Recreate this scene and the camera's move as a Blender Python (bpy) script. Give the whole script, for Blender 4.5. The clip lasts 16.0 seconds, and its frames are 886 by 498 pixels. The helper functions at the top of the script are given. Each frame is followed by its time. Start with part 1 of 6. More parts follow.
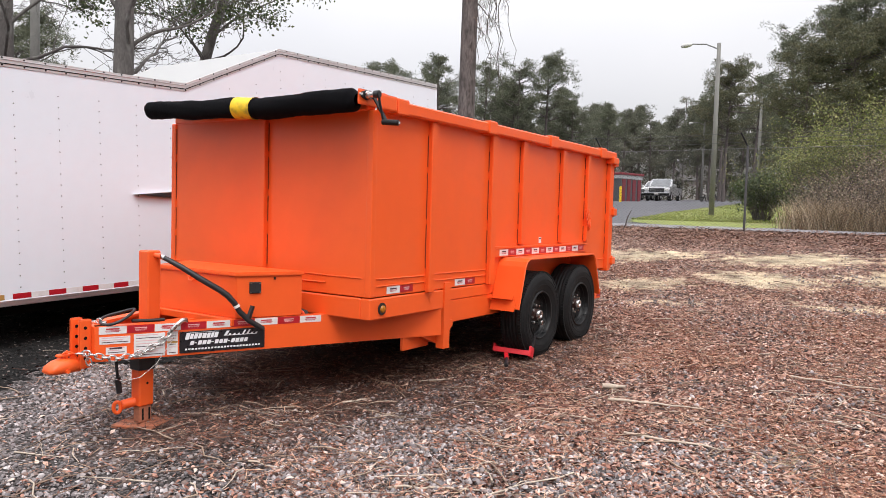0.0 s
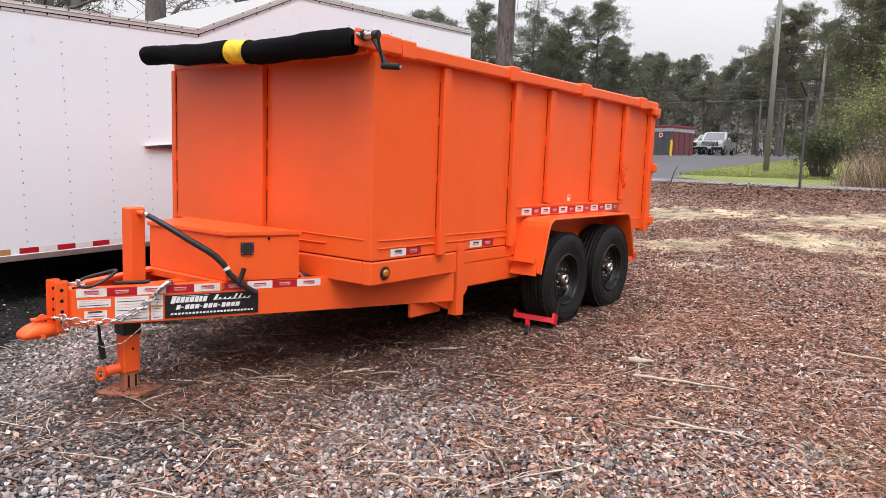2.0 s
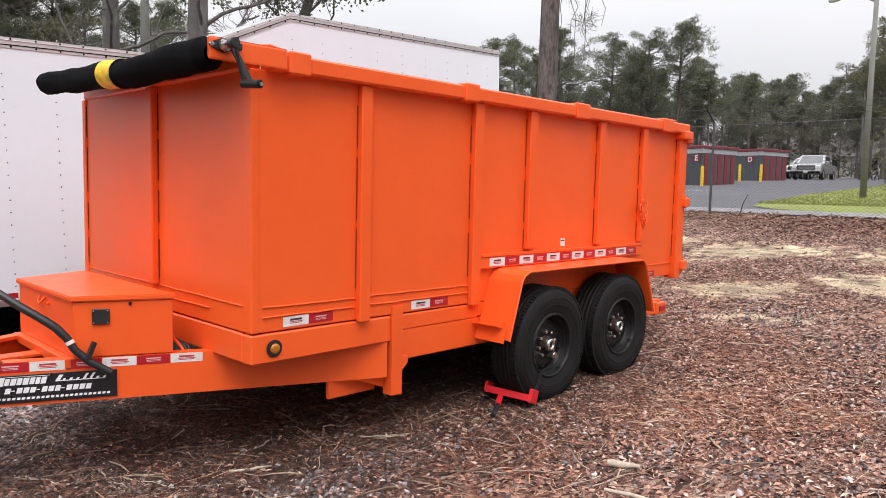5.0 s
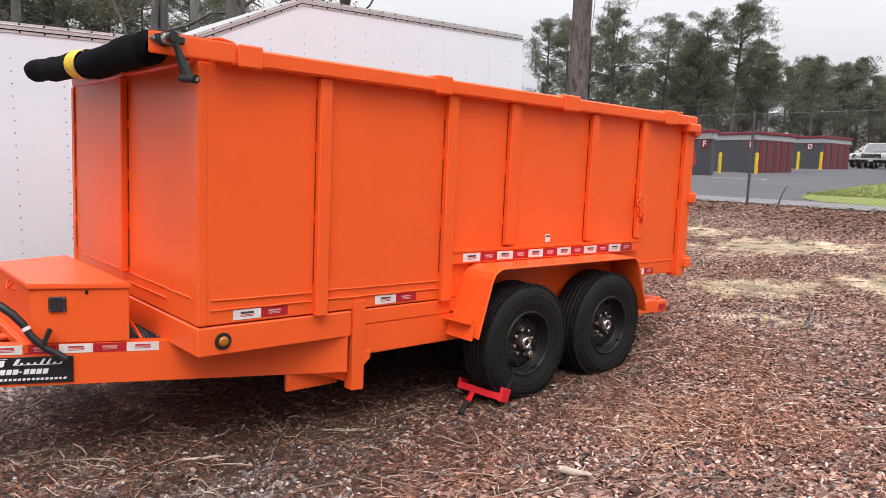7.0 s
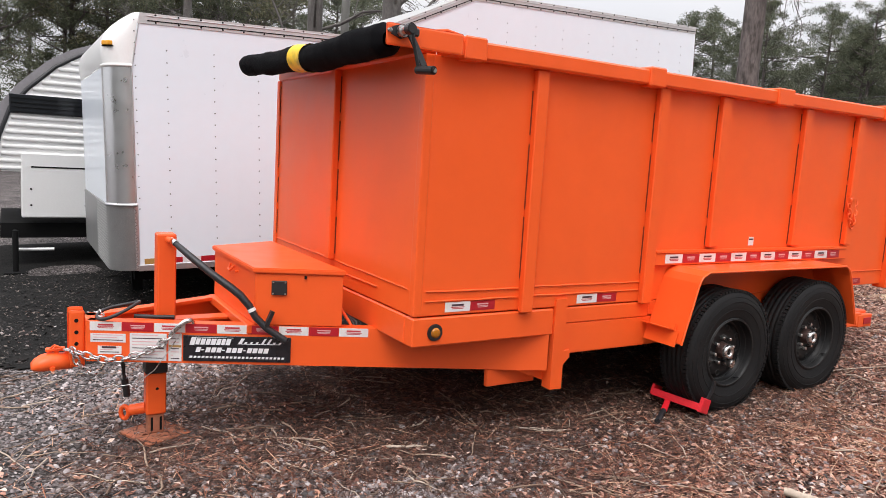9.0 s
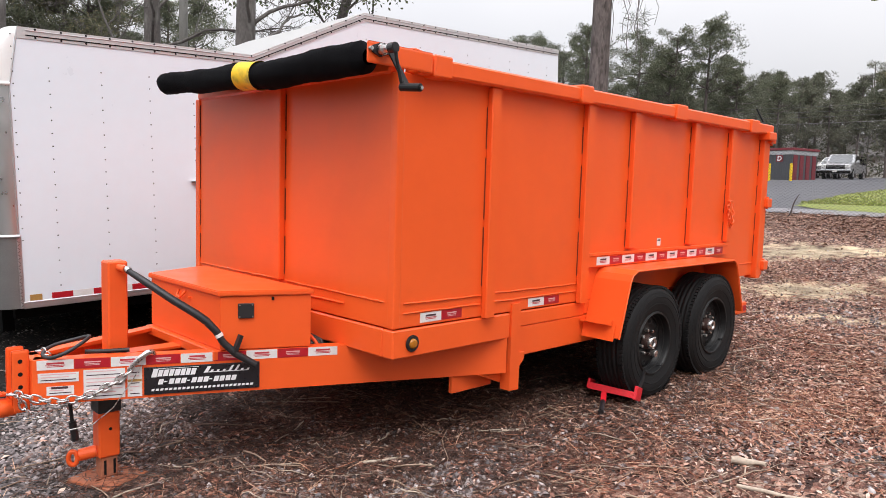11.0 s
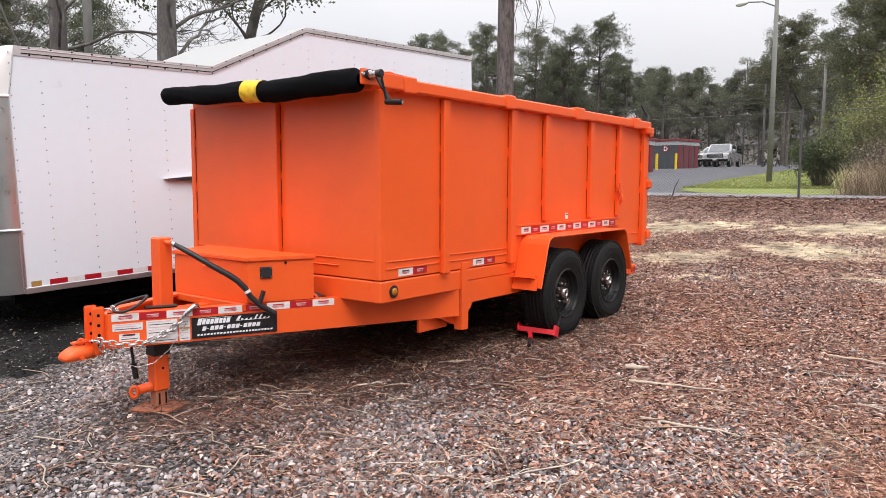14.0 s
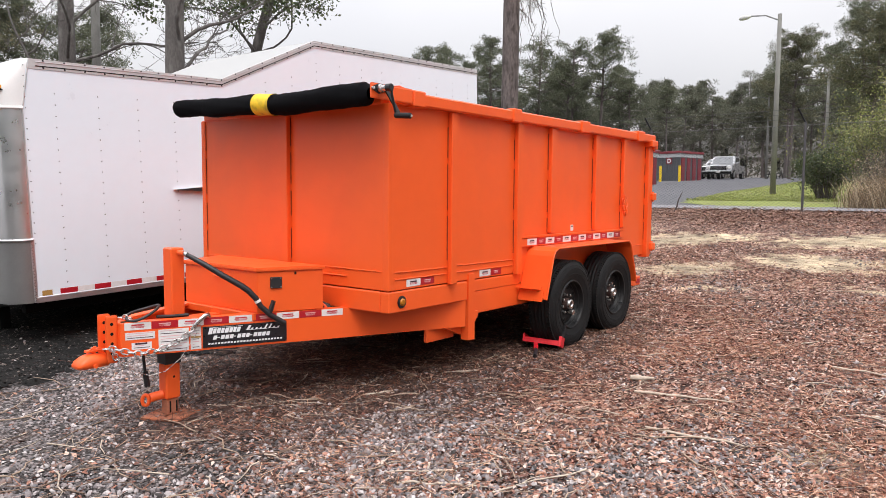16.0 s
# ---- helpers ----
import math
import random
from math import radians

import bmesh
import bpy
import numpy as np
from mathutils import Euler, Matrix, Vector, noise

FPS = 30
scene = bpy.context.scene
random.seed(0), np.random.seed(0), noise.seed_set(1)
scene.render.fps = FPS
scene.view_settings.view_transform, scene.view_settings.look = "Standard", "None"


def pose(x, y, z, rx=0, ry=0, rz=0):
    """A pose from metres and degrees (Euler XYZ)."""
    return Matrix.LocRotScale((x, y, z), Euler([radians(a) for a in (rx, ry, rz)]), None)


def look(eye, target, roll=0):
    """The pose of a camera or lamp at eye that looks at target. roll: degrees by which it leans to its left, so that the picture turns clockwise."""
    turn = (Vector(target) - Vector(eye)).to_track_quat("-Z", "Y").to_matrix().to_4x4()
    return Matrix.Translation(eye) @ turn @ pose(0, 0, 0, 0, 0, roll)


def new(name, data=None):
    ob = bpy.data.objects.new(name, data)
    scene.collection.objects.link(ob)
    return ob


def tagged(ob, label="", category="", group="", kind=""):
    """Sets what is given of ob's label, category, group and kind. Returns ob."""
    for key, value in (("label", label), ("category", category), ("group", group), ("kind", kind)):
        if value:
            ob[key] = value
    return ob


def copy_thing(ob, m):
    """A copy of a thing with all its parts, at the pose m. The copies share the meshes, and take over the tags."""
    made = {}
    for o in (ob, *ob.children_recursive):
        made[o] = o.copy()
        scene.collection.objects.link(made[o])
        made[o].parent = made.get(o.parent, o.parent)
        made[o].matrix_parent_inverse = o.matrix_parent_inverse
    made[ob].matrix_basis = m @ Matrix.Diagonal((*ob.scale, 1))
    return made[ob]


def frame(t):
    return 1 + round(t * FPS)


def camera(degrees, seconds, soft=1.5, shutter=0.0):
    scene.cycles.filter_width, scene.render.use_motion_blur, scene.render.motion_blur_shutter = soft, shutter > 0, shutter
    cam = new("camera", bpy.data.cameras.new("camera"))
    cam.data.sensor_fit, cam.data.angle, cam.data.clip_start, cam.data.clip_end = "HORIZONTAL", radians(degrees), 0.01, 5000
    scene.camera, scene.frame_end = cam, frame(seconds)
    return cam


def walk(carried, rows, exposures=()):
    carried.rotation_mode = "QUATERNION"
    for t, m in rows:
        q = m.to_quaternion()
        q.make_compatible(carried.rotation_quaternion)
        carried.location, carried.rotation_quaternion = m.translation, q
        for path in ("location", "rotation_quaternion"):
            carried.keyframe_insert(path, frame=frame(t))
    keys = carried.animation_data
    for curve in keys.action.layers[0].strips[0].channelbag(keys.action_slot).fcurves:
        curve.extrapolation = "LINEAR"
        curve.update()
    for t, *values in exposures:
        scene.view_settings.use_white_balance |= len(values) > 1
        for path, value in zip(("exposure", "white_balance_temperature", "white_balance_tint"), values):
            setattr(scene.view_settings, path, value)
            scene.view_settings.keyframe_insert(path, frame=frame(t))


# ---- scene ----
cam = camera(63.4, 16.0, soft=0.6)
PATH = [
    (0, (3.049, -3.694, 1.274), (1.938, -2.034, 1.173), 1.6),
    (0.5, (3.052, -3.654, 1.295), (1.945, -1.994, 1.162), 1.5),
    (1, (3.028, -3.502, 1.293), (1.906, -1.855, 1.125), 1.4),
    (1.5, (3.017, -3.317, 1.31), (1.86, -1.699, 1.103), 1.7),
    (2, (2.989, -3.189, 1.298), (1.783, -1.611, 1.063), 2.0),
    (2.5, (2.904, -2.992, 1.316), (1.648, -1.456, 1.063), 2.4),
    (3, (2.845, -2.782, 1.335), (1.531, -1.294, 1.091), 2.4),
    (3.5, (2.871, -2.544, 1.353), (1.501, -1.103, 1.138), 2.0),
    (4, (2.965, -2.282, 1.402), (1.571, -0.859, 1.219), 1.6),
    (4.5, (2.984, -2.062, 1.401), (1.594, -0.634, 1.239), 1.3),
    (5, (3.006, -1.772, 1.399), (1.61, -0.349, 1.234), 1.3),
    (5.2, (3.025, -1.69, 1.414), (1.618, -0.278, 1.244), 1.4),
    (7.5, (3.323, -1.352, 1.496), (1.804, -0.069, 1.278), 2.6),
    (8, (3.27, -1.393, 1.451), (1.705, -0.161, 1.264), 3.0),
    (8.5, (3.121, -1.521, 1.456), (1.462, -0.425, 1.239), 3.3),
    (8.7, (3.059, -1.592, 1.46), (1.364, -0.56, 1.213), 3.5),
    (10.8, (2.64, -2.125, 1.404), (1.158, -0.798, 1.203), 1.6),
    (11, (2.653, -2.256, 1.401), (1.226, -0.867, 1.226), 1.7),
    (11.5, (2.751, -2.501, 1.4), (1.412, -1.022, 1.261), 2.2),
    (12, (2.92, -2.699, 1.366), (1.605, -1.197, 1.238), 2.7),
    (12.5, (2.961, -2.945, 1.373), (1.651, -1.438, 1.248), 2.3),
    (13, (2.998, -3.176, 1.356), (1.715, -1.648, 1.212), 0.9),
    (13.5, (3.108, -3.316, 1.342), (1.852, -1.769, 1.173), 0.2),
    (14, (3.228, -3.434, 1.332), (1.996, -1.869, 1.151), 0.2),
    (14.5, (3.252, -3.477, 1.33), (2.035, -1.9, 1.158), 0.1),
    (15, (3.256, -3.493, 1.337), (2.043, -1.911, 1.174), 0.1),
    (15.5, (3.25, -3.497, 1.332), (2.025, -1.924, 1.177), 0.2),
    (16, (3.246, -3.505, 1.337), (2.005, -1.943, 1.187), 0.4),
]
walk(cam, [(t, look(eye, target, roll)) for t, eye, target, roll in PATH], exposures=[(0.0, 0.32), (16.0, 0.32)])

# ---- light ----
SKY_LOW, SKY_TOP = 0.74, 2.2
world = bpy.data.worlds.new("overcast_sky")
world.use_nodes = True
scene.world = world
wn = world.node_tree
wn.nodes.clear()
w_out = wn.nodes.new("ShaderNodeOutputWorld")
w_bg = wn.nodes.new("ShaderNodeBackground")
w_sky = wn.nodes.new("ShaderNodeTexSky")
w_sky.sky_type = "NISHITA"
w_sky.sun_disc = False
w_sky.sun_elevation, w_sky.sun_rotation = radians(57), radians(135)
w_sky.air_density, w_sky.dust_density = 1.0, 3.0
w_gain = wn.nodes.new("ShaderNodeMix")
w_gain.data_type, w_gain.blend_type = "RGBA", "MULTIPLY"
w_gain.inputs[0].default_value = 1.0
w_gain.inputs[7].default_value = (0.09, 0.09, 0.09, 1)
w_co = wn.nodes.new("ShaderNodeTexCoord")
w_no = wn.nodes.new("ShaderNodeTexNoise")
w_no.inputs["Scale"].default_value, w_no.inputs["Detail"].default_value = 1.6, 5
w_ramp = wn.nodes.new("ShaderNodeValToRGB")
w_ramp.color_ramp.elements[0].position, w_ramp.color_ramp.elements[0].color = 0.3, (0.80, 0.80, 0.845, 1)
w_ramp.color_ramp.elements[1].position, w_ramp.color_ramp.elements[1].color = 0.75, (0.96, 0.945, 0.965, 1)
w_mix = wn.nodes.new("ShaderNodeMix")
w_mix.data_type = "RGBA"
w_mix.inputs[0].default_value = 0.9
wn.links.new(w_sky.outputs[0], w_gain.inputs[6])
wn.links.new(w_co.outputs["Generated"], w_no.inputs["Vector"])
wn.links.new(w_no.outputs[0], w_ramp.inputs[0])
wn.links.new(w_gain.outputs[2], w_mix.inputs[6])
wn.links.new(w_ramp.outputs[0], w_mix.inputs[7])
wn.links.new(w_mix.outputs[2], w_bg.inputs[0])
# a clouded sky is brightest overhead
w_sep = wn.nodes.new("ShaderNodeSeparateXYZ")
w_up = wn.nodes.new("ShaderNodeMapRange")
w_up.inputs[1].default_value, w_up.inputs[2].default_value = 0.12, 0.95
w_up.inputs[3].default_value, w_up.inputs[4].default_value = SKY_LOW, SKY_TOP
wn.links.new(w_co.outputs["Generated"], w_sep.inputs[0])
wn.links.new(w_sep.outputs[2], w_up.inputs[0])
wn.links.new(w_up.outputs[0], w_bg.inputs[1])
wn.links.new(w_bg.outputs[0], w_out.inputs[0])

sun = new("sun", bpy.data.lights.new("sun", "SUN"))
sun.data.energy, sun.data.angle, sun.data.color = 1.5, radians(32), (1.0, 0.97, 0.95)
sun.matrix_world = look((5.5, -5.5, 12.0), (0, 0, 0))


# ---- materials ----
def material(name, color, rough=0.6, metal=0.0, vary=0.12, scale=3.0, fine=60.0, bump=0.0, bump_scale=80.0,
             spread=None, coat=0.0, dirt=None, dirt_amount=0.0, dirt_scale=1.2, leafy=False, spec=0.5, stretch=1.0):
    """A surface with broad and fine variation of its colour, fine relief, and wear."""
    m = bpy.data.materials.new(name)
    m.use_nodes = True
    nt = m.node_tree
    p = nt.nodes["Principled BSDF"]
    N, L = nt.nodes.new, nt.links.new
    co = N("ShaderNodeTexCoord")
    mp = N("ShaderNodeMapping")
    mp.inputs["Scale"].default_value = (1, 1, stretch)
    L(co.outputs["Object"], mp.inputs["Vector"])
    n1, n2 = N("ShaderNodeTexNoise"), N("ShaderNodeTexNoise")
    n1.inputs["Scale"].default_value, n1.inputs["Detail"].default_value = scale, 4
    n2.inputs["Scale"].default_value, n2.inputs["Detail"].default_value = fine, 3
    L(mp.outputs["Vector"], n1.inputs["Vector"])
    L(mp.outputs["Vector"], n2.inputs["Vector"])
    add = N("ShaderNodeMath")
    add.operation = "ADD"
    L(n1.outputs[0], add.inputs[0])
    L(n2.outputs[0], add.inputs[1])
    val = N("ShaderNodeMapRange")
    val.inputs[1].default_value, val.inputs[2].default_value = 0.6, 1.4
    val.inputs[3].default_value, val.inputs[4].default_value = 1 - vary, 1 + vary
    L(add.outputs[0], val.inputs[0])
    hsv = N("ShaderNodeHueSaturation")
    hsv.inputs["Color"].default_value = (*color, 1)
    if spread:
        src, items = spread
        g = N("ShaderNodeNewGeometry") if src == "island" else N("ShaderNodeObjectInfo")
        r = N("ShaderNodeValToRGB")
        r.color_ramp.interpolation = "CONSTANT"
        els = r.color_ramp.elements
        while len(els) < len(items):
            els.new(0.5)
        for i, c in enumerate(items):
            els[i].position, els[i].color = i / len(items), (*c, 1)
        L(g.outputs["Random Per Island" if src == "island" else "Random"], r.inputs[0])
        L(r.outputs[0], hsv.inputs["Color"])
    L(val.outputs[0], hsv.inputs["Value"])
    last = hsv.outputs[0]
    if dirt:
        n3 = N("ShaderNodeTexNoise")
        n3.inputs["Scale"].default_value, n3.inputs["Detail"].default_value = dirt_scale, 8
        L(mp.outputs["Vector"], n3.inputs["Vector"])
        mr = N("ShaderNodeMapRange")
        mr.inputs[1].default_value, mr.inputs[2].default_value = 0.5, 0.75
        mr.inputs[3].default_value, mr.inputs[4].default_value = 0, dirt_amount
        L(n3.outputs[0], mr.inputs[0])
        mx = N("ShaderNodeMix")
        mx.data_type = "RGBA"
        L(mr.outputs[0], mx.inputs[0])
        L(last, mx.inputs[6])
        mx.inputs[7].default_value = (*dirt, 1)
        last = mx.outputs[2]
    L(last, p.inputs["Base Color"])
    rr = N("ShaderNodeMapRange")
    rr.inputs[1].default_value, rr.inputs[2].default_value = 0.6, 1.4
    rr.inputs[3].default_value, rr.inputs[4].default_value = max(0.02, rough - 0.08), min(1, rough + 0.08)
    L(add.outputs[0], rr.inputs[0])
    L(rr.outputs[0], p.inputs["Roughness"])
    p.inputs["Metallic"].default_value = metal
    p.inputs["Specular IOR Level"].default_value = spec
    p.inputs["Coat Weight"].default_value = coat
    p.inputs["Coat Roughness"].default_value = 0.09
    if bump:
        n4 = N("ShaderNodeTexNoise")
        n4.inputs["Scale"].default_value, n4.inputs["Detail"].default_value = bump_scale, 3
        L(mp.outputs["Vector"], n4.inputs["Vector"])
        b = N("ShaderNodeBump")
        b.inputs["Strength"].default_value, b.inputs["Distance"].default_value = bump, 0.01
        L(n4.outputs[0], b.inputs["Height"])
        L(b.outputs[0], p.inputs["Normal"])
    if leafy:
        out = nt.nodes["Material Output"]
        tr, ms = N("ShaderNodeBsdfTranslucent"), N("ShaderNodeMixShader")
        ms.inputs[0].default_value = 0.3
        L(last, tr.inputs["Color"])
        L(p.outputs[0], ms.inputs[1])
        L(tr.outputs[0], ms.inputs[2])
        L(ms.outputs[0], out.inputs["Surface"])
    return m


ORANGE = material("orange_paint", (0.88, 0.115, 0.020), 0.36, vary=0.04, scale=1.2, fine=6, bump=0.03, bump_scale=2.2, spec=0.42, dirt=(0.66, 0.085, 0.022), dirt_amount=0.3, dirt_scale=1.6)
GAPSHADE = material("gap_shade", (0.15, 0.024, 0.010), 0.7, vary=0.2)
TRIMW = material("painted_trim", (0.56, 0.55, 0.545), 0.42, 0.25, vary=0.06, scale=5)
ROOFW = material("weathered_white_roof", (0.40, 0.40, 0.395), 0.55, vary=0.06, scale=1.5)
RUST = material("rusty_plate", (0.36, 0.13, 0.07), 0.8, vary=0.3, scale=12, bump=0.3, dirt=(0.55, 0.12, 0.03), dirt_amount=0.7, dirt_scale=9)
WHITE = material("white_aluminium_skin", (0.80, 0.855, 0.92), 0.34, vary=0.015, scale=0.8, fine=8, bump=0.02, bump_scale=2.5, coat=0.3)
CAP = material("white_gelcoat", (0.80, 0.80, 0.79), 0.35, vary=0.03, scale=2, coat=0.3)
ALU = material("brushed_aluminium", (0.66, 0.66, 0.67), 0.38, 0.9, vary=0.08, scale=6, fine=120)
CHROME = material("polished_aluminium", (0.84, 0.85, 0.86), 0.30, 1.0, vary=0.03, scale=3, fine=8)
TREAD = material("tread_plate", (0.36, 0.36, 0.355), 0.42, 0.75, vary=0.1, scale=9, fine=90)
BLACK = material("black_plastic", (0.018, 0.018, 0.02), 0.45, vary=0.25, scale=12)
# flat black for dark parts, for holes, and for frames lost in shade
DARK = material("flat_black", (0.009, 0.009, 0.009), 0.9, spec=0.15, vary=0.3, scale=4)
MESH = material("black_mesh_tarp", (0.006, 0.006, 0.007), 0.95, spec=0.06, vary=0.35, scale=14, fine=260, bump=0.5, bump_scale=240)
YELLOW = material("yellow_strap", (0.85, 0.55, 0.01), 0.55, vary=0.1, scale=18, dirt=(0.12, 0.09, 0.02), dirt_amount=0.5, dirt_scale=22)
RUBBER = material("tyre_rubber", (0.009, 0.009, 0.0095), 0.7, spec=0.25, vary=0.25, scale=8, fine=120, bump=0.15, bump_scale=120, dirt=(0.024, 0.022, 0.02), dirt_amount=0.3, dirt_scale=6)
RIM = material("black_rim_paint", (0.011, 0.011, 0.0115), 0.45, spec=0.28, vary=0.2, scale=10)
RIMEDGE = material("pale_rim_edge", (0.022, 0.021, 0.021), 0.42, spec=0.35, vary=0.3, scale=20)
STEEL = material("zinc_steel", (0.62, 0.61, 0.60), 0.28, 1.0, vary=0.15, scale=30)
HUBRED = material("hub_primer", (0.075, 0.042, 0.036), 0.5, 0.3, vary=0.2, scale=20)
REDP = material("red_clamp_paint", (0.70, 0.018, 0.03), 0.4, vary=0.12, scale=15, coat=0.2)
STK_W = material("white_reflective_film", (0.74, 0.72, 0.71), 0.4, vary=0.05, scale=20, dirt=(0.45, 0.36, 0.33), dirt_amount=0.3, dirt_scale=14)
STK_R = material("red_reflective_film", (0.42, 0.010, 0.020), 0.35, vary=0.1, scale=20)
INK = material("dark_print", (0.06, 0.03, 0.04), 0.5, vary=0.1)
INK_R = material("red_print", (0.45, 0.04, 0.05), 0.5, vary=0.1)
INK_P = material("pale_print", (0.70, 0.42, 0.42), 0.5, vary=0.1)
SIGN = material("black_sign", (0.012, 0.012, 0.016), 0.3, vary=0.2, scale=20)
SIGNW = material("white_lettering", (0.80, 0.80, 0.82), 0.4, vary=0.05)
AMBER = material("amber_lens", (0.42, 0.15, 0.012), 0.2, vary=0.1)
LAMPAMB = material("bright_amber_lens", (0.80, 0.36, 0.02), 0.2, vary=0.08)
GOLD = material("bronze_tape", (0.42, 0.24, 0.07), 0.4, vary=0.2)
GALV = material("galvanised_wire", (0.22, 0.22, 0.225), 0.6, 0.3, vary=0.2, scale=4)
CHAINW = material("weathered_chain_wire", (0.085, 0.085, 0.088), 0.6, 0.3, vary=0.2, scale=4)
POSTM = material("galvanised_post", (0.10, 0.10, 0.105), 0.6, 0.4, vary=0.2, scale=4)
LAMPHEAD = material("pale_lamp_housing", (0.52, 0.52, 0.51), 0.5, 0.1, vary=0.1)
POLE = material("weathered_pole", (0.19, 0.187, 0.172), 0.85, vary=0.25, scale=2.5, fine=40, bump=0.3, bump_scale=30)
BARK = material("grey_bark", (0.105, 0.094, 0.088), 0.9, vary=0.45, scale=4, fine=26, bump=0.9, bump_scale=16, stretch=0.4, dirt=(0.27, 0.26, 0.245), dirt_amount=0.7, dirt_scale=4.5)
PBARK = material("pine_bark", (0.115, 0.096, 0.090), 0.9, vary=0.6, scale=9, fine=40, bump=1.0, bump_scale=22, stretch=0.28, dirt=(0.026, 0.019, 0.017), dirt_amount=0.95, dirt_scale=17)
TWIG = material("bare_twigs", (0.10, 0.082, 0.075), 0.9, vary=0.3, scale=3)
NEEDLE = material("pine_needles", leafy=True, color=(0.05, 0.08, 0.03), rough=0.75, vary=0.25, scale=0.5,
                  spread=("island", [(0.080, 0.096, 0.062), (0.120, 0.136, 0.084), (0.175, 0.175, 0.112), (0.100, 0.114, 0.074), (0.145, 0.150, 0.095)]))
LEAFG = material("evergreen_leaves", leafy=True, color=(0.07, 0.10, 0.04), rough=0.6, vary=0.25, scale=1,
                 spread=("island", [(0.045, 0.07, 0.025), (0.08, 0.11, 0.04), (0.12, 0.13, 0.06)]))
SHRUB = material("shrub_leaves", leafy=True, color=(0.12, 0.15, 0.05), rough=0.7, vary=0.25, scale=1,
                 spread=("island", [(0.14, 0.17, 0.05), (0.24, 0.27, 0.08), (0.32, 0.31, 0.13), (0.17, 0.16, 0.08)]))
BRUSHY = material("brown_brush", (0.16, 0.12, 0.09), 0.9, vary=0.3, scale=1,
                  spread=("island", [(0.16, 0.115, 0.09), (0.27, 0.205, 0.155), (0.19, 0.17, 0.10), (0.36, 0.28, 0.21)]))
DRYGRASS = material("dry_grass", leafy=True, color=(0.45, 0.34, 0.20), rough=0.9, vary=0.25, scale=2,
                    spread=("island", [(0.24, 0.17, 0.105), (0.48, 0.37, 0.25), (0.20, 0.16, 0.09), (0.66, 0.54, 0.39), (0.36, 0.26, 0.17)]))
GRASS = material("lawn_blades", leafy=True, color=(0.16, 0.22, 0.04), rough=0.8, vary=0.2, scale=1,
                 spread=("island", [(0.14, 0.18, 0.04), (0.23, 0.265, 0.06), (0.33, 0.32, 0.12)]))
MULCH = material("mulch_with_shade", (0.011, 0.0105, 0.010), 0.95, spec=0.15, vary=0.4, scale=3, fine=40, bump=0.9, bump_scale=45, dirt=(0.028, 0.025, 0.023), dirt_amount=0.5, dirt_scale=6)
LAWN = material("lawn", (0.215, 0.25, 0.055), 0.9, vary=0.25, scale=0.8, fine=14, bump=0.4, bump_scale=20, dirt=(0.24, 0.20, 0.10), dirt_amount=0.5, dirt_scale=0.6)
ASPHALT = material("asphalt", (0.105, 0.105, 0.115), 0.9, vary=0.15, scale=0.4, fine=60, bump=0.3, bump_scale=120, dirt=(0.15, 0.15, 0.155), dirt_amount=0.6, dirt_scale=0.25)
APRON = material("concrete_edge", (0.25, 0.24, 0.25), 0.9, vary=0.15, scale=1, fine=30, bump=0.2)
LINE = material("road_paint", (0.72, 0.72, 0.70), 0.7, vary=0.2, scale=5)
UNITGREY = material("charcoal_siding", (0.075, 0.08, 0.09), 0.55, vary=0.1, scale=1)
UNITLIGHT = material("pale_fascia", (0.42, 0.43, 0.44), 0.6, vary=0.08, scale=1)
MAROON = material("maroon_steel", (0.20, 0.020, 0.030), 0.45, vary=0.1, scale=2)
BOLLARD = material("yellow_bollard", (0.80, 0.55, 0.02), 0.5, vary=0.1, scale=5)
SILVER = material("silver_car_paint", (0.50, 0.50, 0.51), 0.3, 0.5, vary=0.04, coat=0.5)
CARWHITE = material("white_car_paint", (0.70, 0.69, 0.67), 0.3, 0.0, vary=0.04, coat=0.5)
CARRED = material("red_car_paint", (0.35, 0.012, 0.02), 0.3, 0.1, vary=0.04, coat=0.5)
GLASS = material("dark_glass", (0.02, 0.022, 0.025), 0.06, vary=0.1)
# pale base colour stands for the sky mirrored in the windscreen
SCREEN = material("sky_lit_windscreen", (0.20, 0.21, 0.22), 0.12, vary=0.15, scale=2, spec=0.8)
HOUSEW = material("house_siding", (0.70, 0.70, 0.70), 0.7, vary=0.06)
ROOFG = material("grey_shingles", (0.20, 0.19, 0.19), 0.9, vary=0.15)
STONE = material("gravel_stones", (0.35, 0.32, 0.31), 0.85, vary=0.22, scale=30, fine=150,
                 spread=("island", [(0.055, 0.048, 0.046), (0.24, 0.208, 0.204), (0.10, 0.086, 0.085), (0.36, 0.32, 0.315), (0.20, 0.145, 0.128), (0.155, 0.143, 0.148), (0.29, 0.248, 0.236), (0.21, 0.182, 0.184), (0.50, 0.455, 0.45)]))
DEADLEAF = material("dead_leaves", (0.25, 0.12, 0.07), 0.8, vary=0.25, scale=25,
                    spread=("island", [(0.10, 0.043, 0.032), (0.40, 0.205, 0.150), (0.20, 0.088, 0.062), (0.52, 0.32, 0.245), (0.30, 0.138, 0.098), (0.46, 0.25, 0.168), (0.66, 0.50, 0.42), (0.15, 0.068, 0.050)]))
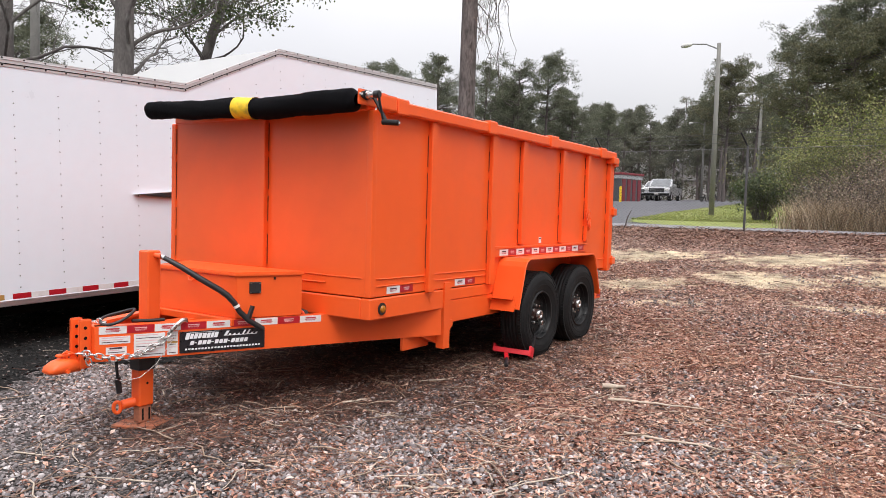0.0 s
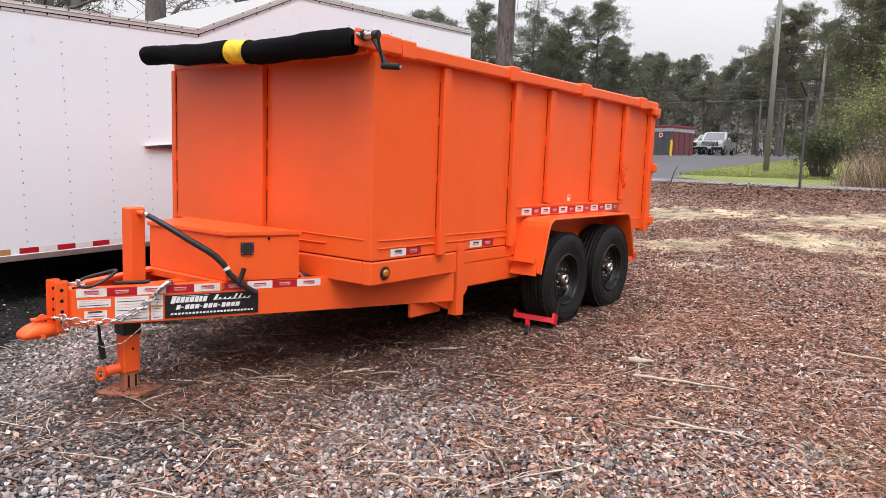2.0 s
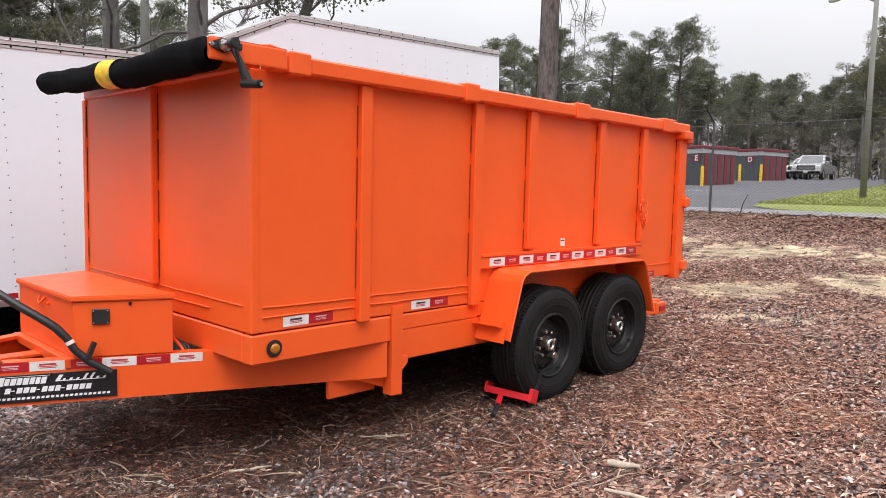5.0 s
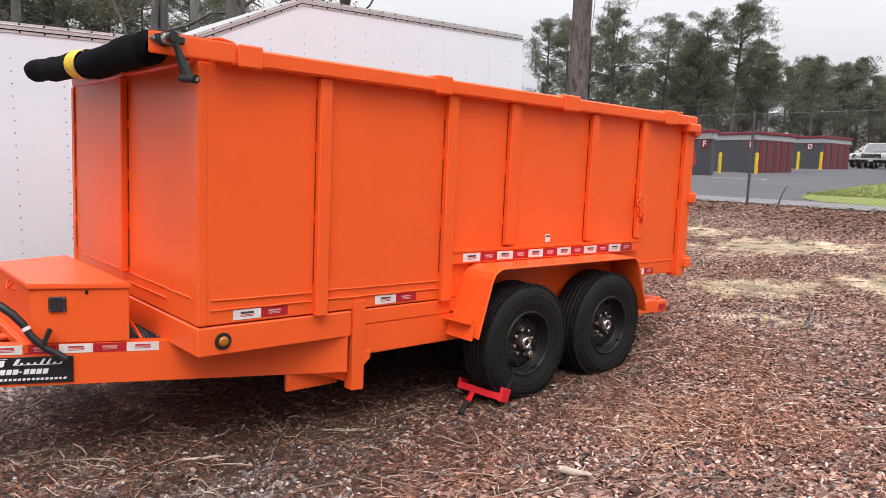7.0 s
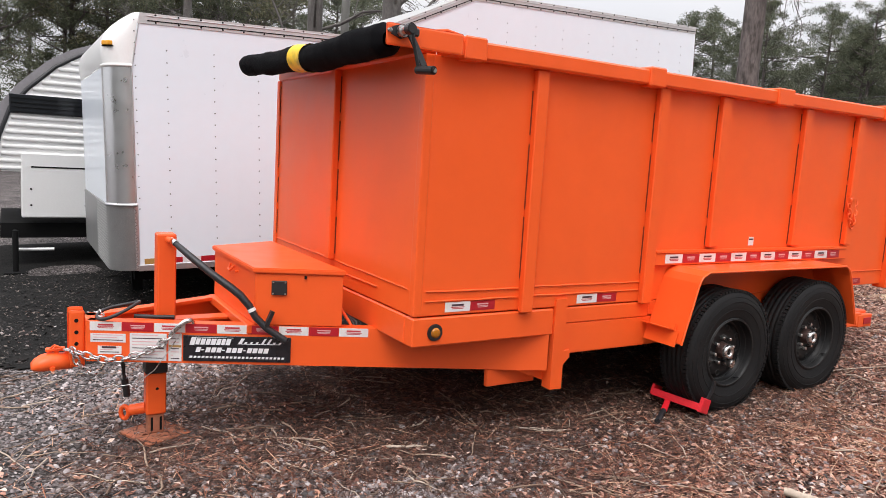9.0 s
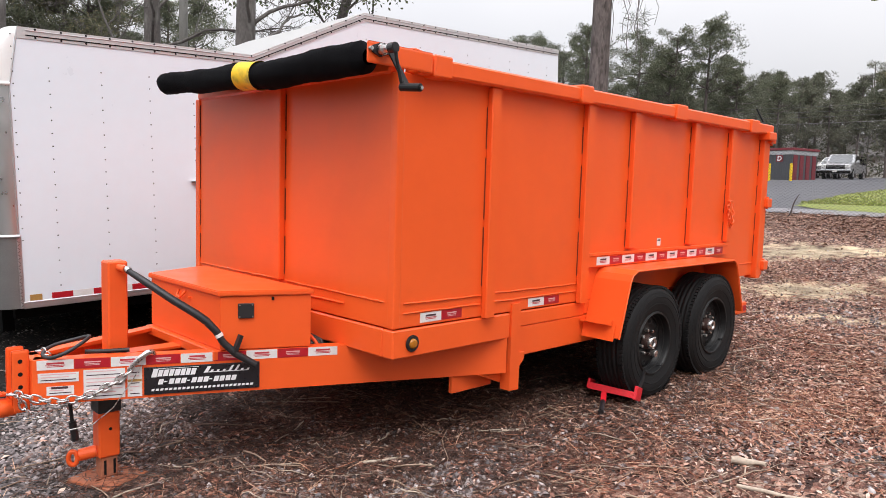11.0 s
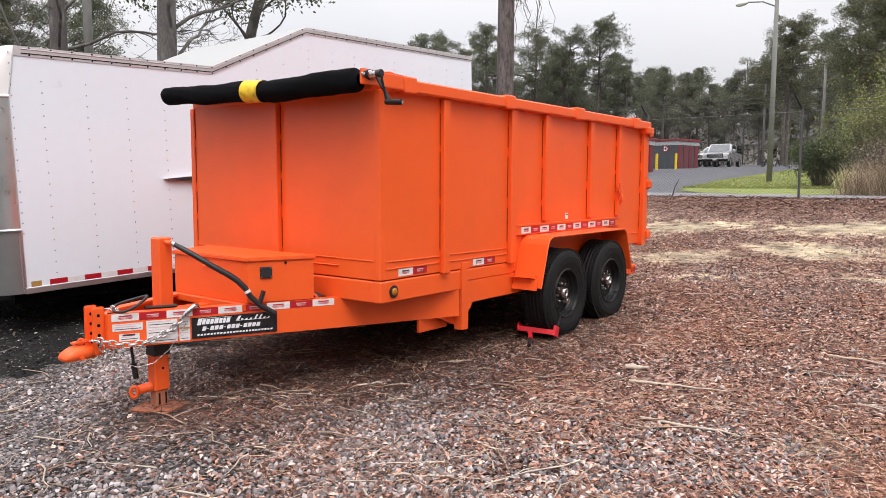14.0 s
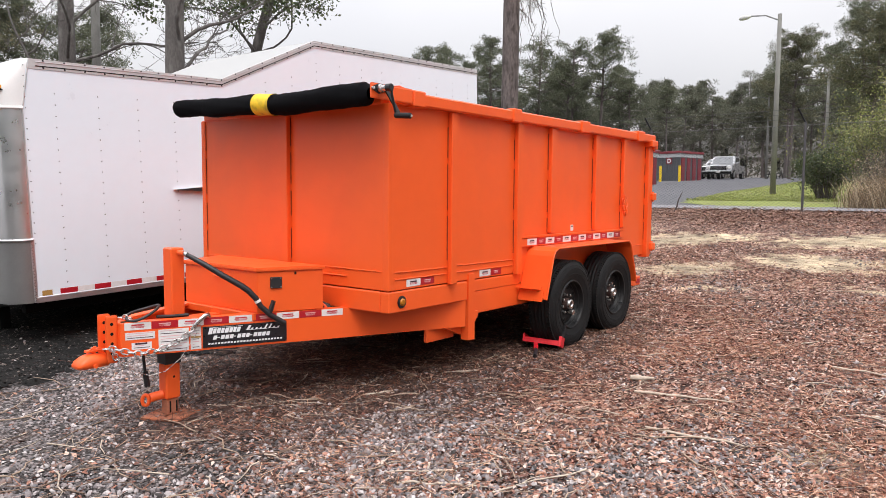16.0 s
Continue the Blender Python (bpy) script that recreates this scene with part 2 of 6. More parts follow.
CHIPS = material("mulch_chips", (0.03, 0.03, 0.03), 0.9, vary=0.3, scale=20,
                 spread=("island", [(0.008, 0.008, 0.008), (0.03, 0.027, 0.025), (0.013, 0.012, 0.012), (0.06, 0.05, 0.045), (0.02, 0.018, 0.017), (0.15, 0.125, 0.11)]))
BANKLEAF = material("drifted_leaves", (0.25, 0.12, 0.07), 0.8, vary=0.25, scale=25,
                    spread=("island", [(0.09, 0.045, 0.033), (0.24, 0.135, 0.095), (0.16, 0.08, 0.056), (0.36, 0.22, 0.16), (0.27, 0.14, 0.10)]))
# pine needle colours darkened to hold the shade below the trailer
SHADESTRAW = material("damp_straw", (0.06, 0.03, 0.02), 0.85, vary=0.2, scale=20,
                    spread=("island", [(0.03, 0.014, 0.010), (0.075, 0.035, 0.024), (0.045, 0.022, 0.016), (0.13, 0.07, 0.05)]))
STRAW = material("pine_straw", (0.22, 0.09, 0.05), 0.8, vary=0.2, scale=20,
                 spread=("island", [(0.10, 0.034, 0.019), (0.36, 0.14, 0.075), (0.21, 0.075, 0.042), (0.62, 0.39, 0.26)]))
STICK = material("dead_sticks", (0.35, 0.26, 0.20), 0.9, vary=0.3, scale=20,
                 spread=("island", [(0.16, 0.11, 0.085), (0.36, 0.27, 0.20), (0.48, 0.40, 0.32), (0.22, 0.15, 0.11)]))


def ground_material():
    m = bpy.data.materials.new("gravel_and_leaf_litter")
    m.use_nodes = True
    nt = m.node_tree
    p = nt.nodes["Principled BSDF"]
    N, L = nt.nodes.new, nt.links.new
    co = N("ShaderNodeTexCoord")

    def noise_tex(s, d=4):
        n = N("ShaderNodeTexNoise")
        n.inputs["Scale"].default_value, n.inputs["Detail"].default_value = s, d
        L(co.outputs["Object"], n.inputs["Vector"])
        return n.outputs[0]

    def ramp(fac, items, blend="CONSTANT"):
        r = N("ShaderNodeValToRGB")
        els = r.color_ramp.elements
        while len(els) < len(items):
            els.new(0.5)
        for i, (pos, c) in enumerate(items):
            els[i].position, els[i].color = pos, (*c, 1)
        r.color_ramp.interpolation = blend
        L(fac, r.inputs[0])
        return r.outputs[0]

    def mix(fac, a, b):
        x = N("ShaderNodeMix")
        x.data_type = "RGBA"
        L(fac, x.inputs[0])
        L(a, x.inputs[6])
        L(b, x.inputs[7])
        return x.outputs[2]

    vo = N("ShaderNodeTexVoronoi")
    vo.inputs["Scale"].default_value = 60
    L(co.outputs["Object"], vo.inputs["Vector"])
    sep = N("ShaderNodeSeparateColor")
    L(vo.outputs["Color"], sep.inputs[0])
    gravel = ramp(sep.outputs[0], [(0, (0.030, 0.025, 0.023)), (0.25, (0.10, 0.084, 0.080)), (0.45, (0.20, 0.172, 0.168)), (0.68, (0.05, 0.040, 0.037)), (0.84, (0.34, 0.30, 0.29))])
    mp = N("ShaderNodeMapping")
    mp.inputs["Scale"].default_value = (1, 0.55, 1)
    mp.inputs["Rotation"].default_value = (0, 0, 0.7)
    L(co.outputs["Object"], mp.inputs["Vector"])
    v2 = N("ShaderNodeTexVoronoi")
    v2.inputs["Scale"].default_value = 42
    L(mp.outputs[0], v2.inputs["Vector"])
    sep2 = N("ShaderNodeSeparateColor")
    L(v2.outputs["Color"], sep2.inputs[0])
    litter = ramp(sep2.outputs[0], [(0, (0.055, 0.025, 0.019)), (0.2, (0.235, 0.118, 0.085)), (0.40, (0.40, 0.235, 0.175)), (0.60, (0.14, 0.066, 0.048)), (0.80, (0.52, 0.365, 0.29))])
    sand = ramp(noise_tex(9, 6), [(0.3, (0.48, 0.36, 0.23)), (0.7, (0.82, 0.68, 0.47))], "LINEAR")
    xyz = N("ShaderNodeSeparateXYZ")
    L(co.outputs["Object"], xyz.inputs[0])

    def math_node(op, a, b):
        x = N("ShaderNodeMath")
        x.operation = op
        for i, v in enumerate((a, b)):
            if isinstance(v, (int, float)):
                x.inputs[i].default_value = v
            else:
                L(v, x.inputs[i])
        return x.outputs[0]

    # gravel lies towards the tongue of the trailer, litter behind it
    diag = math_node("ADD", math_node("MULTIPLY", xyz.outputs[0], 0.09), math_node("MULTIPLY", xyz.outputs[1], 0.10))
    fac = math_node("ADD", diag, math_node("MULTIPLY", noise_tex(0.9, 6), 1.5))
    lit = N("ShaderNodeMapRange")
    lit.inputs[1].default_value, lit.inputs[2].default_value = 0.55, 0.85
    L(fac, lit.inputs[0])
    # sandy bare streaks behind the trailer, kept in the ground's "sand" attribute
    at = N("ShaderNodeAttribute")
    at.attribute_name = "sand"
    rag = math_node("ADD", at.outputs["Fac"], math_node("MULTIPLY", math_node("SUBTRACT", noise_tex(4.6, 8), 0.5), 1.7))
    pm = N("ShaderNodeMapRange")
    pm.inputs[1].default_value, pm.inputs[2].default_value = 0.30, 0.62
    L(rag, pm.inputs[0])
    pf = pm.outputs[0]
    c = mix(lit.outputs[0], gravel, litter)
    c = mix(pf, c, sand)
    tone = N("ShaderNodeHueSaturation")
    tv = N("ShaderNodeMapRange")
    tv.inputs[1].default_value, tv.inputs[2].default_value, tv.inputs[3].default_value, tv.inputs[4].default_value = 0.32, 0.68, 0.50, 1.25
    L(noise_tex(2.3, 7), tv.inputs[0])
    L(tv.outputs[0], tone.inputs["Value"])
    L(c, tone.inputs["Color"])
    L(tone.outputs[0], p.inputs["Base Color"])
    p.inputs["Roughness"].default_value = 0.92
    b = N("ShaderNodeBump")
    b.inputs["Strength"].default_value, b.inputs["Distance"].default_value = 1.0, 0.025
    h = math_node("ADD", vo.outputs["Distance"], math_node("MULTIPLY", noise_tex(120, 3), 0.6))
    L(h, b.inputs["Height"])
    L(b.outputs[0], p.inputs["Normal"])
    return m


GROUND = ground_material()


# olive needles with distance haze mixed into the base colours
HAZY = material("haze_pale_needles", leafy=True, color=(0.11, 0.11, 0.08), rough=0.8, vary=0.25, scale=0.3,
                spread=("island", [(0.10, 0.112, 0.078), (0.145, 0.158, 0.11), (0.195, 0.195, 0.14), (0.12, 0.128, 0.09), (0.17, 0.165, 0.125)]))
OLIVE = material("olive_needles", leafy=True, color=(0.07, 0.08, 0.035), rough=0.75, vary=0.25, scale=0.5,
                 spread=("island", [(0.085, 0.094, 0.056), (0.140, 0.136, 0.076), (0.190, 0.165, 0.092), (0.105, 0.110, 0.064), (0.070, 0.082, 0.052)]))


# ---- building helpers ----
def part(name, bm, mat, parent=None, label="", smooth=False):
    me = bpy.data.meshes.new(name)
    bm.normal_update()
    bm.to_mesh(me)
    bm.free()
    me.materials.append(mat)
    if smooth:
        me.polygons.foreach_set("use_smooth", [True] * len(me.polygons))
    ob = new(name, me)
    if parent:
        ob.parent = parent
    if label:
        tagged(ob, label)
    return ob


def thing(name, label, category, m=None, group=""):
    ob = new(name)
    ob.empty_display_size = 0.2
    if m is not None:
        ob.matrix_world = m
    return tagged(ob, label, category, group)


def np_mesh(name, verts, faces, mat, parent=None, label="", smooth=False):
    """A mesh from arrays of points and of triangles or quads."""
    verts, faces = np.asarray(verts, dtype=np.float32), np.asarray(faces, dtype=np.int32)
    me = bpy.data.meshes.new(name)
    k = faces.shape[1]
    me.vertices.add(len(verts))
    me.vertices.foreach_set("co", verts.ravel())
    me.loops.add(faces.size)
    me.loops.foreach_set("vertex_index", faces.ravel())
    me.polygons.add(len(faces))
    me.polygons.foreach_set("loop_start", np.arange(0, faces.size, k, dtype=np.int32))
    me.update(calc_edges=True)
    if smooth:
        me.polygons.foreach_set("use_smooth", np.ones(len(faces), dtype=bool))
    me.materials.append(mat)
    ob = new(name, me)
    if parent:
        ob.parent = parent
    if label:
        tagged(ob, label)
    return ob


def box(x0, x1, y0, y1, z0, z1, bevel=0.0, bm=None, m=None, segments=1):
    bm = bm or bmesh.new()
    r = bmesh.ops.create_cube(bm, size=1)
    t = Matrix.Translation(((x0 + x1) / 2, (y0 + y1) / 2, (z0 + z1) / 2)) @ Matrix.Diagonal((abs(x1 - x0), abs(y1 - y0), abs(z1 - z0), 1))
    bmesh.ops.transform(bm, matrix=(m @ t) if m else t, verts=r["verts"])
    if bevel:
        es = list({e for v in r["verts"] for e in v.link_edges})
        bmesh.ops.bevel(bm, geom=es, offset=bevel, segments=segments, affect="EDGES", profile=0.6)
    return bm


def rod(a, b, r, sides=12, bm=None, r2=None, bevel=0.0):
    """A round bar from a to b."""
    bm = bm or bmesh.new()
    a, b = Vector(a), Vector(b)
    d = b - a
    res = bmesh.ops.create_cone(bm, cap_ends=True, segments=sides, radius1=r, radius2=r if r2 is None else r2, depth=d.length)
    rot = d.to_track_quat("Z", "Y").to_matrix().to_4x4()
    bmesh.ops.transform(bm, matrix=Matrix.Translation((a + b) / 2) @ rot, verts=res["verts"])
    if bevel:
        es = [e for e in {e for v in res["verts"] for e in v.link_edges} if len([f for f in e.link_faces if len(f.verts) > 4]) == 1]
        bmesh.ops.bevel(bm, geom=es, offset=bevel, segments=2, affect="EDGES")
    return bm


def tube(points, radii, sides=6, closed=False):
    """Points and quads of a tube along a line of points."""
    pts = np.asarray(points, dtype=float)
    n = len(pts)
    rad = np.broadcast_to(np.asarray(radii, dtype=float), (n,))
    if closed:
        tan = np.roll(pts, -1, 0) - np.roll(pts, 1, 0)
    else:
        tan = np.gradient(pts, axis=0)
    tan /= np.linalg.norm(tan, axis=1)[:, None] + 1e-9
    mean = np.abs(tan).mean(0)
    ref = np.eye(3)[int(np.argmin(mean))]
    u = np.cross(tan, ref)
    u /= np.linalg.norm(u, axis=1)[:, None] + 1e-9
    v = np.cross(tan, u)
    a = np.linspace(0, 2 * np.pi, sides, endpoint=False)
    V = pts[:, None] + rad[:, None, None] * (np.cos(a)[None, :, None] * u[:, None] + np.sin(a)[None, :, None] * v[:, None])
    idx = np.arange(n * sides).reshape(n, sides)
    A = idx if closed else idx[:-1]
    B = np.roll(idx, -1, 0) if closed else idx[1:]
    F = np.stack([A, np.roll(A, -1, 1), np.roll(B, -1, 1), B], -1).reshape(-1, 4)
    return V.reshape(-1, 3), F


def gather(pieces):
    """Joins (points, faces) pairs."""
    V, F, o = [], [], 0
    for v, f in pieces:
        V.append(v)
        F.append(f + o)
        o += len(v)
    return np.concatenate(V), np.concatenate(F)


def tube_part(name, points, radii, mat, parent=None, sides=8, closed=False, label=""):
    V, F = tube(points, radii, sides, closed)
    return np_mesh(name, V, F, mat, parent, label, smooth=True)


def lathe(profile, axis_x=True, steps=48):
    """Turns a profile of (along, radius) pairs round the x axis."""
    bm = bmesh.new()
    rings = []
    for k in range(steps):
        a = 2 * math.pi * k / steps
        rings.append([bm.verts.new((u, r * math.cos(a), r * math.sin(a))) for u, r in profile])
    for k in range(steps):
        p, q = rings[k], rings[(k + 1) % steps]
        for i in range(len(profile) - 1):
            bm.faces.new((p[i], p[i + 1], q[i + 1], q[i]))
    bmesh.ops.remove_doubles(bm, verts=bm.verts, dist=1e-5)
    bmesh.ops.recalc_face_normals(bm, faces=bm.faces)
    return bm


def prism(outline, x0, x1, bm=None):
    """An outline of (y, z) pairs drawn out along x."""
    bm = bm or bmesh.new()
    a = [bm.verts.new((x0, y, z)) for y, z in outline]
    b = [bm.verts.new((x1, y, z)) for y, z in outline]
    bm.faces.new(a)
    bm.faces.new(b[::-1])
    for i in range(len(a)):
        j = (i + 1) % len(a)
        bm.faces.new((a[i], b[i], b[j], a[j]))
    bmesh.ops.recalc_face_normals(bm, faces=bm.faces)
    return bm


GY = [-60, -12, -3, -1, 0.5, 2, 3, 4, 5, 6, 7, 8, 10, 12, 14, 22, 26, 30, 37, 45, 56, 80, 200, 900]
GZ = [-1.2, -0.45, -0.2, -0.12, -0.07, 0.0, 0.04, 0.11, 0.2, 0.3, 0.42, 0.55, 0.83, 1.07, 1.10, 1.36, 1.50, 1.66, 1.98, 2.40, 2.72, 3.5, 6.0, 8.0]


def ground_z(x, y):
    """Height of the ground, which climbs away behind the trailer."""
    return np.interp(y, GY, GZ)


def sand(x, y):
    """How bare and sandy the ground is: long uneven streaks across the lot, between the trailer and the fence."""
    out = np.zeros_like(np.asarray(x, dtype=float))
    for cx, cy, lx, ly, amount in SAND:
        out = np.maximum(out, amount * np.exp(-((x - cx) / lx) ** 2 - ((y - cy - 0.12 * (x - cx) - 0.10 * np.sin(2.3 * x + cy)) / ly) ** 2))
    return out


SAND = [(-0.9, 8.6, 1.1, 0.64, 0.81), (1.3, 8.9, 1.27, 0.67, 0.85), (3.4, 9.1, 1.02, 0.56, 0.68), (-0.3, 6.4, 0.77, 0.54, 0.81), (1.2, 7.2, 1.1, 0.61, 0.85),
        (3, 7.7, 1.19, 0.72, 0.81), (0.3, 5.3, 0.68, 0.35, 0.51), (2.6, 6, 1.02, 0.4, 0.59), (4.6, 8.2, 1.02, 0.8, 0.68), (2.5, 0.6, 0.35, 0.28, 0.62), (-2.4, 9, 1.02, 0.56, 0.51)]


def on_ground(x, y):
    return float(ground_z(x, y))


# ---- ground ----
def sheet(name, x0, x1, y0, y1, dx, dy, mat, lift=0.0, rough=0.0, inside=None, label="", kind="structure"):
    xs, ys = np.arange(x0, x1 + dx / 2, dx), np.arange(y0, y1 + dy / 2, dy)
    X, Y = np.meshgrid(xs, ys)
    Z = ground_z(X, Y) + lift
    if rough:
        for i, (fx, fy, ph) in enumerate(((1.3, 0.9, 0.3), (2.9, 2.2, 1.1), (5.7, 4.9, 2.3))):
            Z = Z + rough / (i + 1) * np.sin(X * fx + ph + np.sin(Y * 0.7)) * np.sin(Y * fy + 2 * ph)
    V = np.stack([X, Y, Z], -1).reshape(-1, 3)
    idx = np.arange(len(V)).reshape(X.shape)
    F = np.stack([idx[:-1, :-1], idx[:-1, 1:], idx[1:, 1:], idx[1:, :-1]], -1).reshape(-1, 4)
    if inside is not None:
        c = V[F].mean(1)
        F = F[inside(c[:, 0], c[:, 1])]
    return tagged(np_mesh(name, V, F, mat, smooth=True), label, "ground", kind=kind)


def ground_sheet():
    xs = np.concatenate([[-900, -300, -120, -60, -30], np.arange(-16, -5.01, 0.25), np.arange(-4.9, 6.41, 0.1), np.arange(6.6, 10.01, 0.25), [14, 20, 30, 60, 120, 300, 900]])
    ys = np.concatenate([[-60, -30, -16], np.arange(-10, -4.01, 0.25), np.arange(-3.9, 12.01, 0.1), np.arange(12.2, 14.01, 0.2), [16, 18, 22, 26, 30, 37, 45, 56, 80, 130, 200, 900]])
    X, Y = np.meshgrid(xs, ys)
    near = np.clip((14 - np.abs(X)) / 4, 0, 1) * np.clip((12 - np.abs(Y)) / 4, 0, 1)
    Z = ground_z(X, Y) + near * 0.012 * (np.sin(X * 1.3 + 0.4) * np.sin(Y * 1.1) + 0.6 * np.sin(X * 3.1) * np.sin(Y * 2.7 + 1))
    V = np.stack([X, Y, Z], -1).reshape(-1, 3)
    idx = np.arange(len(V)).reshape(X.shape)
    F = np.stack([idx[:-1, :-1], idx[:-1, 1:], idx[1:, 1:], idx[1:, :-1]], -1).reshape(-1, 4)
    ob = np_mesh("ground", V, F, GROUND, smooth=True)
    ob.data.attributes.new("sand", "FLOAT", "POINT").data.foreach_set("value", sand(V[:, 0], V[:, 1]).astype(np.float32))
    return tagged(ob, "stony ground with brown leaf litter and sandy patches", "ground", kind="structure")


ground_sheet()


def in_island(x, y):
    """The grass island lies behind the strip along the fence and narrows to a tip on the yard's side."""
    edge = np.interp(y, [14.0, 14.6, 15.4, 17.5, 26, 34, 43], [-2.2, -3.1, -3.6, -4.3, -5.8, -6.4, -6.5])
    return (x > edge + 0.05 * np.sin(3.1 * y)) & (y > 14.0 + 0.05 * np.sin(1.7 * x)) & (y < 43) & (x < 12)


sheet("road", -70, 40, 14.0, 75, 1.0, 1.0, ASPHALT, 0.02, label="worn grey asphalt of the storage yard")
sheet("pavement", -40, 30, 11.95, 14.2, 0.5, 0.15, APRON, 0.024, label="pale strip along the fence")
sheet("lawn", -12, 12, 13.9, 46, 0.2, 0.2, LAWN, 0.03, 0.008, in_island, label="bright green grass island with worn spots")
# mulch and wet soil, blackened further for the shade under the trailer
sheet("mulch", -9, -1.9, -5, 6, 0.07, 0.07, MULCH, 0.012, 0.004, lambda x, y: x < -2.45 + 0.35 * np.sin(2.1 * y) + 0.2 * np.sin(5.3 * y + 1) + 0.10 * np.sin(17 * y + 3 * np.sin(9 * x)) + 0.07 * np.sin(41 * y + 11 * x) - 0.22 * np.maximum(0, -1.0 - y) ** 2, label="black mulch and wet soil, shade under the parked trailer included")
sheet("road_marking", -19, -10.2, 27.6, 27.78, 0.5, 0.15, LINE, 0.03, label="white painted parking line")


# ---- the dump trailer ----
XL, XC = -2.13, -1.06
trailer = thing("dump_trailer", "tall orange steel dump trailer parked on a gravel lot", "trailer")


def tpart(name, bm, mat=None, label="", parent=None, smooth=False):
    return part(name, bm, mat or ORANGE, parent or trailer, label, smooth)


# box body
tpart("side_wall", box(-0.03, 0.0, 0.0, 4.185, 0.69, 1.94, 0.004))
tpart("side_wall", box(XL, XL + 0.03, 0.0, 4.189, 0.69, 1.94, 0.004))
tpart("front_wall", box(XL + 0.031, -0.031, 0.0, 0.03, 0.69, 1.94, 0.004))
tpart("corner_post", box(-0.05, 0.004, -0.004, 0.045, 0.688, 1.94, 0.012, segments=3))
tpart("corner_post", box(XL - 0.004, XL + 0.05, -0.012, 0.045, 0.688, 1.94, 0.006))
tpart("bed_floor", box(XL + 0.031, -0.031, 0.031, 4.19, 0.69, 0.73))
for y0, y1 in ((0.628, 0.702), (1.515, 1.597), (2.062, 2.145), (2.915, 2.995), (3.555, 3.632)):
    z0 = 0.68 if y0 < 1.8 else 1.01
    tpart("rib", box(0.001, 0.042, y0, y1, z0, 1.934, 0.006))
    tpart("rib", box(XL - 0.05, XL - 0.001, y0 + 0.1, y1 + 0.1, 0.68, 1.935, 0.006))
tpart("rib", box(-1.062, -0.992, -0.042, -0.001, 0.825, 1.934, 0.006))
tpart("rear_post", box(-0.06, 0.045, 4.186, 4.275, 0.66, 1.934, 0.006))
tpart("rear_post", box(-0.10, 0.035, 4.277, 4.335, 0.68, 1.93, 0.008))
tpart("rear_post", box(XL - 0.06, XL + 0.08, 4.19, 4.33, 0.66, 1.934, 0.006))
tpart("tailgate", box(XL + 0.09, -0.11, 4.28, 4.33, 0.70, 1.93, 0.005))
for z in (1.90, 1.335, 0.775):
    hg = tpart("hinge", box(-0.01, 0.075, 4.262, 4.36, z - 0.04, z + 0.04, 0.006))
    tpart("hinge_pin", rod((0.03, 4.352, z - 0.055), (0.03, 4.352, z + 0.055), 0.016), parent=hg)
# dark strips for the shadow slits where the ribs are only stitch welded
for y0 in (0.628, 1.515, 2.062, 2.915, 3.555, 4.185):
    rs = random.Random(int(y0 * 100))
    z = 1.02 if y0 > 1.8 and y0 < 4 else 0.86
    while z < 1.84:
        ln = rs.uniform(0.12, 0.34)
        tpart("weld_gap", box(0.0004, 0.006, y0 - 0.0032, y0 - 0.0006, z, min(1.90, z + ln)), GAPSHADE)
        z += ln + rs.uniform(0.03, 0.10)
for x0 in (-0.9913, XL + 0.0506):
    z = 0.86
    rs = random.Random(int(-x0 * 77))
    while z < 1.84:
        ln = rs.uniform(0.14, 0.36)
        tpart("weld_gap", box(x0, x0 + 0.0035, -0.006, -0.0004, z, min(1.90, z + ln)), GAPSHADE)
        z += ln + rs.uniform(0.03, 0.10)
# top rail with tarp bow pockets
tpart("top_rail", box(-0.045, 0.072, 0.07, 4.30, 1.935, 2.018, 0.01))
tpart("top_rail", box(XL - 0.03, XL + 0.045, 0.05, 4.30, 1.935, 2.018, 0.01))
tpart("top_rail", box(XL + 0.046, -0.046, -0.02, 0.08, 1.935, 2.008, 0.01))
tpart("top_rail", box(XL + 0.046, -0.046, 4.22, 4.30, 1.935, 2.008, 0.01))
for y0, y1 in ((0.155, 0.28), (1.375, 1.50), (2.53, 2.695), (3.80, 3.96)):
    tpart("bow_pocket", box(-0.055, 0.086, y0, y1, 1.925, 2.033, 0.008))
tpart("rail_cap", box(-0.02, 0.095, 4.16, 4.32, 1.885, 1.955, 0.008))
tpart("rail_hook", box(-0.03, 0.03, 0.07, 0.10, 2.019, 2.040, 0.004))
tube_part("tie_hook", [(0.0, 4.10, 2.012), (0.0, 4.102, 2.036), (0.0, 4.13, 2.046), (0.0, 4.16, 2.040)], 0.006, ORANGE, trailer)
tube_part("tie_hook", [(0.0, 0.03, 2.005), (0.0, 0.04, 2.045), (0.0, 0.10, 2.055), (0.0, 0.16, 2.045)], 0.008, ORANGE, trailer)


# weld seams: thin wavy beads
def weld(a, b, parent=trailer, seed=0):
    rnd = random.Random(seed)
    a, b = Vector(a), Vector(b)
    n = max(4, int((b - a).length / 0.05))
    pts = [a.lerp(b, i / n) + Vector((0, 0, rnd.uniform(-0.002, 0.002))) for i in range(n + 1)]
    return tube_part("weld_seam", [tuple(p) for p in pts], [rnd.uniform(0.0035, 0.006) for _ in pts], ORANGE, parent, 6)


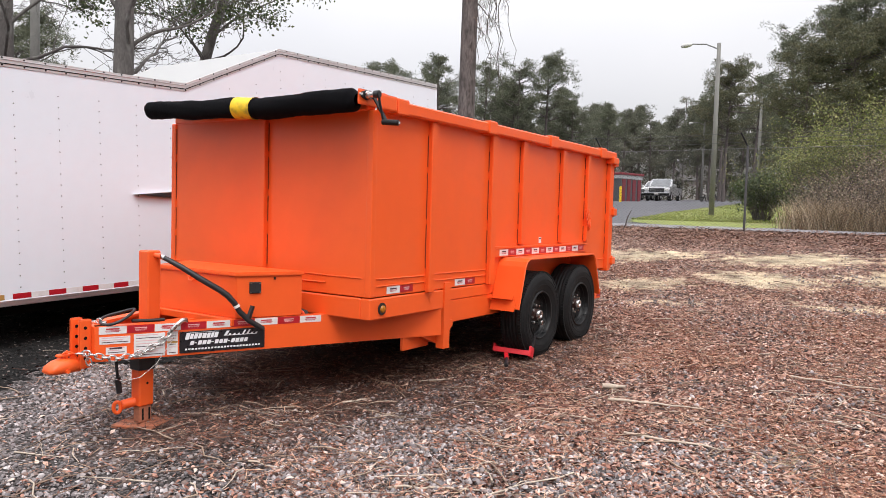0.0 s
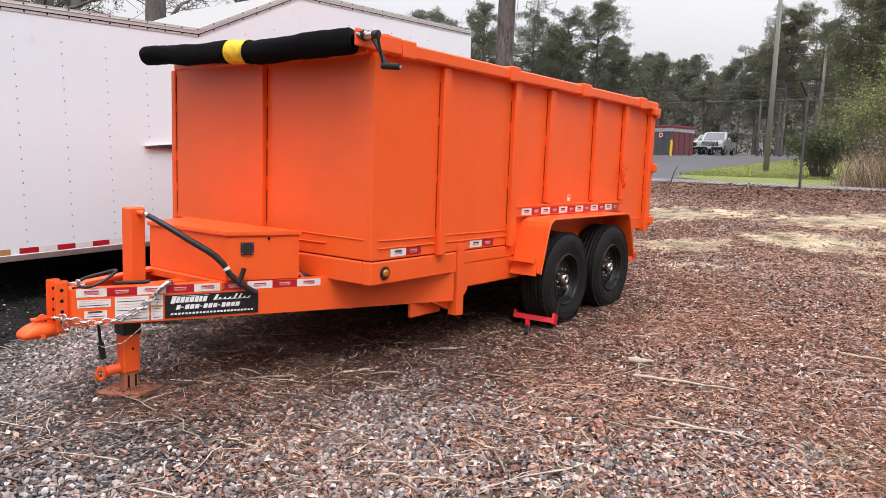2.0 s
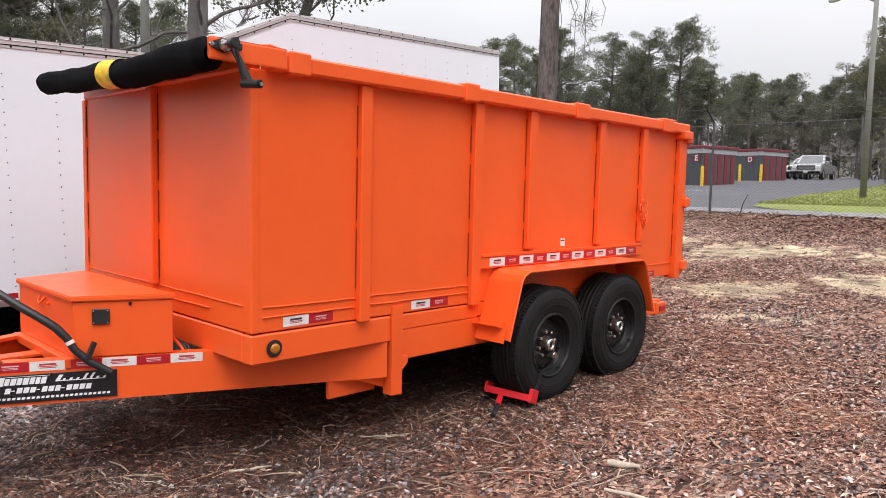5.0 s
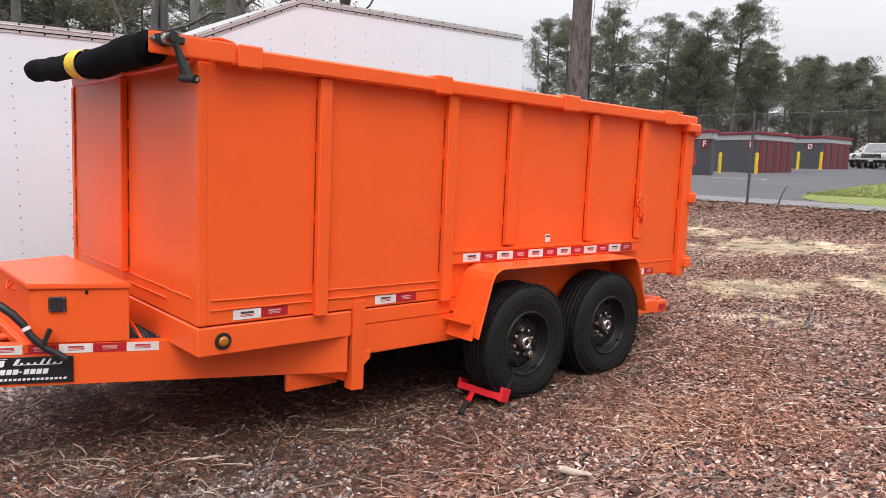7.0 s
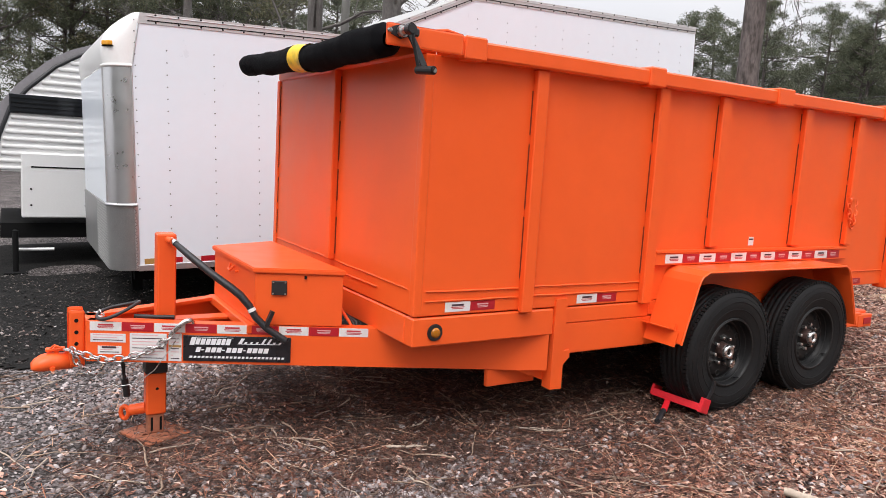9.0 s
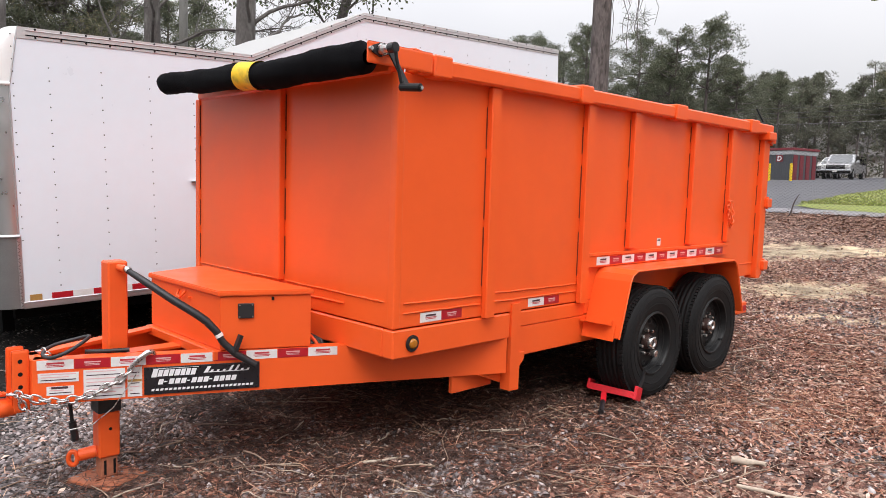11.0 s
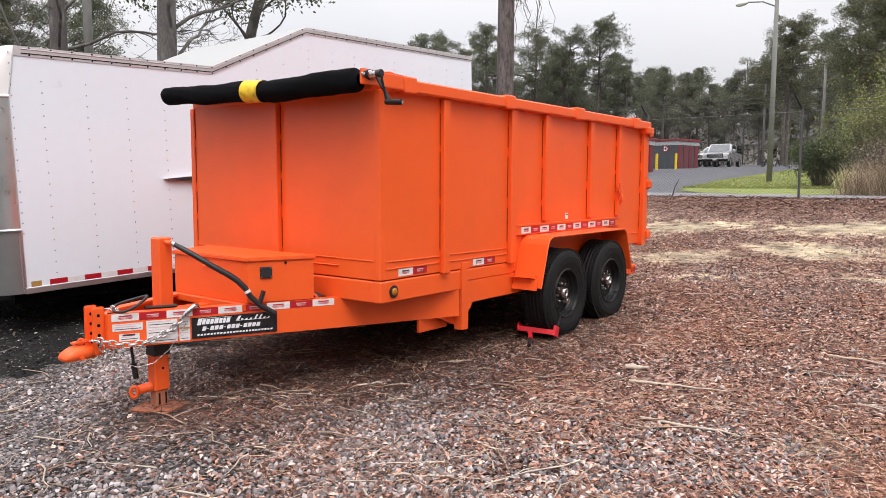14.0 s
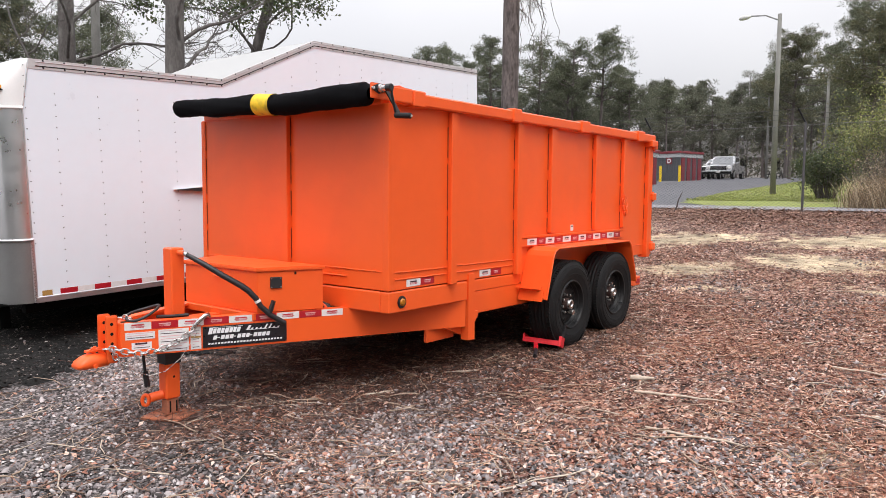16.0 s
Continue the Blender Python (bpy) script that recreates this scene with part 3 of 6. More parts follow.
for i, (ya, yb) in enumerate(((0.06, 0.62), (0.71, 1.51))):
    weld((0.003, ya, 0.812), (0.003, yb, 0.807), seed=i)
    weld((0.003, ya, 0.762), (0.003, yb, 0.760), seed=i + 5)
weld((0.003, 3.64, 0.80), (0.003, 4.18, 0.80), seed=8)
weld((-2.12, -0.003, 0.822), (-1.07, -0.003, 0.822), seed=11)
weld((-0.98, -0.003, 0.822), (-0.07, -0.003, 0.818), seed=12)
weld((-1.02, -0.003, 0.765), (-0.40, -0.003, 0.768), seed=13)
# bed subframe under the walls
tpart("bed_rail", box(-0.08, 0.003, -0.003, 0.884, 0.535, 0.682, 0.008))
tpart("bed_rail", box(-0.08, 0.0, 0.968, 1.62, 0.592, 0.682, 0.006))
tpart("bed_rail", box(-0.08, -0.002, 1.621, 3.46, 0.60, 0.688, 0.006))
tpart("bed_rail", box(XL, XL + 0.08, -0.003, 3.5, 0.535, 0.682, 0.008))
tpart("bed_rail", box(XL + 0.081, -0.081, -0.003, 0.08, 0.535, 0.682, 0.008))
tpart("gusset", prism([(0.885, 0.225), (0.967, 0.222), (0.967, 0.36), (1.01, 0.40), (1.01, 0.44), (0.967, 0.44), (0.967, 0.735), (0.885, 0.735)], -0.06, 0.012))
tpart("main_rail", box(-0.09, -0.004, 0.968, 3.2, 0.415, 0.591, 0.006))
tpart("main_rail", box(-0.09, -0.004, 3.201, 3.999, 0.36, 0.465, 0.006))
tpart("main_rail", box(XL + 0.004, XL + 0.09, 0.6, 3.9, 0.44, 0.591, 0.006))
tpart("hoist_bracket", box(-0.16, -0.13, 0.555, 0.884, 0.235, 0.335, 0.004))
# black instead of orange: the shade under the bed, put into colour
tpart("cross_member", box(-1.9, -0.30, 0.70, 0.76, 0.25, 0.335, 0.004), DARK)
tpart("hoist_bracket", prism([(0.886, 0.26), (0.886, 0.335), (0.70, 0.335)], -0.128, -0.061))
for y in (1.3, 2.0, 2.6, 3.3):
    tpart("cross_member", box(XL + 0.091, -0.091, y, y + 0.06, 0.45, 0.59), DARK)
tpart("rear_bumper", box(XL, -0.05, 4.0, 4.14, 0.36, 0.47, 0.006))
tpart("bumper_bracket", box(-0.049, 0.0, 3.95, 4.14, 0.35, 0.45, 0.006))
tpart("side_reflector", box(0.0005, 0.006, 4.02, 4.12, 0.375, 0.425, 0.002), STK_R, "dark red side reflector")
# fender shelf with reflective strip
tpart("strip_rail", box(0.001, 0.034, 1.598, 3.60, 0.905, 0.979, 0.004))
tpart("strip_lip", prism([(1.598, 0.980), (3.60, 0.980), (3.60, 0.996), (1.598, 0.996)], 0.001, 0.040))
tpart("wheel_well", box(-0.05, -0.002, 1.63, 3.42, 0.692, 0.912), ORANGE)


# decals: film with print drawn as plain bars
def decal(frame_m, w, h, mat, ink, parent, lines=((0.66, 0.20, 0.48), (0.45, 0.08, 0.55), (0.31, 0.08, 0.46))):
    """frame_m maps local x to the right along the surface, y upwards, z out of it."""
    d = part("reflective_sticker", box(-w / 2, w / 2, -h / 2, h / 2, 0, 0.0012, m=frame_m), mat, parent)
    if mat is STK_R:
        lines = ((0.64, 0.13, 0.46), (0.44, 0.06, 0.44), (0.31, 0.05, 0.40))
    for k, (yc, hh, ww) in enumerate(lines):
        part("print_bar", box(-w * ww / 2, w * ww / 2, -h / 2 + h * (yc - hh / 2), -h / 2 + h * (yc + hh / 2), 0.0013, 0.0018, m=frame_m), ink if k == 0 else (INK_R if mat is STK_W else INK_P), d)
    return d


SIDE = Matrix(((0, 0, 1, 0), (1, 0, 0, 0), (0, 1, 0, 0), (0, 0, 0, 1)))
for i in range(12):
    decal(Matrix.Translation((0.0345, 1.683 + 0.076 + i * 0.152, 0.944)) @ SIDE, 0.1505, 0.054, STK_W if i % 2 == 0 else STK_R, INK if i % 2 == 0 else INK_P, trailer)
for y, z in ((0.252, 0.729), (1.115, 0.727)):
    decal(Matrix.Translation((0.0005, y, z)) @ SIDE, 0.15, 0.05, STK_W, INK, trailer)
    decal(Matrix.Translation((0.0005, y + 0.152, z)) @ SIDE, 0.15, 0.05, STK_R, INK_P, trailer)
decal(Matrix.Translation((0.0005, 3.70, 0.725)) @ SIDE, 0.11, 0.045, STK_W, INK, trailer)
decal(Matrix.Translation((0.0005, 3.83, 0.725)) @ SIDE, 0.13, 0.045, STK_R, INK_P, trailer)
part("paper_label", box(0.0005, 0.0015, 2.497, 2.549, 1.012, 1.068), STK_W, trailer, "small white paper label")
part("print_bar", box(0.0016, 0.002, 2.502, 2.544, 1.048, 1.058), INK, trailer)

# marker lamp
lamp = tpart("marker_lamp", rod((0.003, 0.123, 0.607), (0.014, 0.123, 0.607), 0.043, 28, bevel=0.004), BLACK, "round amber marker lamp in a black ring")
lens_bm = lathe([(0.012, 0.026), (0.022, 0.024), (0.026, 0.014), (0.027, 0.0)], steps=24)
bmesh.ops.translate(lens_bm, vec=(0, 0.123, 0.607), verts=lens_bm.verts)
part("lens", lens_bm, AMBER, lamp, smooth=True)

# tongue: two channels that meet at the coupler
BD = Vector((0.405, 0.914, 0)).normalized()
BN = Vector((BD.y, -BD.x, 0))
BEAM = Matrix((( BD.x, 0, BN.x, -0.779), (BD.y, 0, BN.y, -0.906), (0, 1, 0, 0), (0, 0, 0, 1)))
BEAM_M = Matrix.Translation((2 * XC, 0, 0)) @ Matrix.Diagonal((-1, 1, 1, 1)) @ BEAM
CH = [(0.0, 0.335), (0.0, 0.545), (-0.07, 0.545), (-0.07, 0.527), (-0.012, 0.527), (-0.012, 0.353), (-0.07, 0.353), (-0.07, 0.335)]
for bmx in (BEAM, BEAM_M):
    bm = bmesh.new()
    ends = [[bm.verts.new(bmx @ Vector((a, z, d))) for d, z in CH] for a in (-0.478, 1.93)]
    for k in range(8):
        bm.faces.new((ends[0][k], ends[0][(k + 1) % 8], ends[1][(k + 1) % 8], ends[1][k]))
    bm.faces.new(ends[0][::-1])
    bm.faces.new(ends[1])
    bmesh.ops.recalc_face_normals(bm, faces=bm.faces)
    tpart("tongue_channel", bm)
tpart("tongue_head", box(XC - 0.10, XC + 0.085, -1.343, -1.275, 0.335, 0.545, 0.004))
tpart("tongue_plate", prism([(-1.30, 0.50), (-0.62, 0.50), (-0.62, 0.512), (-1.30, 0.512)], XC - 0.05, XC + 0.05))
tpart("box_floor", box(XC - 0.42, XC + 0.42, -0.62, -0.17, 0.50, 0.548, 0.004))


def beam_box(a0, a1, z0, z1, mat, name, parent=trailer, d0=0.0006, d1=0.0018, label=""):
    return part(name, box(a0, a1, z0, z1, d0, d1, m=BEAM), mat, parent, label)


for i in range(9):
    a = -0.46 + i * 0.156
    d = decal(BEAM @ Matrix.Translation((a + 0.078, 0.520, 0.0006)), 0.153, 0.046, STK_W if i % 2 == 0 else STK_R, INK_R if i % 2 == 0 else INK_P, trailer)
for a0, a1, z0, z1 in ((-0.455, -0.285, 0.437, 0.482), (-0.42, -0.305, 0.375, 0.418), (-0.265, -0.085, 0.345, 0.488), (-0.075, -0.01, 0.345, 0.49)):
    lab = beam_box(a0, a1, z0, z1, STK_W, "warning_label", label="white printed warning label")
    n = 3 if z1 - z0 < 0.06 else 8
    for k in range(n):
        zc = z0 + (z1 - z0) * (k + 0.7) / (n + 0.4)
        beam_box(a0 + 0.012, a1 - 0.012 - 0.03 * (k % 3 == 1), zc, zc + 0.0045, INK_P if k % 3 else INK, "print_bar", lab, 0.0019, 0.0023)
lab = beam_box(-0.073, -0.012, 0.418, 0.430, GOLD, "caution_band", d0=0.0019, d1=0.0024)
beam_box(-0.40, -0.33, 0.405, 0.416, INK, "caution_band", d0=0.0019, d1=0.0024)

# dealer board: black plate, lettering as plain white bars
sign = part("dealer_sign", box(-0.001, 0.542, 0.350, 0.485, 0.003, 0.008, 0.0015, m=BEAM), SIGN, trailer, "black dealer plate with white lettering")
rnd = random.Random(4)


def slant_bar(a0, a1, z0, z1, lean=0.28):
    """A white bar that leans like italic lettering."""
    s = (z1 - z0) * lean
    bm = bmesh.new()
    q = [[bm.verts.new(BEAM @ Vector((a, z, d))) for a, z in ((a0, z0), (a1, z0), (a1 + s, z1), (a0 + s, z1))] for d in (0.0085, 0.0093)]
    bm.faces.new(q[0][::-1])
    bm.faces.new(q[1])
    for k in range(4):
        bm.faces.new((q[0][k], q[0][(k + 1) % 4], q[1][(k + 1) % 4], q[1][k]))
    bmesh.ops.recalc_face_normals(bm, faces=bm.faces)
    return part("print_bar", bm, SIGNW, sign)


a = 0.030
for k in range(8):
    w = (0.024, 0.020, 0.022, 0.020, 0.024, 0.020, 0.018, 0.022)[k]
    slant_bar(a, a + w, 0.438 - 0.003 * (k == 0), 0.470 + 0.007 * (k == 0))
    a += w + 0.0045
slant_bar(0.06, 0.25, 0.4755, 0.4775)
for k in range(8):
    a = 0.272 + k * 0.029
    slant_bar(a, a + (0.012 if k else 0.018), 0.444, 0.457 + 0.018 * (k in (0, 4, 5)), 0.6)
    if k < 7:
        slant_bar(a + 0.012, a + 0.029, 0.444, 0.4475, 0.3)
a = 0.060
for k in range(14):
    dash = k in (1, 5, 9)
    w = 0.015 if dash else 0.0225
    slant_bar(a, a + w, 0.408 if dash else 0.398, 0.413 if dash else 0.424)
    a += w + 0.0055
for k in range(24):
    a = 0.030 + k * 0.0202
    slant_bar(a, a + 0.0135, 0.367, 0.378)

# adjustable coupler on a holed channel
for x in (XC - 0.055, XC + 0.04):
    pl = tpart("coupler_flange", box(x, x + 0.015, -1.418, -1.344, 0.30, 0.592, 0.012, segments=2))
    # flat dark discs stand for the shade inside the bolt holes
    for z in (0.36, 0.42, 0.48, 0.54):
        for xx in (x - 0.001, x + 0.0155):
            part("bolt_hole", rod((xx, -1.383, z), (xx + 0.0006, -1.383, z), 0.010, 14), DARK, pl)
cp = bmesh.new()
prof = [(-1.585, 0.040, 0.295, 0.318), (-1.57, 0.056, 0.285, 0.340), (-1.54, 0.062, 0.28, 0.360), (-1.50, 0.062, 0.28, 0.372), (-1.46, 0.058, 0.28, 0.366), (-1.40, 0.050, 0.28, 0.362)]
rings = []
for y, hw, zl, zh in prof:
    ring = [cp.verts.new((XC + hw * math.cos(t) * (1 if math.sin(t) > 0 else 1.05), y, (zl + zh) / 2 + (zh - zl) / 2 * math.copysign(abs(math.sin(t)) ** 0.7, math.sin(t)))) for t in [2 * math.pi * k / 20 for k in range(20)]]
    rings.append(ring)
for p0, p1 in zip(rings, rings[1:]):
    for k in range(20):
        cp.faces.new((p0[k], p0[(k + 1) % 20], p1[(k + 1) % 20], p1[k]))
cp.faces.new(rings[0][::-1])
cp.faces.new(rings[-1])
bmesh.ops.recalc_face_normals(cp, faces=cp.faces)
coupler = tpart("coupler", cp, smooth=True)
part("coupler_latch", box(XC - 0.02, XC + 0.02, -1.52, -1.43, 0.378, 0.394, 0.004), ORANGE, coupler)
part("coupler_latch", box(XC - 0.014, XC + 0.014, -1.48, -1.46, 0.36, 0.405, 0.004), ORANGE, coupler)
part("coupler_bolt", rod((XC + 0.03, -1.49, 0.302), (XC + 0.070, -1.49, 0.302), 0.013, 6), ORANGE, coupler)
tube_part("latch_wire", [(XC + 0.01, -1.50, 0.392), (XC + 0.03, -1.48, 0.415), (XC + 0.035, -1.44, 0.395), (XC + 0.03, -1.42, 0.368)], 0.005, ORANGE, coupler)


# safety chain, looped along the tongue and up to a hook
def chain(points, link, wire, parent, mat, name="chain_link"):
    pts = [Vector(p) for p in points]
    seg, out = [0.0], []
    for p, q in zip(pts, pts[1:]):
        seg.append(seg[-1] + (q - p).length)
    n = int(seg[-1] / (link - 2.4 * wire))
    a = np.linspace(0, 2 * np.pi, 14, endpoint=False)
    for k in range(n):
        s = seg[-1] * (k + 0.5) / n
        i = max(j for j in range(len(seg)) if seg[j] <= s)
        i = min(i, len(pts) - 2)
        f = (s - seg[i]) / (seg[i + 1] - seg[i])
        c, d = pts[i].lerp(pts[i + 1], f), (pts[i + 1] - pts[i]).normalized()
        side = d.cross(Vector((0, 0, 1)))
        side = side.normalized() if side.length > 0.01 else Vector((1, 0, 0))
        if k % 2:
            side = d.cross(side).normalized()
        ring = [tuple(c + d * (math.copysign(abs(math.cos(t)) ** 0.7, math.cos(t)) * link / 2) + side * (math.sin(t) * link * 0.33)) for t in a]
        tube_part(name, ring, wire, mat, parent, 6, True)


chain([(-1.01, -1.43, 0.395), (-0.955, -1.40, 0.40), (-0.93, -1.34, 0.375), (-0.90, -1.27, 0.355), (-0.87, -1.18, 0.36), (-0.845, -1.10, 0.385), (-0.815, -1.02, 0.43), (-0.79, -0.965, 0.475)], 0.05, 0.0052, trailer, STEEL)
chain([(-0.97, -1.40, 0.395), (-0.96, -1.385, 0.34), (-0.95, -1.35, 0.295), (-0.94, -1.30, 0.275)], 0.045, 0.005, trailer, STEEL)
chain([(-1.12, -1.28, 0.555), (-1.05, -1.27, 0.565), (-0.99, -1.27, 0.558)], 0.045, 0.005, trailer, STEEL)
hook = [(-0.797, -0.975, 0.475), (-0.785, -0.96, 0.50), (-0.765, -0.935, 0.535), (-0.755, -0.905, 0.56), (-0.757, -0.875, 0.565), (-0.765, -0.86, 0.548), (-0.775, -0.875, 0.525)]
tube_part("chain_hook", hook, [0.009, 0.012, 0.014, 0.014, 0.012, 0.009, 0.006], STEEL, trailer, 10)
loop = [(-0.99 + 0.085 * math.cos(t), -1.19 + 0.10 * math.sin(t), 0.590 + 0.035 * math.sin(t) + 0.008 * math.sin(2 * t)) for t in np.linspace(0, 2 * math.pi, 28, endpoint=False)]
tube_part("coiled_cable", loop, 0.009, BLACK, trailer, 8, True, "black coiled cable lying on the tongue")
tube_part("cable", [(-0.95, -1.12, 0.56), (-0.93, -1.02, 0.553), (-0.90, -0.93, 0.553)], 0.011, BLACK, trailer)
wire = [(-0.77, -0.92, 0.50), (-0.79, -0.98, 0.40), (-0.82, -1.04, 0.30), (-0.86, -1.12, 0.225), (-0.91, -1.20, 0.205), (-0.96, -1.28, 0.24), (-0.97, -1.34, 0.31)]
tube_part("breakaway_wire", wire, 0.0025, STEEL, trailer, 5)

# drop leg jack
tpart("jack_post", box(-1.065, -0.965, -1.005, -0.91, 0.52, 0.985, 0.008))
tpart("jack_band", box(-1.067, -0.963, -1.06, -0.948, 0.235, 0.335, 0.004), BLACK, "black sleeve round the jack leg")
tpart("jack_leg", box(-1.06, -0.968, -1.055, -0.953, 0.005, 0.236, 0.008))
tpart("jack_foot_tube", box(-1.05, -0.978, -1.045, -0.963, -0.10, 0.006, 0.006), RUST, "rusty inner drop leg")
# thin dark strips paint in the shaded slots of the leg
for y in (-1.03, -0.985):
    tpart("slot", box(-0.9785, -0.9772, y, y + 0.012, -0.085, -0.01), DARK)
tpart("foot_plate", box(-1.15, -0.87, -1.13, -0.87, -0.122, -0.100, 0.004, m=Matrix.Translation((-1.01, -1.0, 0)) @ pose(0, 0, 0, 0, 0, 24) @ Matrix.Translation((1.01, 1.0, 0))), RUST, "rusty square jack foot plate")
tpart("pin_tube", rod((-1.02, -1.05, 0.035), (-1.045, -1.125, 0.022), 0.030, 20))
ringp = [(-1.055 + 0.012 * math.cos(t), -1.150 + 0.017 * math.cos(t), 0.010 + 0.034 * math.sin(t)) for t in np.linspace(0, 2 * math.pi, 20, endpoint=False)]
tube_part("pull_ring", ringp, 0.012, ORANGE, trailer, 8, True)
tpart("leg_hole", rod((-0.9682, -1.0, 0.15), (-0.9672, -1.0, 0.15), 0.008), DARK)
tpart("plug_lead", rod((-1.05, -1.165, 0.335), (-1.05, -1.152, 0.20), 0.009), BLACK)
tpart("plug", rod((-1.05, -1.152, 0.20), (-1.05, -1.138, 0.10), 0.018), BLACK, "black electric plug hanging under the tongue")

# jack crank arm: pivot on the post, sleeve, bracket
tpart("pivot_pin", rod((-0.968, -0.955, 0.957), (-0.925, -0.94, 0.951), 0.016))
tpart("pivot_pin", rod((-1.10, -0.96, 0.955), (-1.05, -0.955, 0.955), 0.012))
arm = [(-0.935, -0.937, 0.952), (-0.881, -0.915, 0.928), (-0.807, -0.871, 0.885), (-0.725, -0.784, 0.808), (-0.655, -0.70, 0.742), (-0.632, -0.661, 0.707), (-0.609, -0.622, 0.657), (-0.591, -0.593, 0.599), (-0.566, -0.537, 0.539), (-0.528, -0.45, 0.478)]
tube_part("crank_arm", arm, [0.012, 0.016, 0.018, 0.019, 0.020, 0.020, 0.019, 0.018, 0.018, 0.018], BLACK, trailer, 12, label="black bent jack crank arm")
tube_part("arm_fork", [(-0.945, -0.942, 0.962), (-0.925, -0.934, 0.950), (-0.908, -0.926, 0.941)], [0.010, 0.015, 0.018], STEEL, trailer, 8)
tpart("arm_label", rod((-0.604, -0.613, 0.643), (-0.599, -0.606, 0.627), 0.0205, 14), STK_W)
tpart("arm_bracket", prism([(-0.56, 0.55), (-0.535, 0.555), (-0.505, 0.628), (-0.522, 0.636)], -0.572, -0.548), BLACK)
# tool box with a V front
TB = [(-0.455, -0.172), (-0.637, -0.585), (2 * XC + 0.637, -0.585), (2 * XC + 0.455, -0.172)]


def plan_prism(outline, z0, z1, bevel=0.0):
    bm = bmesh.new()
    lo = [bm.verts.new((x, y, z0)) for x, y in outline]
    hi = [bm.verts.new((x, y, z1)) for x, y in outline]
    bm.faces.new(lo)
    bm.faces.new(hi)
    for i in range(len(lo)):
        j = (i + 1) % len(lo)
        bm.faces.new((lo[i], lo[j], hi[j], hi[i]))
    bmesh.ops.recalc_face_normals(bm, faces=bm.faces)
    if bevel:
        bmesh.ops.bevel(bm, geom=list(bm.edges), offset=bevel, segments=2, affect="EDGES")
    return bm


tb = tpart("tool_box", plan_prism(TB, 0.549, 0.822, 0.004), label="orange steel tool box on the tongue")
LID = [(-0.440, -0.165), (-0.628, -0.600), (2 * XC + 0.628, -0.600), (2 * XC + 0.440, -0.165)]
part("lid", plan_prism(LID, 0.823, 0.850, 0.005), ORANGE, tb)
part("latch_cover", box(0.435, 0.513, 0.710, 0.785, -0.0, 0.012, 0.003, m=BEAM @ Matrix.Translation((0.0, 0, 0.001))), BLACK, tb, "square black socket cover")
for a in (0.443, 0.505):
    for z in (0.718, 0.777):
        part("screw", rod(tuple(BEAM @ Vector((a, z, 0.012))), tuple(BEAM @ Vector((a, z, 0.0155))), 0.004, 8), STEEL, tb)
part("lid_stop", box(0.60, 0.612, 0.798, 0.815, 0.001, 0.008, m=BEAM), DARK, tb)
tube_part("hasp", [(XC - 0.05, -0.588, 0.80), (XC - 0.05, -0.60, 0.77), (XC + 0.0, -0.605, 0.765), (XC + 0.03, -0.60, 0.785), (XC + 0.035, -0.588, 0.80)], 0.006, ORANGE, tb)
part("hasp_stud", rod((XC + 0.09, -0.583, 0.775), (XC + 0.09, -0.60, 0.775), 0.007), ORANGE, tb)
for k, c in enumerate((ORANGE, BLACK, BLACK)):
    tube_part("hydraulic_hose", [(-0.72 - 0.04 * k, -0.12, 0.66), (-0.60 - 0.03 * k, -0.11, 0.60), (-0.52, -0.10 + 0.02 * k, 0.555), (-0.48, -0.06, 0.46)], 0.009, c, trailer)

# fender over both wheels
prof = [(1.615, 0.485), (1.72, 0.835), (1.745, 0.875), (1.80, 0.902), (3.20, 0.902), (3.245, 0.878), (3.27, 0.835), (3.405, 0.485)]
inner = [(y + (0.010 if y < 2 else -0.010), z - 0.008) for y, z in prof]
fender = tpart("fender", prism(prof + inner[::-1], 0.001, 0.272), label="orange flared steel fender over two wheels")
tube_part("fender_lip", [(0.272, y, z - 0.006) for y, z in prof], 0.007, ORANGE, fender, 8)
step = bmesh.new()
box(0.0, 0.235, -0.006, 0.0, 0.0, 0.10, bm=step)
box(0.0, 0.20, -0.055, 0.0, 0.094, 0.10, bm=step)
box(0.20, 0.212, -0.02, 0.0, 0.094, 0.13, bm=step)
bmesh.ops.transform(step, matrix=pose(0.004, 1.600, 0.462, -14, 0, 0), verts=step.verts)
part("fender_step", step, ORANGE, fender)
part("bracket", box(0.05, 0.09, 3.0, 3.03, 0.85, 0.90), ORANGE, fender)

# tarp roll on the front rail
rnd = random.Random(9)
n = 60
tp, tr = [], []
for i in range(n):
    f = i / (n - 1)
    x = -2.115 + 2.165 * f
    tp.append((x, -0.236 + 0.010 * f + 0.006 * math.sin(9 * f), 2.018 - 0.055 * min(1, f / 0.6) + 0.020 * max(0, f - 0.6) + 0.004 * math.sin(17 * f)))
    tr.append(0.035 if i in (0, n - 1) else 0.066 + 0.012 * f + 0.003 * math.sin(31 * f) + rnd.uniform(-0.002, 0.002))
V, F = tube(tp, tr, 26)
ang = np.tile(np.arange(26), n) / 26 * 2 * np.pi
ctr = np.repeat(np.array(tp), 26, 0)
wob = 1 + 0.035 * np.sin(3 * ang + V[:, 0] * 4) + 0.02 * np.sin(7 * ang - V[:, 0] * 11)
V = ctr + (V - ctr) * wob[:, None]
np_mesh("tarp_roll", V, F, MESH, trailer, "rolled black mesh tarp along the front rail", smooth=True)
# unseen flap added behind the roll to deepen the shade on the wall
flap_v, flap_f = [], []
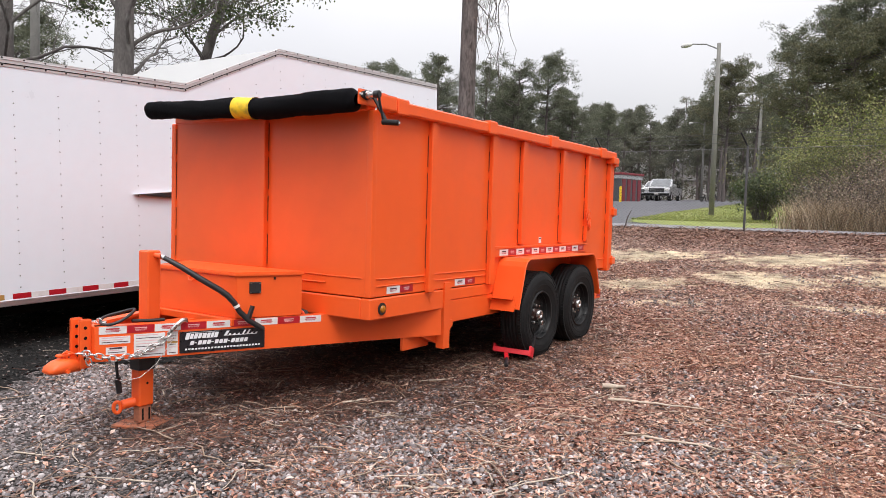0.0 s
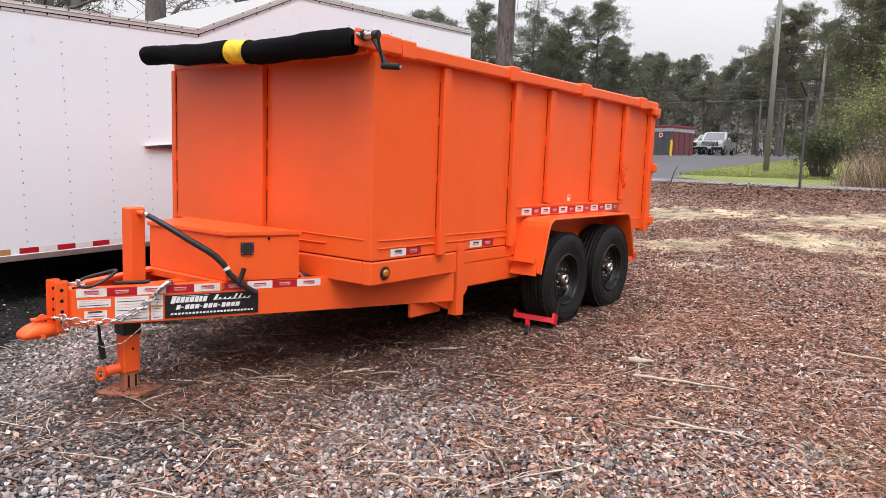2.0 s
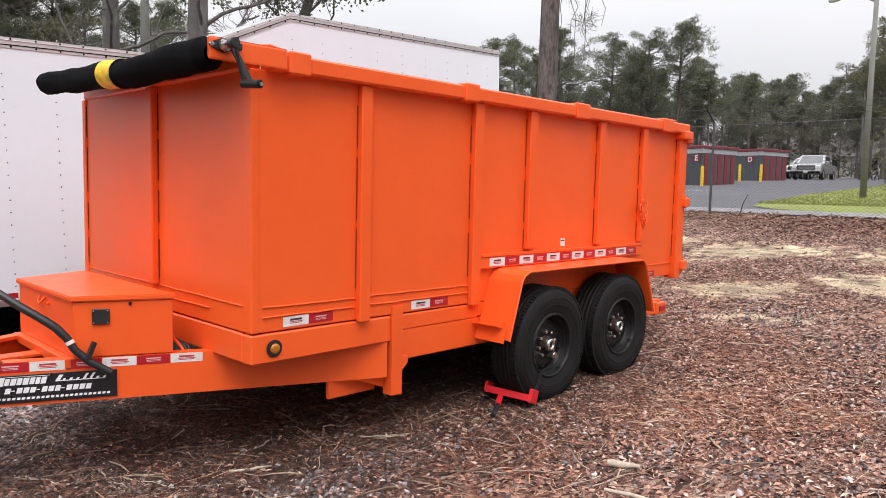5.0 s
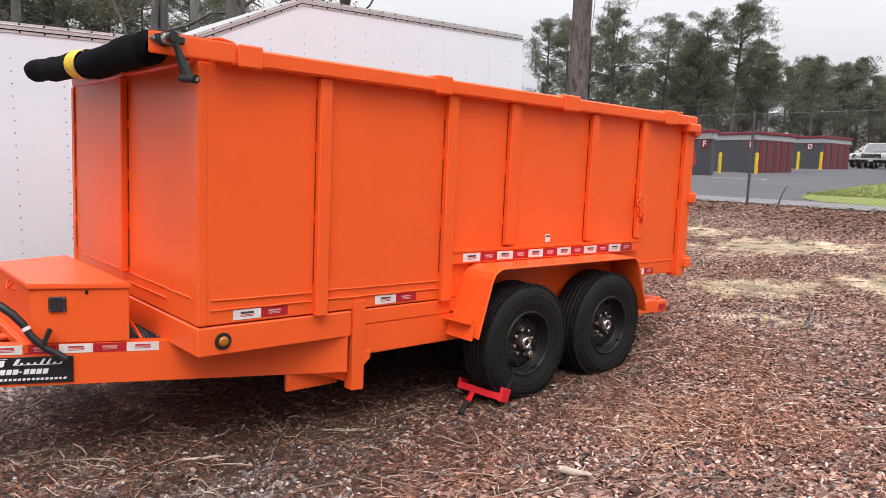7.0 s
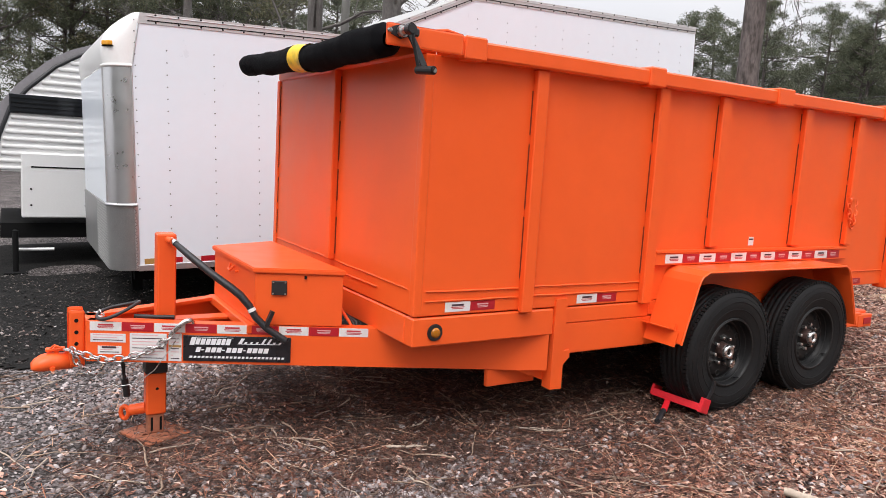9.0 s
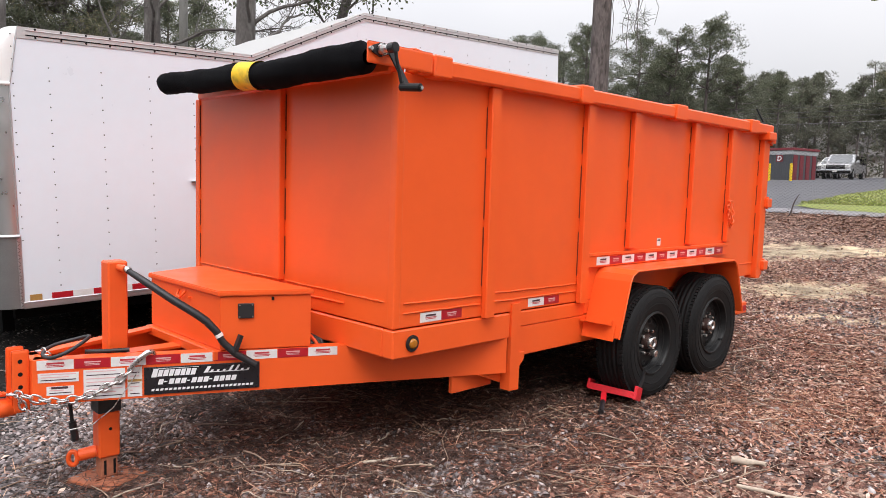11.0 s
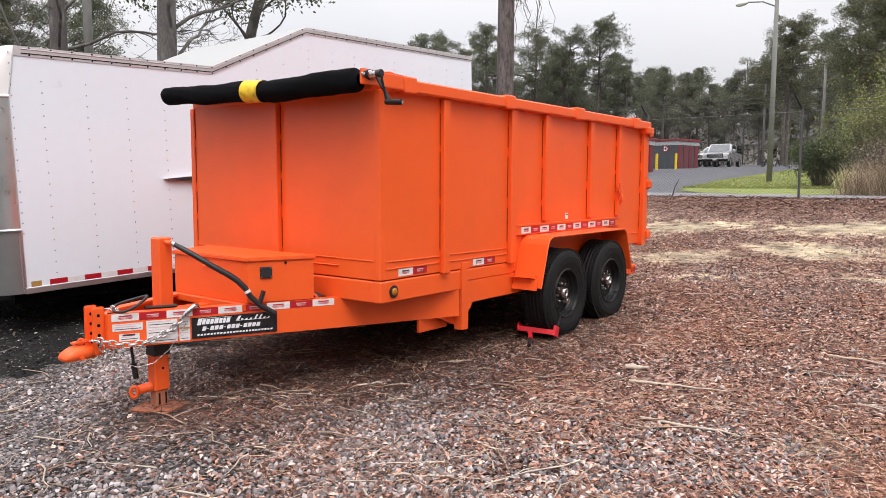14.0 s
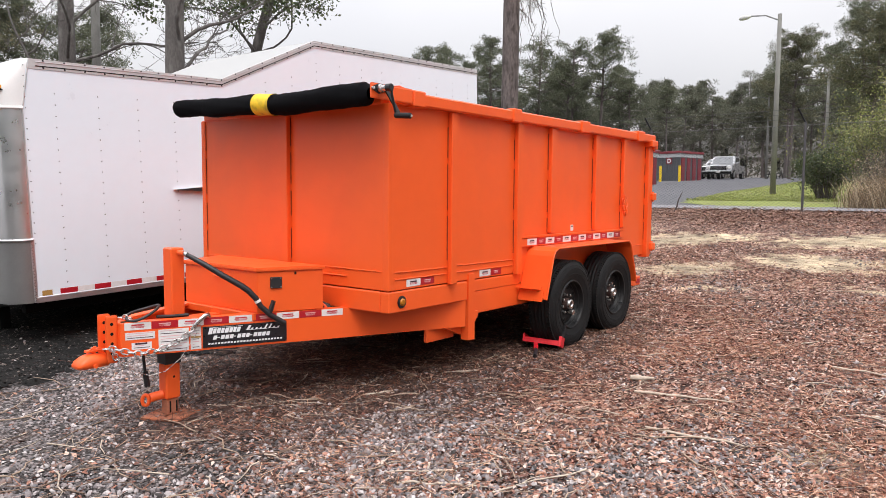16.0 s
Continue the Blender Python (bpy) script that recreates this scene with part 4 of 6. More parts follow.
for i in range(2, n - 1):
    for k in range(7):
        g = k / 6
        yk = tp[i][1] + 0.012 + g * (0.075 - tp[i][1])
        zk = (tp[i][2] + tr[i] * 0.9) * (1 - g) + 2.022 * g - 0.03 * math.sin(math.pi * g) * (0.7 + 0.3 * math.sin(7.0 * tp[i][0]))
        flap_v += [(tp[i][0], yk, zk), (tp[i][0], yk, zk - 0.004)]
for i in range(n - 4):
    for k in range(6):
        a, b = (i * 7 + k) * 2, ((i + 1) * 7 + k) * 2
        flap_f += [(a, b, b + 2, a + 2), (a + 1, a + 3, b + 3, b + 1)]
np_mesh("tarp_flap", np.array(flap_v), np.array(flap_f), MESH, trailer, "unseen black mesh flap added to shade the front wall", smooth=True)
i0 = [i for i in range(n) if -1.065 < tp[i][0] < -0.865]
tube_part("strap", [tp[i] for i in i0], [tr[i] + 0.0065 for i in i0], YELLOW, trailer, 26, label="yellow strap round the rolled tarp")
tpart("tarp_bracket", box(0.074, 0.086, -0.255, 0.14, 1.938, 2.034, 0.010, segments=2))
tpart("tarp_axle", rod((0.05, -0.19, 2.0), (0.175, -0.19, 2.0), 0.019, 12), STEEL)
tpart("ratchet_gear", rod((0.10, -0.19, 2.0), (0.125, -0.19, 2.0), 0.027, 12, bevel=0.003), STEEL, "bright ratchet gear")
tpart("ratchet_pawl", box(0.088, 0.12, -0.145, -0.11, 1.985, 2.02, 0.006), BLACK)
tpart("bearing", prism([(-0.235, 1.985), (-0.235, 2.015), (-0.19, 2.032), (-0.145, 2.015), (-0.145, 1.985), (-0.19, 1.968)], 0.0865, 0.096), BLACK)
tpart("bracket_bolt", rod((0.087, -0.245, 2.0), (0.10, -0.245, 2.0), 0.010, 8), STEEL)
tpart("crank_socket", rod((0.155, -0.19, 2.0), (0.20, -0.19, 2.0), 0.023, 14, bevel=0.004), BLACK)
tube_part("crank_arm", [(0.188, -0.185, 2.02), (0.19, -0.18, 1.96), (0.20, -0.165, 1.88), (0.205, -0.155, 1.835)], 0.008, RIM, trailer, 8)
tpart("crank_strap", box(-0.004, 0.004, -0.016, 0.016, -0.155, 0.0, 0.002, m=pose(0.135, -0.165, 1.985, 16, -24, 0)), RIM)
tpart("crank_grip", rod((0.20, -0.16, 1.83), (0.315, -0.14, 1.822), 0.018, 14, bevel=0.004), RIM)
tpart("grip_bolt", rod((0.315, -0.14, 1.822), (0.321, -0.139, 1.822), 0.009, 8), STEEL)

# chain loop hung on the side
chain([(0.048, 3.535, 1.345), (0.048, 3.54, 1.27), (0.048, 3.565, 1.19), (0.048, 3.60, 1.145), (0.048, 3.62, 1.19), (0.030, 3.645, 1.28), (0.020, 3.655, 1.335)], 0.05, 0.0055, trailer, ORANGE)
tpart("chain_keeper", box(0.0425, 0.056, 3.56, 3.595, 1.335, 1.355, 0.003))
tpart("chain_keeper", box(0.001, 0.035, 3.642, 3.672, 1.325, 1.348, 0.003))


# wheels: tyre, eight-hole black rim, hub, lug nuts
def wheel(x, y, z, out=1, spin=0.0):
    root = new("wheel")
    root.parent = trailer
    root.matrix_world = Matrix.Translation((x, y, z)) @ Matrix.Rotation(0 if out > 0 else math.pi, 4, "Z") @ Matrix.Rotation(spin, 4, "X")
    R, W = 0.388, 0.225
    prof = [(-W / 2 + 0.02, 0.215), (-W / 2, 0.25), (-W / 2 - 0.008, 0.30), (-W / 2 + 0.004, 0.35), (-W / 2 + 0.022, 0.378)]
    for k in range(5):
        a = -0.085 + k * 0.034
        prof += [(a, R), (a + 0.024, R), (a + 0.026, R - 0.009), (a + 0.032, R - 0.009)]
    prof += [(W / 2 - 0.022, 0.378), (W / 2 - 0.004, 0.35), (W / 2 + 0.006, 0.325), (W / 2 + 0.008, 0.30), (W / 2 + 0.004, 0.262), (W / 2 - 0.002, 0.25), (W / 2 - 0.002, 0.236), (W / 2 - 0.012, 0.215)]
    part("tyre", lathe(prof, steps=72), RUBBER, root, smooth=True)
    for rr, dx in ((0.345, -0.0025), (0.318, 0.0075), (0.272, 0.0055)):
        tube_part("sidewall_ridge", [(W / 2 + dx, rr * math.cos(t), rr * math.sin(t)) for t in np.linspace(0, 2 * math.pi, 64, endpoint=False)], 0.0026, RUBBER, root, 5, True)
    # shoulder blocks
    bm = bmesh.new()
    for k in range(92):
        a = 2 * math.pi * k / 92
        for s in (-1, 1):
            box(s * 0.085 - 0.013, s * 0.085 + 0.013, -0.0095, 0.0095, R - 0.014, R + 0.002, bm=bm, m=Matrix.Rotation(a + 0.02 * s, 4, "X"))
    tagged(part("tread_pattern", bm, RUBBER, root), kind="stuff")
    rim = part("rim", lathe([(W / 2 - 0.012, 0.2165), (W / 2 - 0.003, 0.213), (W / 2 - 0.006, 0.206), (W / 2 - 0.022, 0.201), (0.062, 0.197), (0.036, 0.188), (0.024, 0.178), (0.030, 0.170), (0.044, 0.160), (0.047, 0.126), (0.041, 0.112), (0.039, 0.07), (0.036, 0.062), (0.036, 0.0)], steps=64), RIM, root, "black steel rim with round vent holes", smooth=True)
    # dark discs put the shade of the vent holes onto the closed rim
    for k in range(8):
        a = 2 * math.pi * (k + 0.5) / 8
        c = Vector((0, 0.142 * math.cos(a), 0.142 * math.sin(a)))
        part("vent_hole", rod(c + Vector((0.030, 0, 0)), c + Vector((0.0474, 0, 0)), 0.017, 16), DARK, rim)
        edge = [(0.0472, c.y + 0.018 * math.cos(t), c.z + 0.018 * math.sin(t)) for t in np.linspace(0, 2 * math.pi, 14, endpoint=False)]
        tube_part("hole_edge", edge, 0.0026, RIMEDGE, rim, 5, True)
        a = 2 * math.pi * k / 8
        c = Vector((0, 0.083 * math.cos(a), 0.083 * math.sin(a)))
        part("lug_nut", rod(c + Vector((0.036, 0, 0)), c + Vector((0.068, 0, 0)), 0.0115, 6, bevel=0.002), STEEL, rim)
    for rr in (0.205, 0.197, 0.186):
        xr = {0.205: W / 2 - 0.006, 0.197: 0.064, 0.186: 0.034}[rr]
        tube_part("rim_ridge", [(xr, rr * math.cos(t), rr * math.sin(t)) for t in np.linspace(0, 2 * math.pi, 56, endpoint=False)], 0.0035, RIMEDGE, rim, 5, True)
    hub = part("hub", rod((0.03, 0, 0), (0.082, 0, 0), 0.054, 24, r2=0.046, bevel=0.004), HUBRED, root, smooth=False)
    part("hub_cap", lathe([(0.078, 0.044), (0.096, 0.041), (0.104, 0.034), (0.102, 0.025), (0.097, 0.021), (0.090, 0.019)], steps=24), STEEL, hub, smooth=True)
    part("grease_plug", lathe([(0.092, 0.020), (0.091, 0.012), (0.094, 0.010), (0.094, 0.0)], steps=20), RIM, hub, "dark rubber grease plug", smooth=True)
    part("valve_stem", rod((W / 2 - 0.03, 0.05, -0.185), (W / 2 + 0.01, 0.048, -0.175), 0.005), BLACK, root)
    return root


wheel(0.142, 2.098, 0.388, 1, 0.2)
wheel(0.142, 2.968, 0.408, 1, 0.6)
wheel(XL - 0.118, 2.098, 0.388, -1)
wheel(XL - 0.118, 2.968, 0.408, -1)
for y, z in ((2.098, 0.388), (2.968, 0.408)):
    tpart("axle", rod((XL + 0.02, y, z), (-0.02, y, z), 0.045, 16), DARK)

# tyre clamp on the front wheel
clamp = thing("wheel_clamp", "red steel wheel clamp locked on the front tyre", "wheel clamp")
Mc = pose(0.125, 1.80, 0.092, -20, 2, 11)
part("clamp_bar", box(-0.165, 0.165, -0.008, 0.0, -0.024, 0.020, 0.002, m=Mc), REDP, clamp)
part("clamp_bar", box(-0.165, 0.165, 0.0005, 0.05, 0.014, 0.020, 0.002, m=Mc), REDP, clamp)
part("clamp_jaw", box(0.148, 0.172, -0.014, 0.085, -0.030, 0.060, 0.004, m=Mc), REDP, clamp)
part("clamp_jaw", box(-0.175, -0.158, -0.012, 0.095, -0.020, 0.045, 0.004, m=Mc), REDP, clamp)
part("clamp_arm", box(-0.018, 0.018, -0.008, 0.008, 0.0, 0.145, 0.003, m=look((0.065, 1.80, 0.075), (0.145, 1.67, 0.035)) @ Matrix.Diagonal((1, 1, -1, 1))), REDP, clamp)
part("clamp_handle", rod((0.135, 1.685, 0.04), (0.205, 1.555, 0.012), 0.017, 12, bevel=0.004), BLACK, clamp, "black rubber handle grip")
part("clamp_hook", prism([(1.865, 0.095), (1.89, 0.09), (1.945, 0.165), (1.96, 0.225), (1.942, 0.23), (1.922, 0.17)], 0.262, 0.274), BLACK, clamp)
part("padlock", rod((0.205, 2.135, 0.314), (0.245, 2.137, 0.310), 0.025, 18, bevel=0.003), STEEL, clamp, "round bright padlock")


# ---- the white enclosed trailer ----
WM = Matrix.Translation((-3.80, -0.68, 0.315)) @ pose(0, 0, 0, 2.1, 0, 0)
wt = thing("enclosed_trailer", "white riveted enclosed cargo trailer with a raised rear roof", "trailer", WM)
WW, WL = 2.5, 7.01
Y1, Y2, Z1, Z2 = 2.10, 3.49, 2.228, 2.83


def wpart(name, bm, mat, label="", smooth=False, parent=None):
    return part(name, bm, mat, parent or wt, label, smooth)


side = [(0.0, 0.05), (WL, 0.05), (WL, Z2 - 0.09), (Y2, Z2 - 0.09), (Y1, Z1 - 0.09), (0.05, Z1 - 0.09), (0.0, 1.78)]
wpart("side_wall", prism(side, -0.04, 0.0), WHITE)
wpart("side_wall", prism(side, -WW, -WW + 0.04), WHITE)
trim = [(0.052, Z1 - 0.089), (Y1, Z1 - 0.089), (Y2, Z2 - 0.089), (WL, Z2 - 0.089), (WL, Z2), (Y2, Z2), (Y1, Z1), (0.075, Z1)]
wpart("roof_trim", prism(trim, -0.045, 0.006), TRIMW, "riveted aluminium roof trim")
wpart("roof_trim", prism(trim, -WW - 0.006, -WW + 0.045), TRIMW)
for k, off in enumerate((0.024, 0.062)):
    line = [(y, z - off) for y, z in ((0.13, Z1), (Y1, Z1), (Y2, Z2), (WL, Z2))]
    tube_part("trim_bead", [(0.007, y, z) for y, z in line], 0.0045, DARK if k else ALU, wt, 6)
wpart("roof", prism([(0.05, Z1 - 0.02), (Y1, Z1 - 0.02), (Y1, Z1), (0.05, Z1)], -WW + 0.046, -0.046), ROOFW)
wpart("roof_slope", prism([(Y1 + 0.001, Z1 - 0.02), (Y2, Z2 - 0.02), (Y2, Z2), (Y1 + 0.001, Z1)], -WW + 0.046, -0.046), ROOFW)
wpart("roof", prism([(Y2 + 0.001, Z2 - 0.02), (WL, Z2 - 0.02), (WL, Z2), (Y2 + 0.001, Z2)], -WW + 0.046, -0.046), ROOFW)
wpart("rear_wall", box(-WW + 0.041, -0.041, WL - 0.04, WL - 0.001, 0.05, Z2 - 0.022), WHITE)
wpart("trailer_floor", box(-WW + 0.01, -0.01, 0.0, WL, 0.0, 0.049), DARK)
wpart("bottom_rail", box(-0.05, 0.012, 0.0, WL, -0.005, 0.052, 0.004), ALU)
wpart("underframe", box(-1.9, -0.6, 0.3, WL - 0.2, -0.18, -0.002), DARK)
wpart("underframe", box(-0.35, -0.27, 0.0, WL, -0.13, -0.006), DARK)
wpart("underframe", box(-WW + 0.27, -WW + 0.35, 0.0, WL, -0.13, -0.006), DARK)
# corners and nose
R = 0.21


def corner(z0, z1, r, mat, name, label="", taper=0.0):
    bm = bmesh.new()
    lo, hi = [], []
    for k in range(13):
        a = math.pi / 2 * k / 12
        for lst, z, rr in ((lo, z0, r), (hi, z1, r)):
            yo = taper if lst is hi else 0.0
            lst.append(bm.verts.new((-r + rr * math.cos(a), yo - rr * math.sin(a), z)))
    for k in range(12):
        bm.faces.new((lo[k], lo[k + 1], hi[k + 1], hi[k]))
    return wpart(name, bm, mat, label, True)


corner(0.58, 1.77, R, CHROME, "nose_corner", "polished aluminium nose corner")
corner(0.0, 0.58, R + 0.012, TREAD, "stone_guard", "aluminium tread plate stone guard")
tp = bmesh.new()
for k in range(14):
    for j in range(21):
        a = math.pi / 2 * (k + 0.5) / 14
        z = 0.02 + j * 0.0275
        rr = R + 0.0125
        m = Matrix.Translation((-R + rr * math.cos(a), -rr * math.sin(a), z)) @ Matrix.Rotation(-a, 4, "Z") @ Matrix.Rotation(radians(45 if (k + j) % 2 else -45), 4, "X")
        box(0, 0.003, -0.003, 0.003, -0.011, 0.011, bm=tp, m=m)
wpart("tread_relief", tp, TREAD)
tagged(wt.children[-1], kind="stuff")
tp = bmesh.new()
for k in range(24):
    for j in range(21):
        m = Matrix.Translation((-R - 0.02 - k * 0.033, -R - 0.0125, 0.02 + j * 0.0275)) @ Matrix.Rotation(radians(45 if (k + j) % 2 else -45), 4, "Y")
        box(-0.011, 0.011, -0.003, 0, -0.003, 0.003, bm=tp, m=m)
wpart("tread_relief", tp, TREAD)
tagged(wt.children[-1], kind="stuff")
wpart("stone_guard", box(-WW + R, -R, -R - 0.012, -R + 0.02, 0.0, 0.58), TREAD)
wpart("nose_panel", box(-WW + R, -R, -R, -R + 0.02, 0.581, 1.77), WHITE)
wpart("guard_trim", box(-0.035, 0.008, -0.02, 0.012, 0.0, 0.60, 0.004), ALU)
tube_part("guard_trim", [(-R + (R + 0.014) * math.cos(a), -(R + 0.014) * math.sin(a), 0.585) for a in np.linspace(0, math.pi / 2, 12)], 0.012, ALU, wt, 8)
tube_part("guard_trim", [(-R + (R + 0.004) * math.cos(a), -(R + 0.004) * math.sin(a), 1.78) for a in np.linspace(0, math.pi / 2, 12)], 0.014, CAP, wt, 8)
for x in (-R - 0.001, -0.003):
    tube_part("corner_bead", [(x, -R if x < -0.1 else -0.004, z) for z in (0.59, 1.1, 1.77)], 0.009, ALU, wt, 8)
# moulded cap over the nose
bm = bmesh.new()
rows = []
for j in range(9):
    f = j / 8
    back = 0.13 * (1 - math.cos(f * math.pi / 2)) / 1.0 + 0.33 * f ** 2.2
    z = 1.78 + (Z1 - 1.78) * f
    row = []
    for k in range(13):
        a = math.pi / 2 * k / 12
        row.append(bm.verts.new((-R + R * math.cos(a), 0.075 * f - (R + 0.05 * math.sin(math.pi * f)) * math.sin(a) * (1 - 0.7 * f ** 4), z)))
    row.append(bm.verts.new((-WW + R, 0.075 * f - (R + 0.05 * math.sin(math.pi * f)) * (1 - 0.7 * f ** 4), z)))
    rows.append(row)
for p0, p1 in zip(rows, rows[1:]):
    for k in range(len(p0) - 1):
        bm.faces.new((p0[k], p0[k + 1], p1[k + 1], p1[k]))
top = rows[-1]
bm.faces.new(top + [bm.verts.new((-WW + R, 0.2, Z1 - 0.001)), bm.verts.new((-0.001, 0.2, Z1 - 0.001))])
bmesh.ops.recalc_face_normals(bm, faces=bm.faces)
wpart("nose_cap", bm, CAP, "white moulded nose cap", True)
tube_part("cap_seam", [(0.002, 0.075 * f, 1.78 + (Z1 - 1.78) * f) for f in (0, 0.5, 1)], 0.006, ALU, wt, 6)
LZ = 1.78 + (Z1 - 1.78) * 0.4
LM = Matrix.Translation((-R + (R + 0.005) * math.cos(0.95), 0.03 - (R + 0.047) * math.sin(0.95), LZ)) @ Matrix.Rotation(-0.95, 4, "Z")
ml = wpart("clearance_lamp", box(-0.02, 0.022, -0.045, 0.045, -0.014, 0.022, 0.005, m=LM), LAMPAMB, "amber clearance lamp")
part("lamp_base", box(-0.02, 0.012, -0.055, 0.055, -0.026, -0.0145, 0.003, m=LM), DARK, ml)
for k in range(12):
    a = k * 0.163
    col = GOLD if k == 0 else (STK_R if k % 2 else STK_W)
    if 0.05 + a < 1.95:
        wpart("reflective_tape", box(0.0005, 0.003, 0.05 + a, 0.05 + a + (0.09 if k == 0 else 0.162), 0.056, 0.105), col)
# rivets: columns every sixteen inches
rv = bmesh.new()
for k in range(17):
    y = 0.285 + k * 0.404
    top = np.interp(y, [0, Y1, Y2, WL], [Z1, Z1, Z2, Z2]) - 0.22
    for j in range(40):
        z = 0.16 + j * 0.104
        if z < top:
            bmesh.ops.create_cone(rv, cap_ends=True, segments=6, radius1=0.0065, radius2=0.004, depth=0.004, matrix=Matrix.Translation((0.0015, y, z)) @ Matrix.Rotation(math.pi / 2, 4, "Y"))
for j in range(18):
    bmesh.ops.create_cone(rv, cap_ends=True, segments=6, radius1=0.006, radius2=0.004, depth=0.004, matrix=Matrix.Translation((0.0015, 0.025, 0.55 + j * 0.095)) @ Matrix.Rotation(math.pi / 2, 4, "Y"))
for k in range(36):
    y = 0.2 + k * 0.19
    z = np.interp(y, [0, Y1, Y2, WL], [Z1, Z1, Z2, Z2])
    for dz in (0.012, 0.075):
        bmesh.ops.create_cone(rv, cap_ends=True, segments=6, radius1=0.010, radius2=0.007, depth=0.006, matrix=Matrix.Translation((0.008, y, z - dz)) @ Matrix.Rotation(math.pi / 2, 4, "Y"))
tagged(wpart("rivets", rv, DARK), kind="stuff")
# side vent scoop
wpart("side_vent", prism([(1.44, 1.006), (1.90, 1.032), (1.90, 0.972)], 0.001, 0.05), BLACK, "black side vent")
wpart("side_vent", prism([(1.44, 1.008), (1.90, 1.040), (1.90, 1.033)], 0.001, 0.052), TRIMW)
for y in (3.4, 4.25):
    for x in (-0.22, -WW + 0.22):
        zc = 0.34 - (0.315 + 0.0367 * y) + on_ground(-5, y - 0.68)
        g = lathe([(-0.1, 0.2), (-0.11, 0.3), (-0.09, 0.34), (0.09, 0.34), (0.11, 0.3), (0.1, 0.2), (0.06, 0.17), (0.05, 0.0), (-0.05, 0.0), (-0.06, 0.17), (-0.1, 0.2)], steps=32)
        bmesh.ops.translate(g, vec=(x, y, zc), verts=g.verts)
        wpart("tyre", g, RUBBER, smooth=True)
wpart("landing_leg", box(-1.3, -1.2, 0.1, 0.2, on_ground(-5, -0.6) - 0.315, -0.19), DARK)


# ---- old camper behind the white trailer ----
camper = thing("camper", "white camper with ribbed siding, rounded nose and dark window", "camper", Matrix.Translation((-6.9, 0.0, 0.0)))
NOSE = [(-1.78, 1.02), (-1.74, 1.40), (-1.62, 1.75), (-1.44, 1.98), (-1.15, 2.26), (-0.90, 2.42), (-0.50, 2.58), (0.0, 2.68)]
part("upper_body", prism([(4.6, 1.02)] + NOSE + [(4.6, 2.68)], -2.3, 0.0), CAP, camper)
shell = [(y - 0.10, z + 0.07) for y, z in NOSE]
part("nose_shell", prism(NOSE + shell[::-1], -2.3, -0.03), APRON, camper, "grey moulded nose shell")
tube_part("nose_edge", [(0.0, y - 0.01, z + 0.012) for y, z in NOSE], 0.024, BLACK, camper, 8, label="dark rubber edging round the nose")
for k in range(19):
    z = 1.06 + k * 0.085
    front = float(np.interp(z, [p[1] for p in NOSE], [p[0] for p in NOSE])) + 0.03
    part("siding_rib", rod((-0.004, front, z), (-0.004, 4.5, z), 0.026, 10), CAP, camper, smooth=True)
win = part("window", box(0.0, 0.034, -1.64, -0.80, 1.70, 1.92, 0.006), GLASS, camper, "dark louvred window")
for k in range(4):
    part("louvre", box(0.0345, 0.040, -1.62, -0.82, 1.715 + k * 0.052, 1.722 + k * 0.052), DARK, win)
hatch = part("storage_box", box(-0.35, 0.07, -1.53, -0.76, 0.48, 1.245, 0.012), CAP, camper, "plain white storage box under the nose")
part("box_slot", box(0.0705, 0.074, -1.43, -0.84, 1.075, 1.092), DARK, hatch)
part("box_edge", box(-0.02, 0.074, -0.755, -0.742, 0.48, 1.20), DARK, hatch)
for y in (-1.43, -0.85):
    for z in (0.63, 0.82):
        part("screw", rod((0.0705, y, z), (0.075, y, z), 0.012, 10), DARK, hatch)
part("lower_body", box(-2.28, -0.02, -0.70, 4.5, 0.42, 1.015, 0.01), CAP, camper)
part("chassis", box(-2.1, -0.1, -1.75, 4.4, 0.22, 0.40), DARK, camper)
part("chassis_rail", box(-0.3, -0.2, -2.3, -1.76, 0.20, 0.32, 0.006), DARK, camper)
part("jack_leg", rod((0.35, -1.60, on_ground(0, -1.6)), (0.35, -1.60, 0.36), 0.032, 12), DARK, camper)
part("jack_foot", box(0.22, 0.48, -1.72, -1.48, on_ground(0, -1.6) + 0.005, on_ground(0, -1.6) + 0.03, 0.004), DARK, camper)
part("jack_brace", rod((0.35, -1.60, 0.30), (-0.25, -1.60, 0.30), 0.026, 10), DARK, camper)
part("pipe", rod((0.2, -1.58, 0.12), (0.2, -1.20, 0.12), 0.018, 10), CAP, camper, "short white pipe under the box")
for y in (1.4, 2.4):
    g = lathe([(-0.1, 0.18), (-0.11, 0.28), (-0.09, 0.33), (0.09, 0.33), (0.11, 0.28), (0.1, 0.18), (0.05, 0.0)], steps=32)
    bmesh.ops.translate(g, vec=(-0.2, y, 0.33 + on_ground(0, y)), verts=g.verts)
    part("tyre", g, RUBBER, camper, smooth=True)

# ---- chain-link fence ----
fence = thing("chain_link_fence", "galvanised chain-link fence with barbed wire on angled arms", "fence")
FY0, FH = 11.76, 1.73


def fence_y(x):
    return FY0 - 0.035 * x


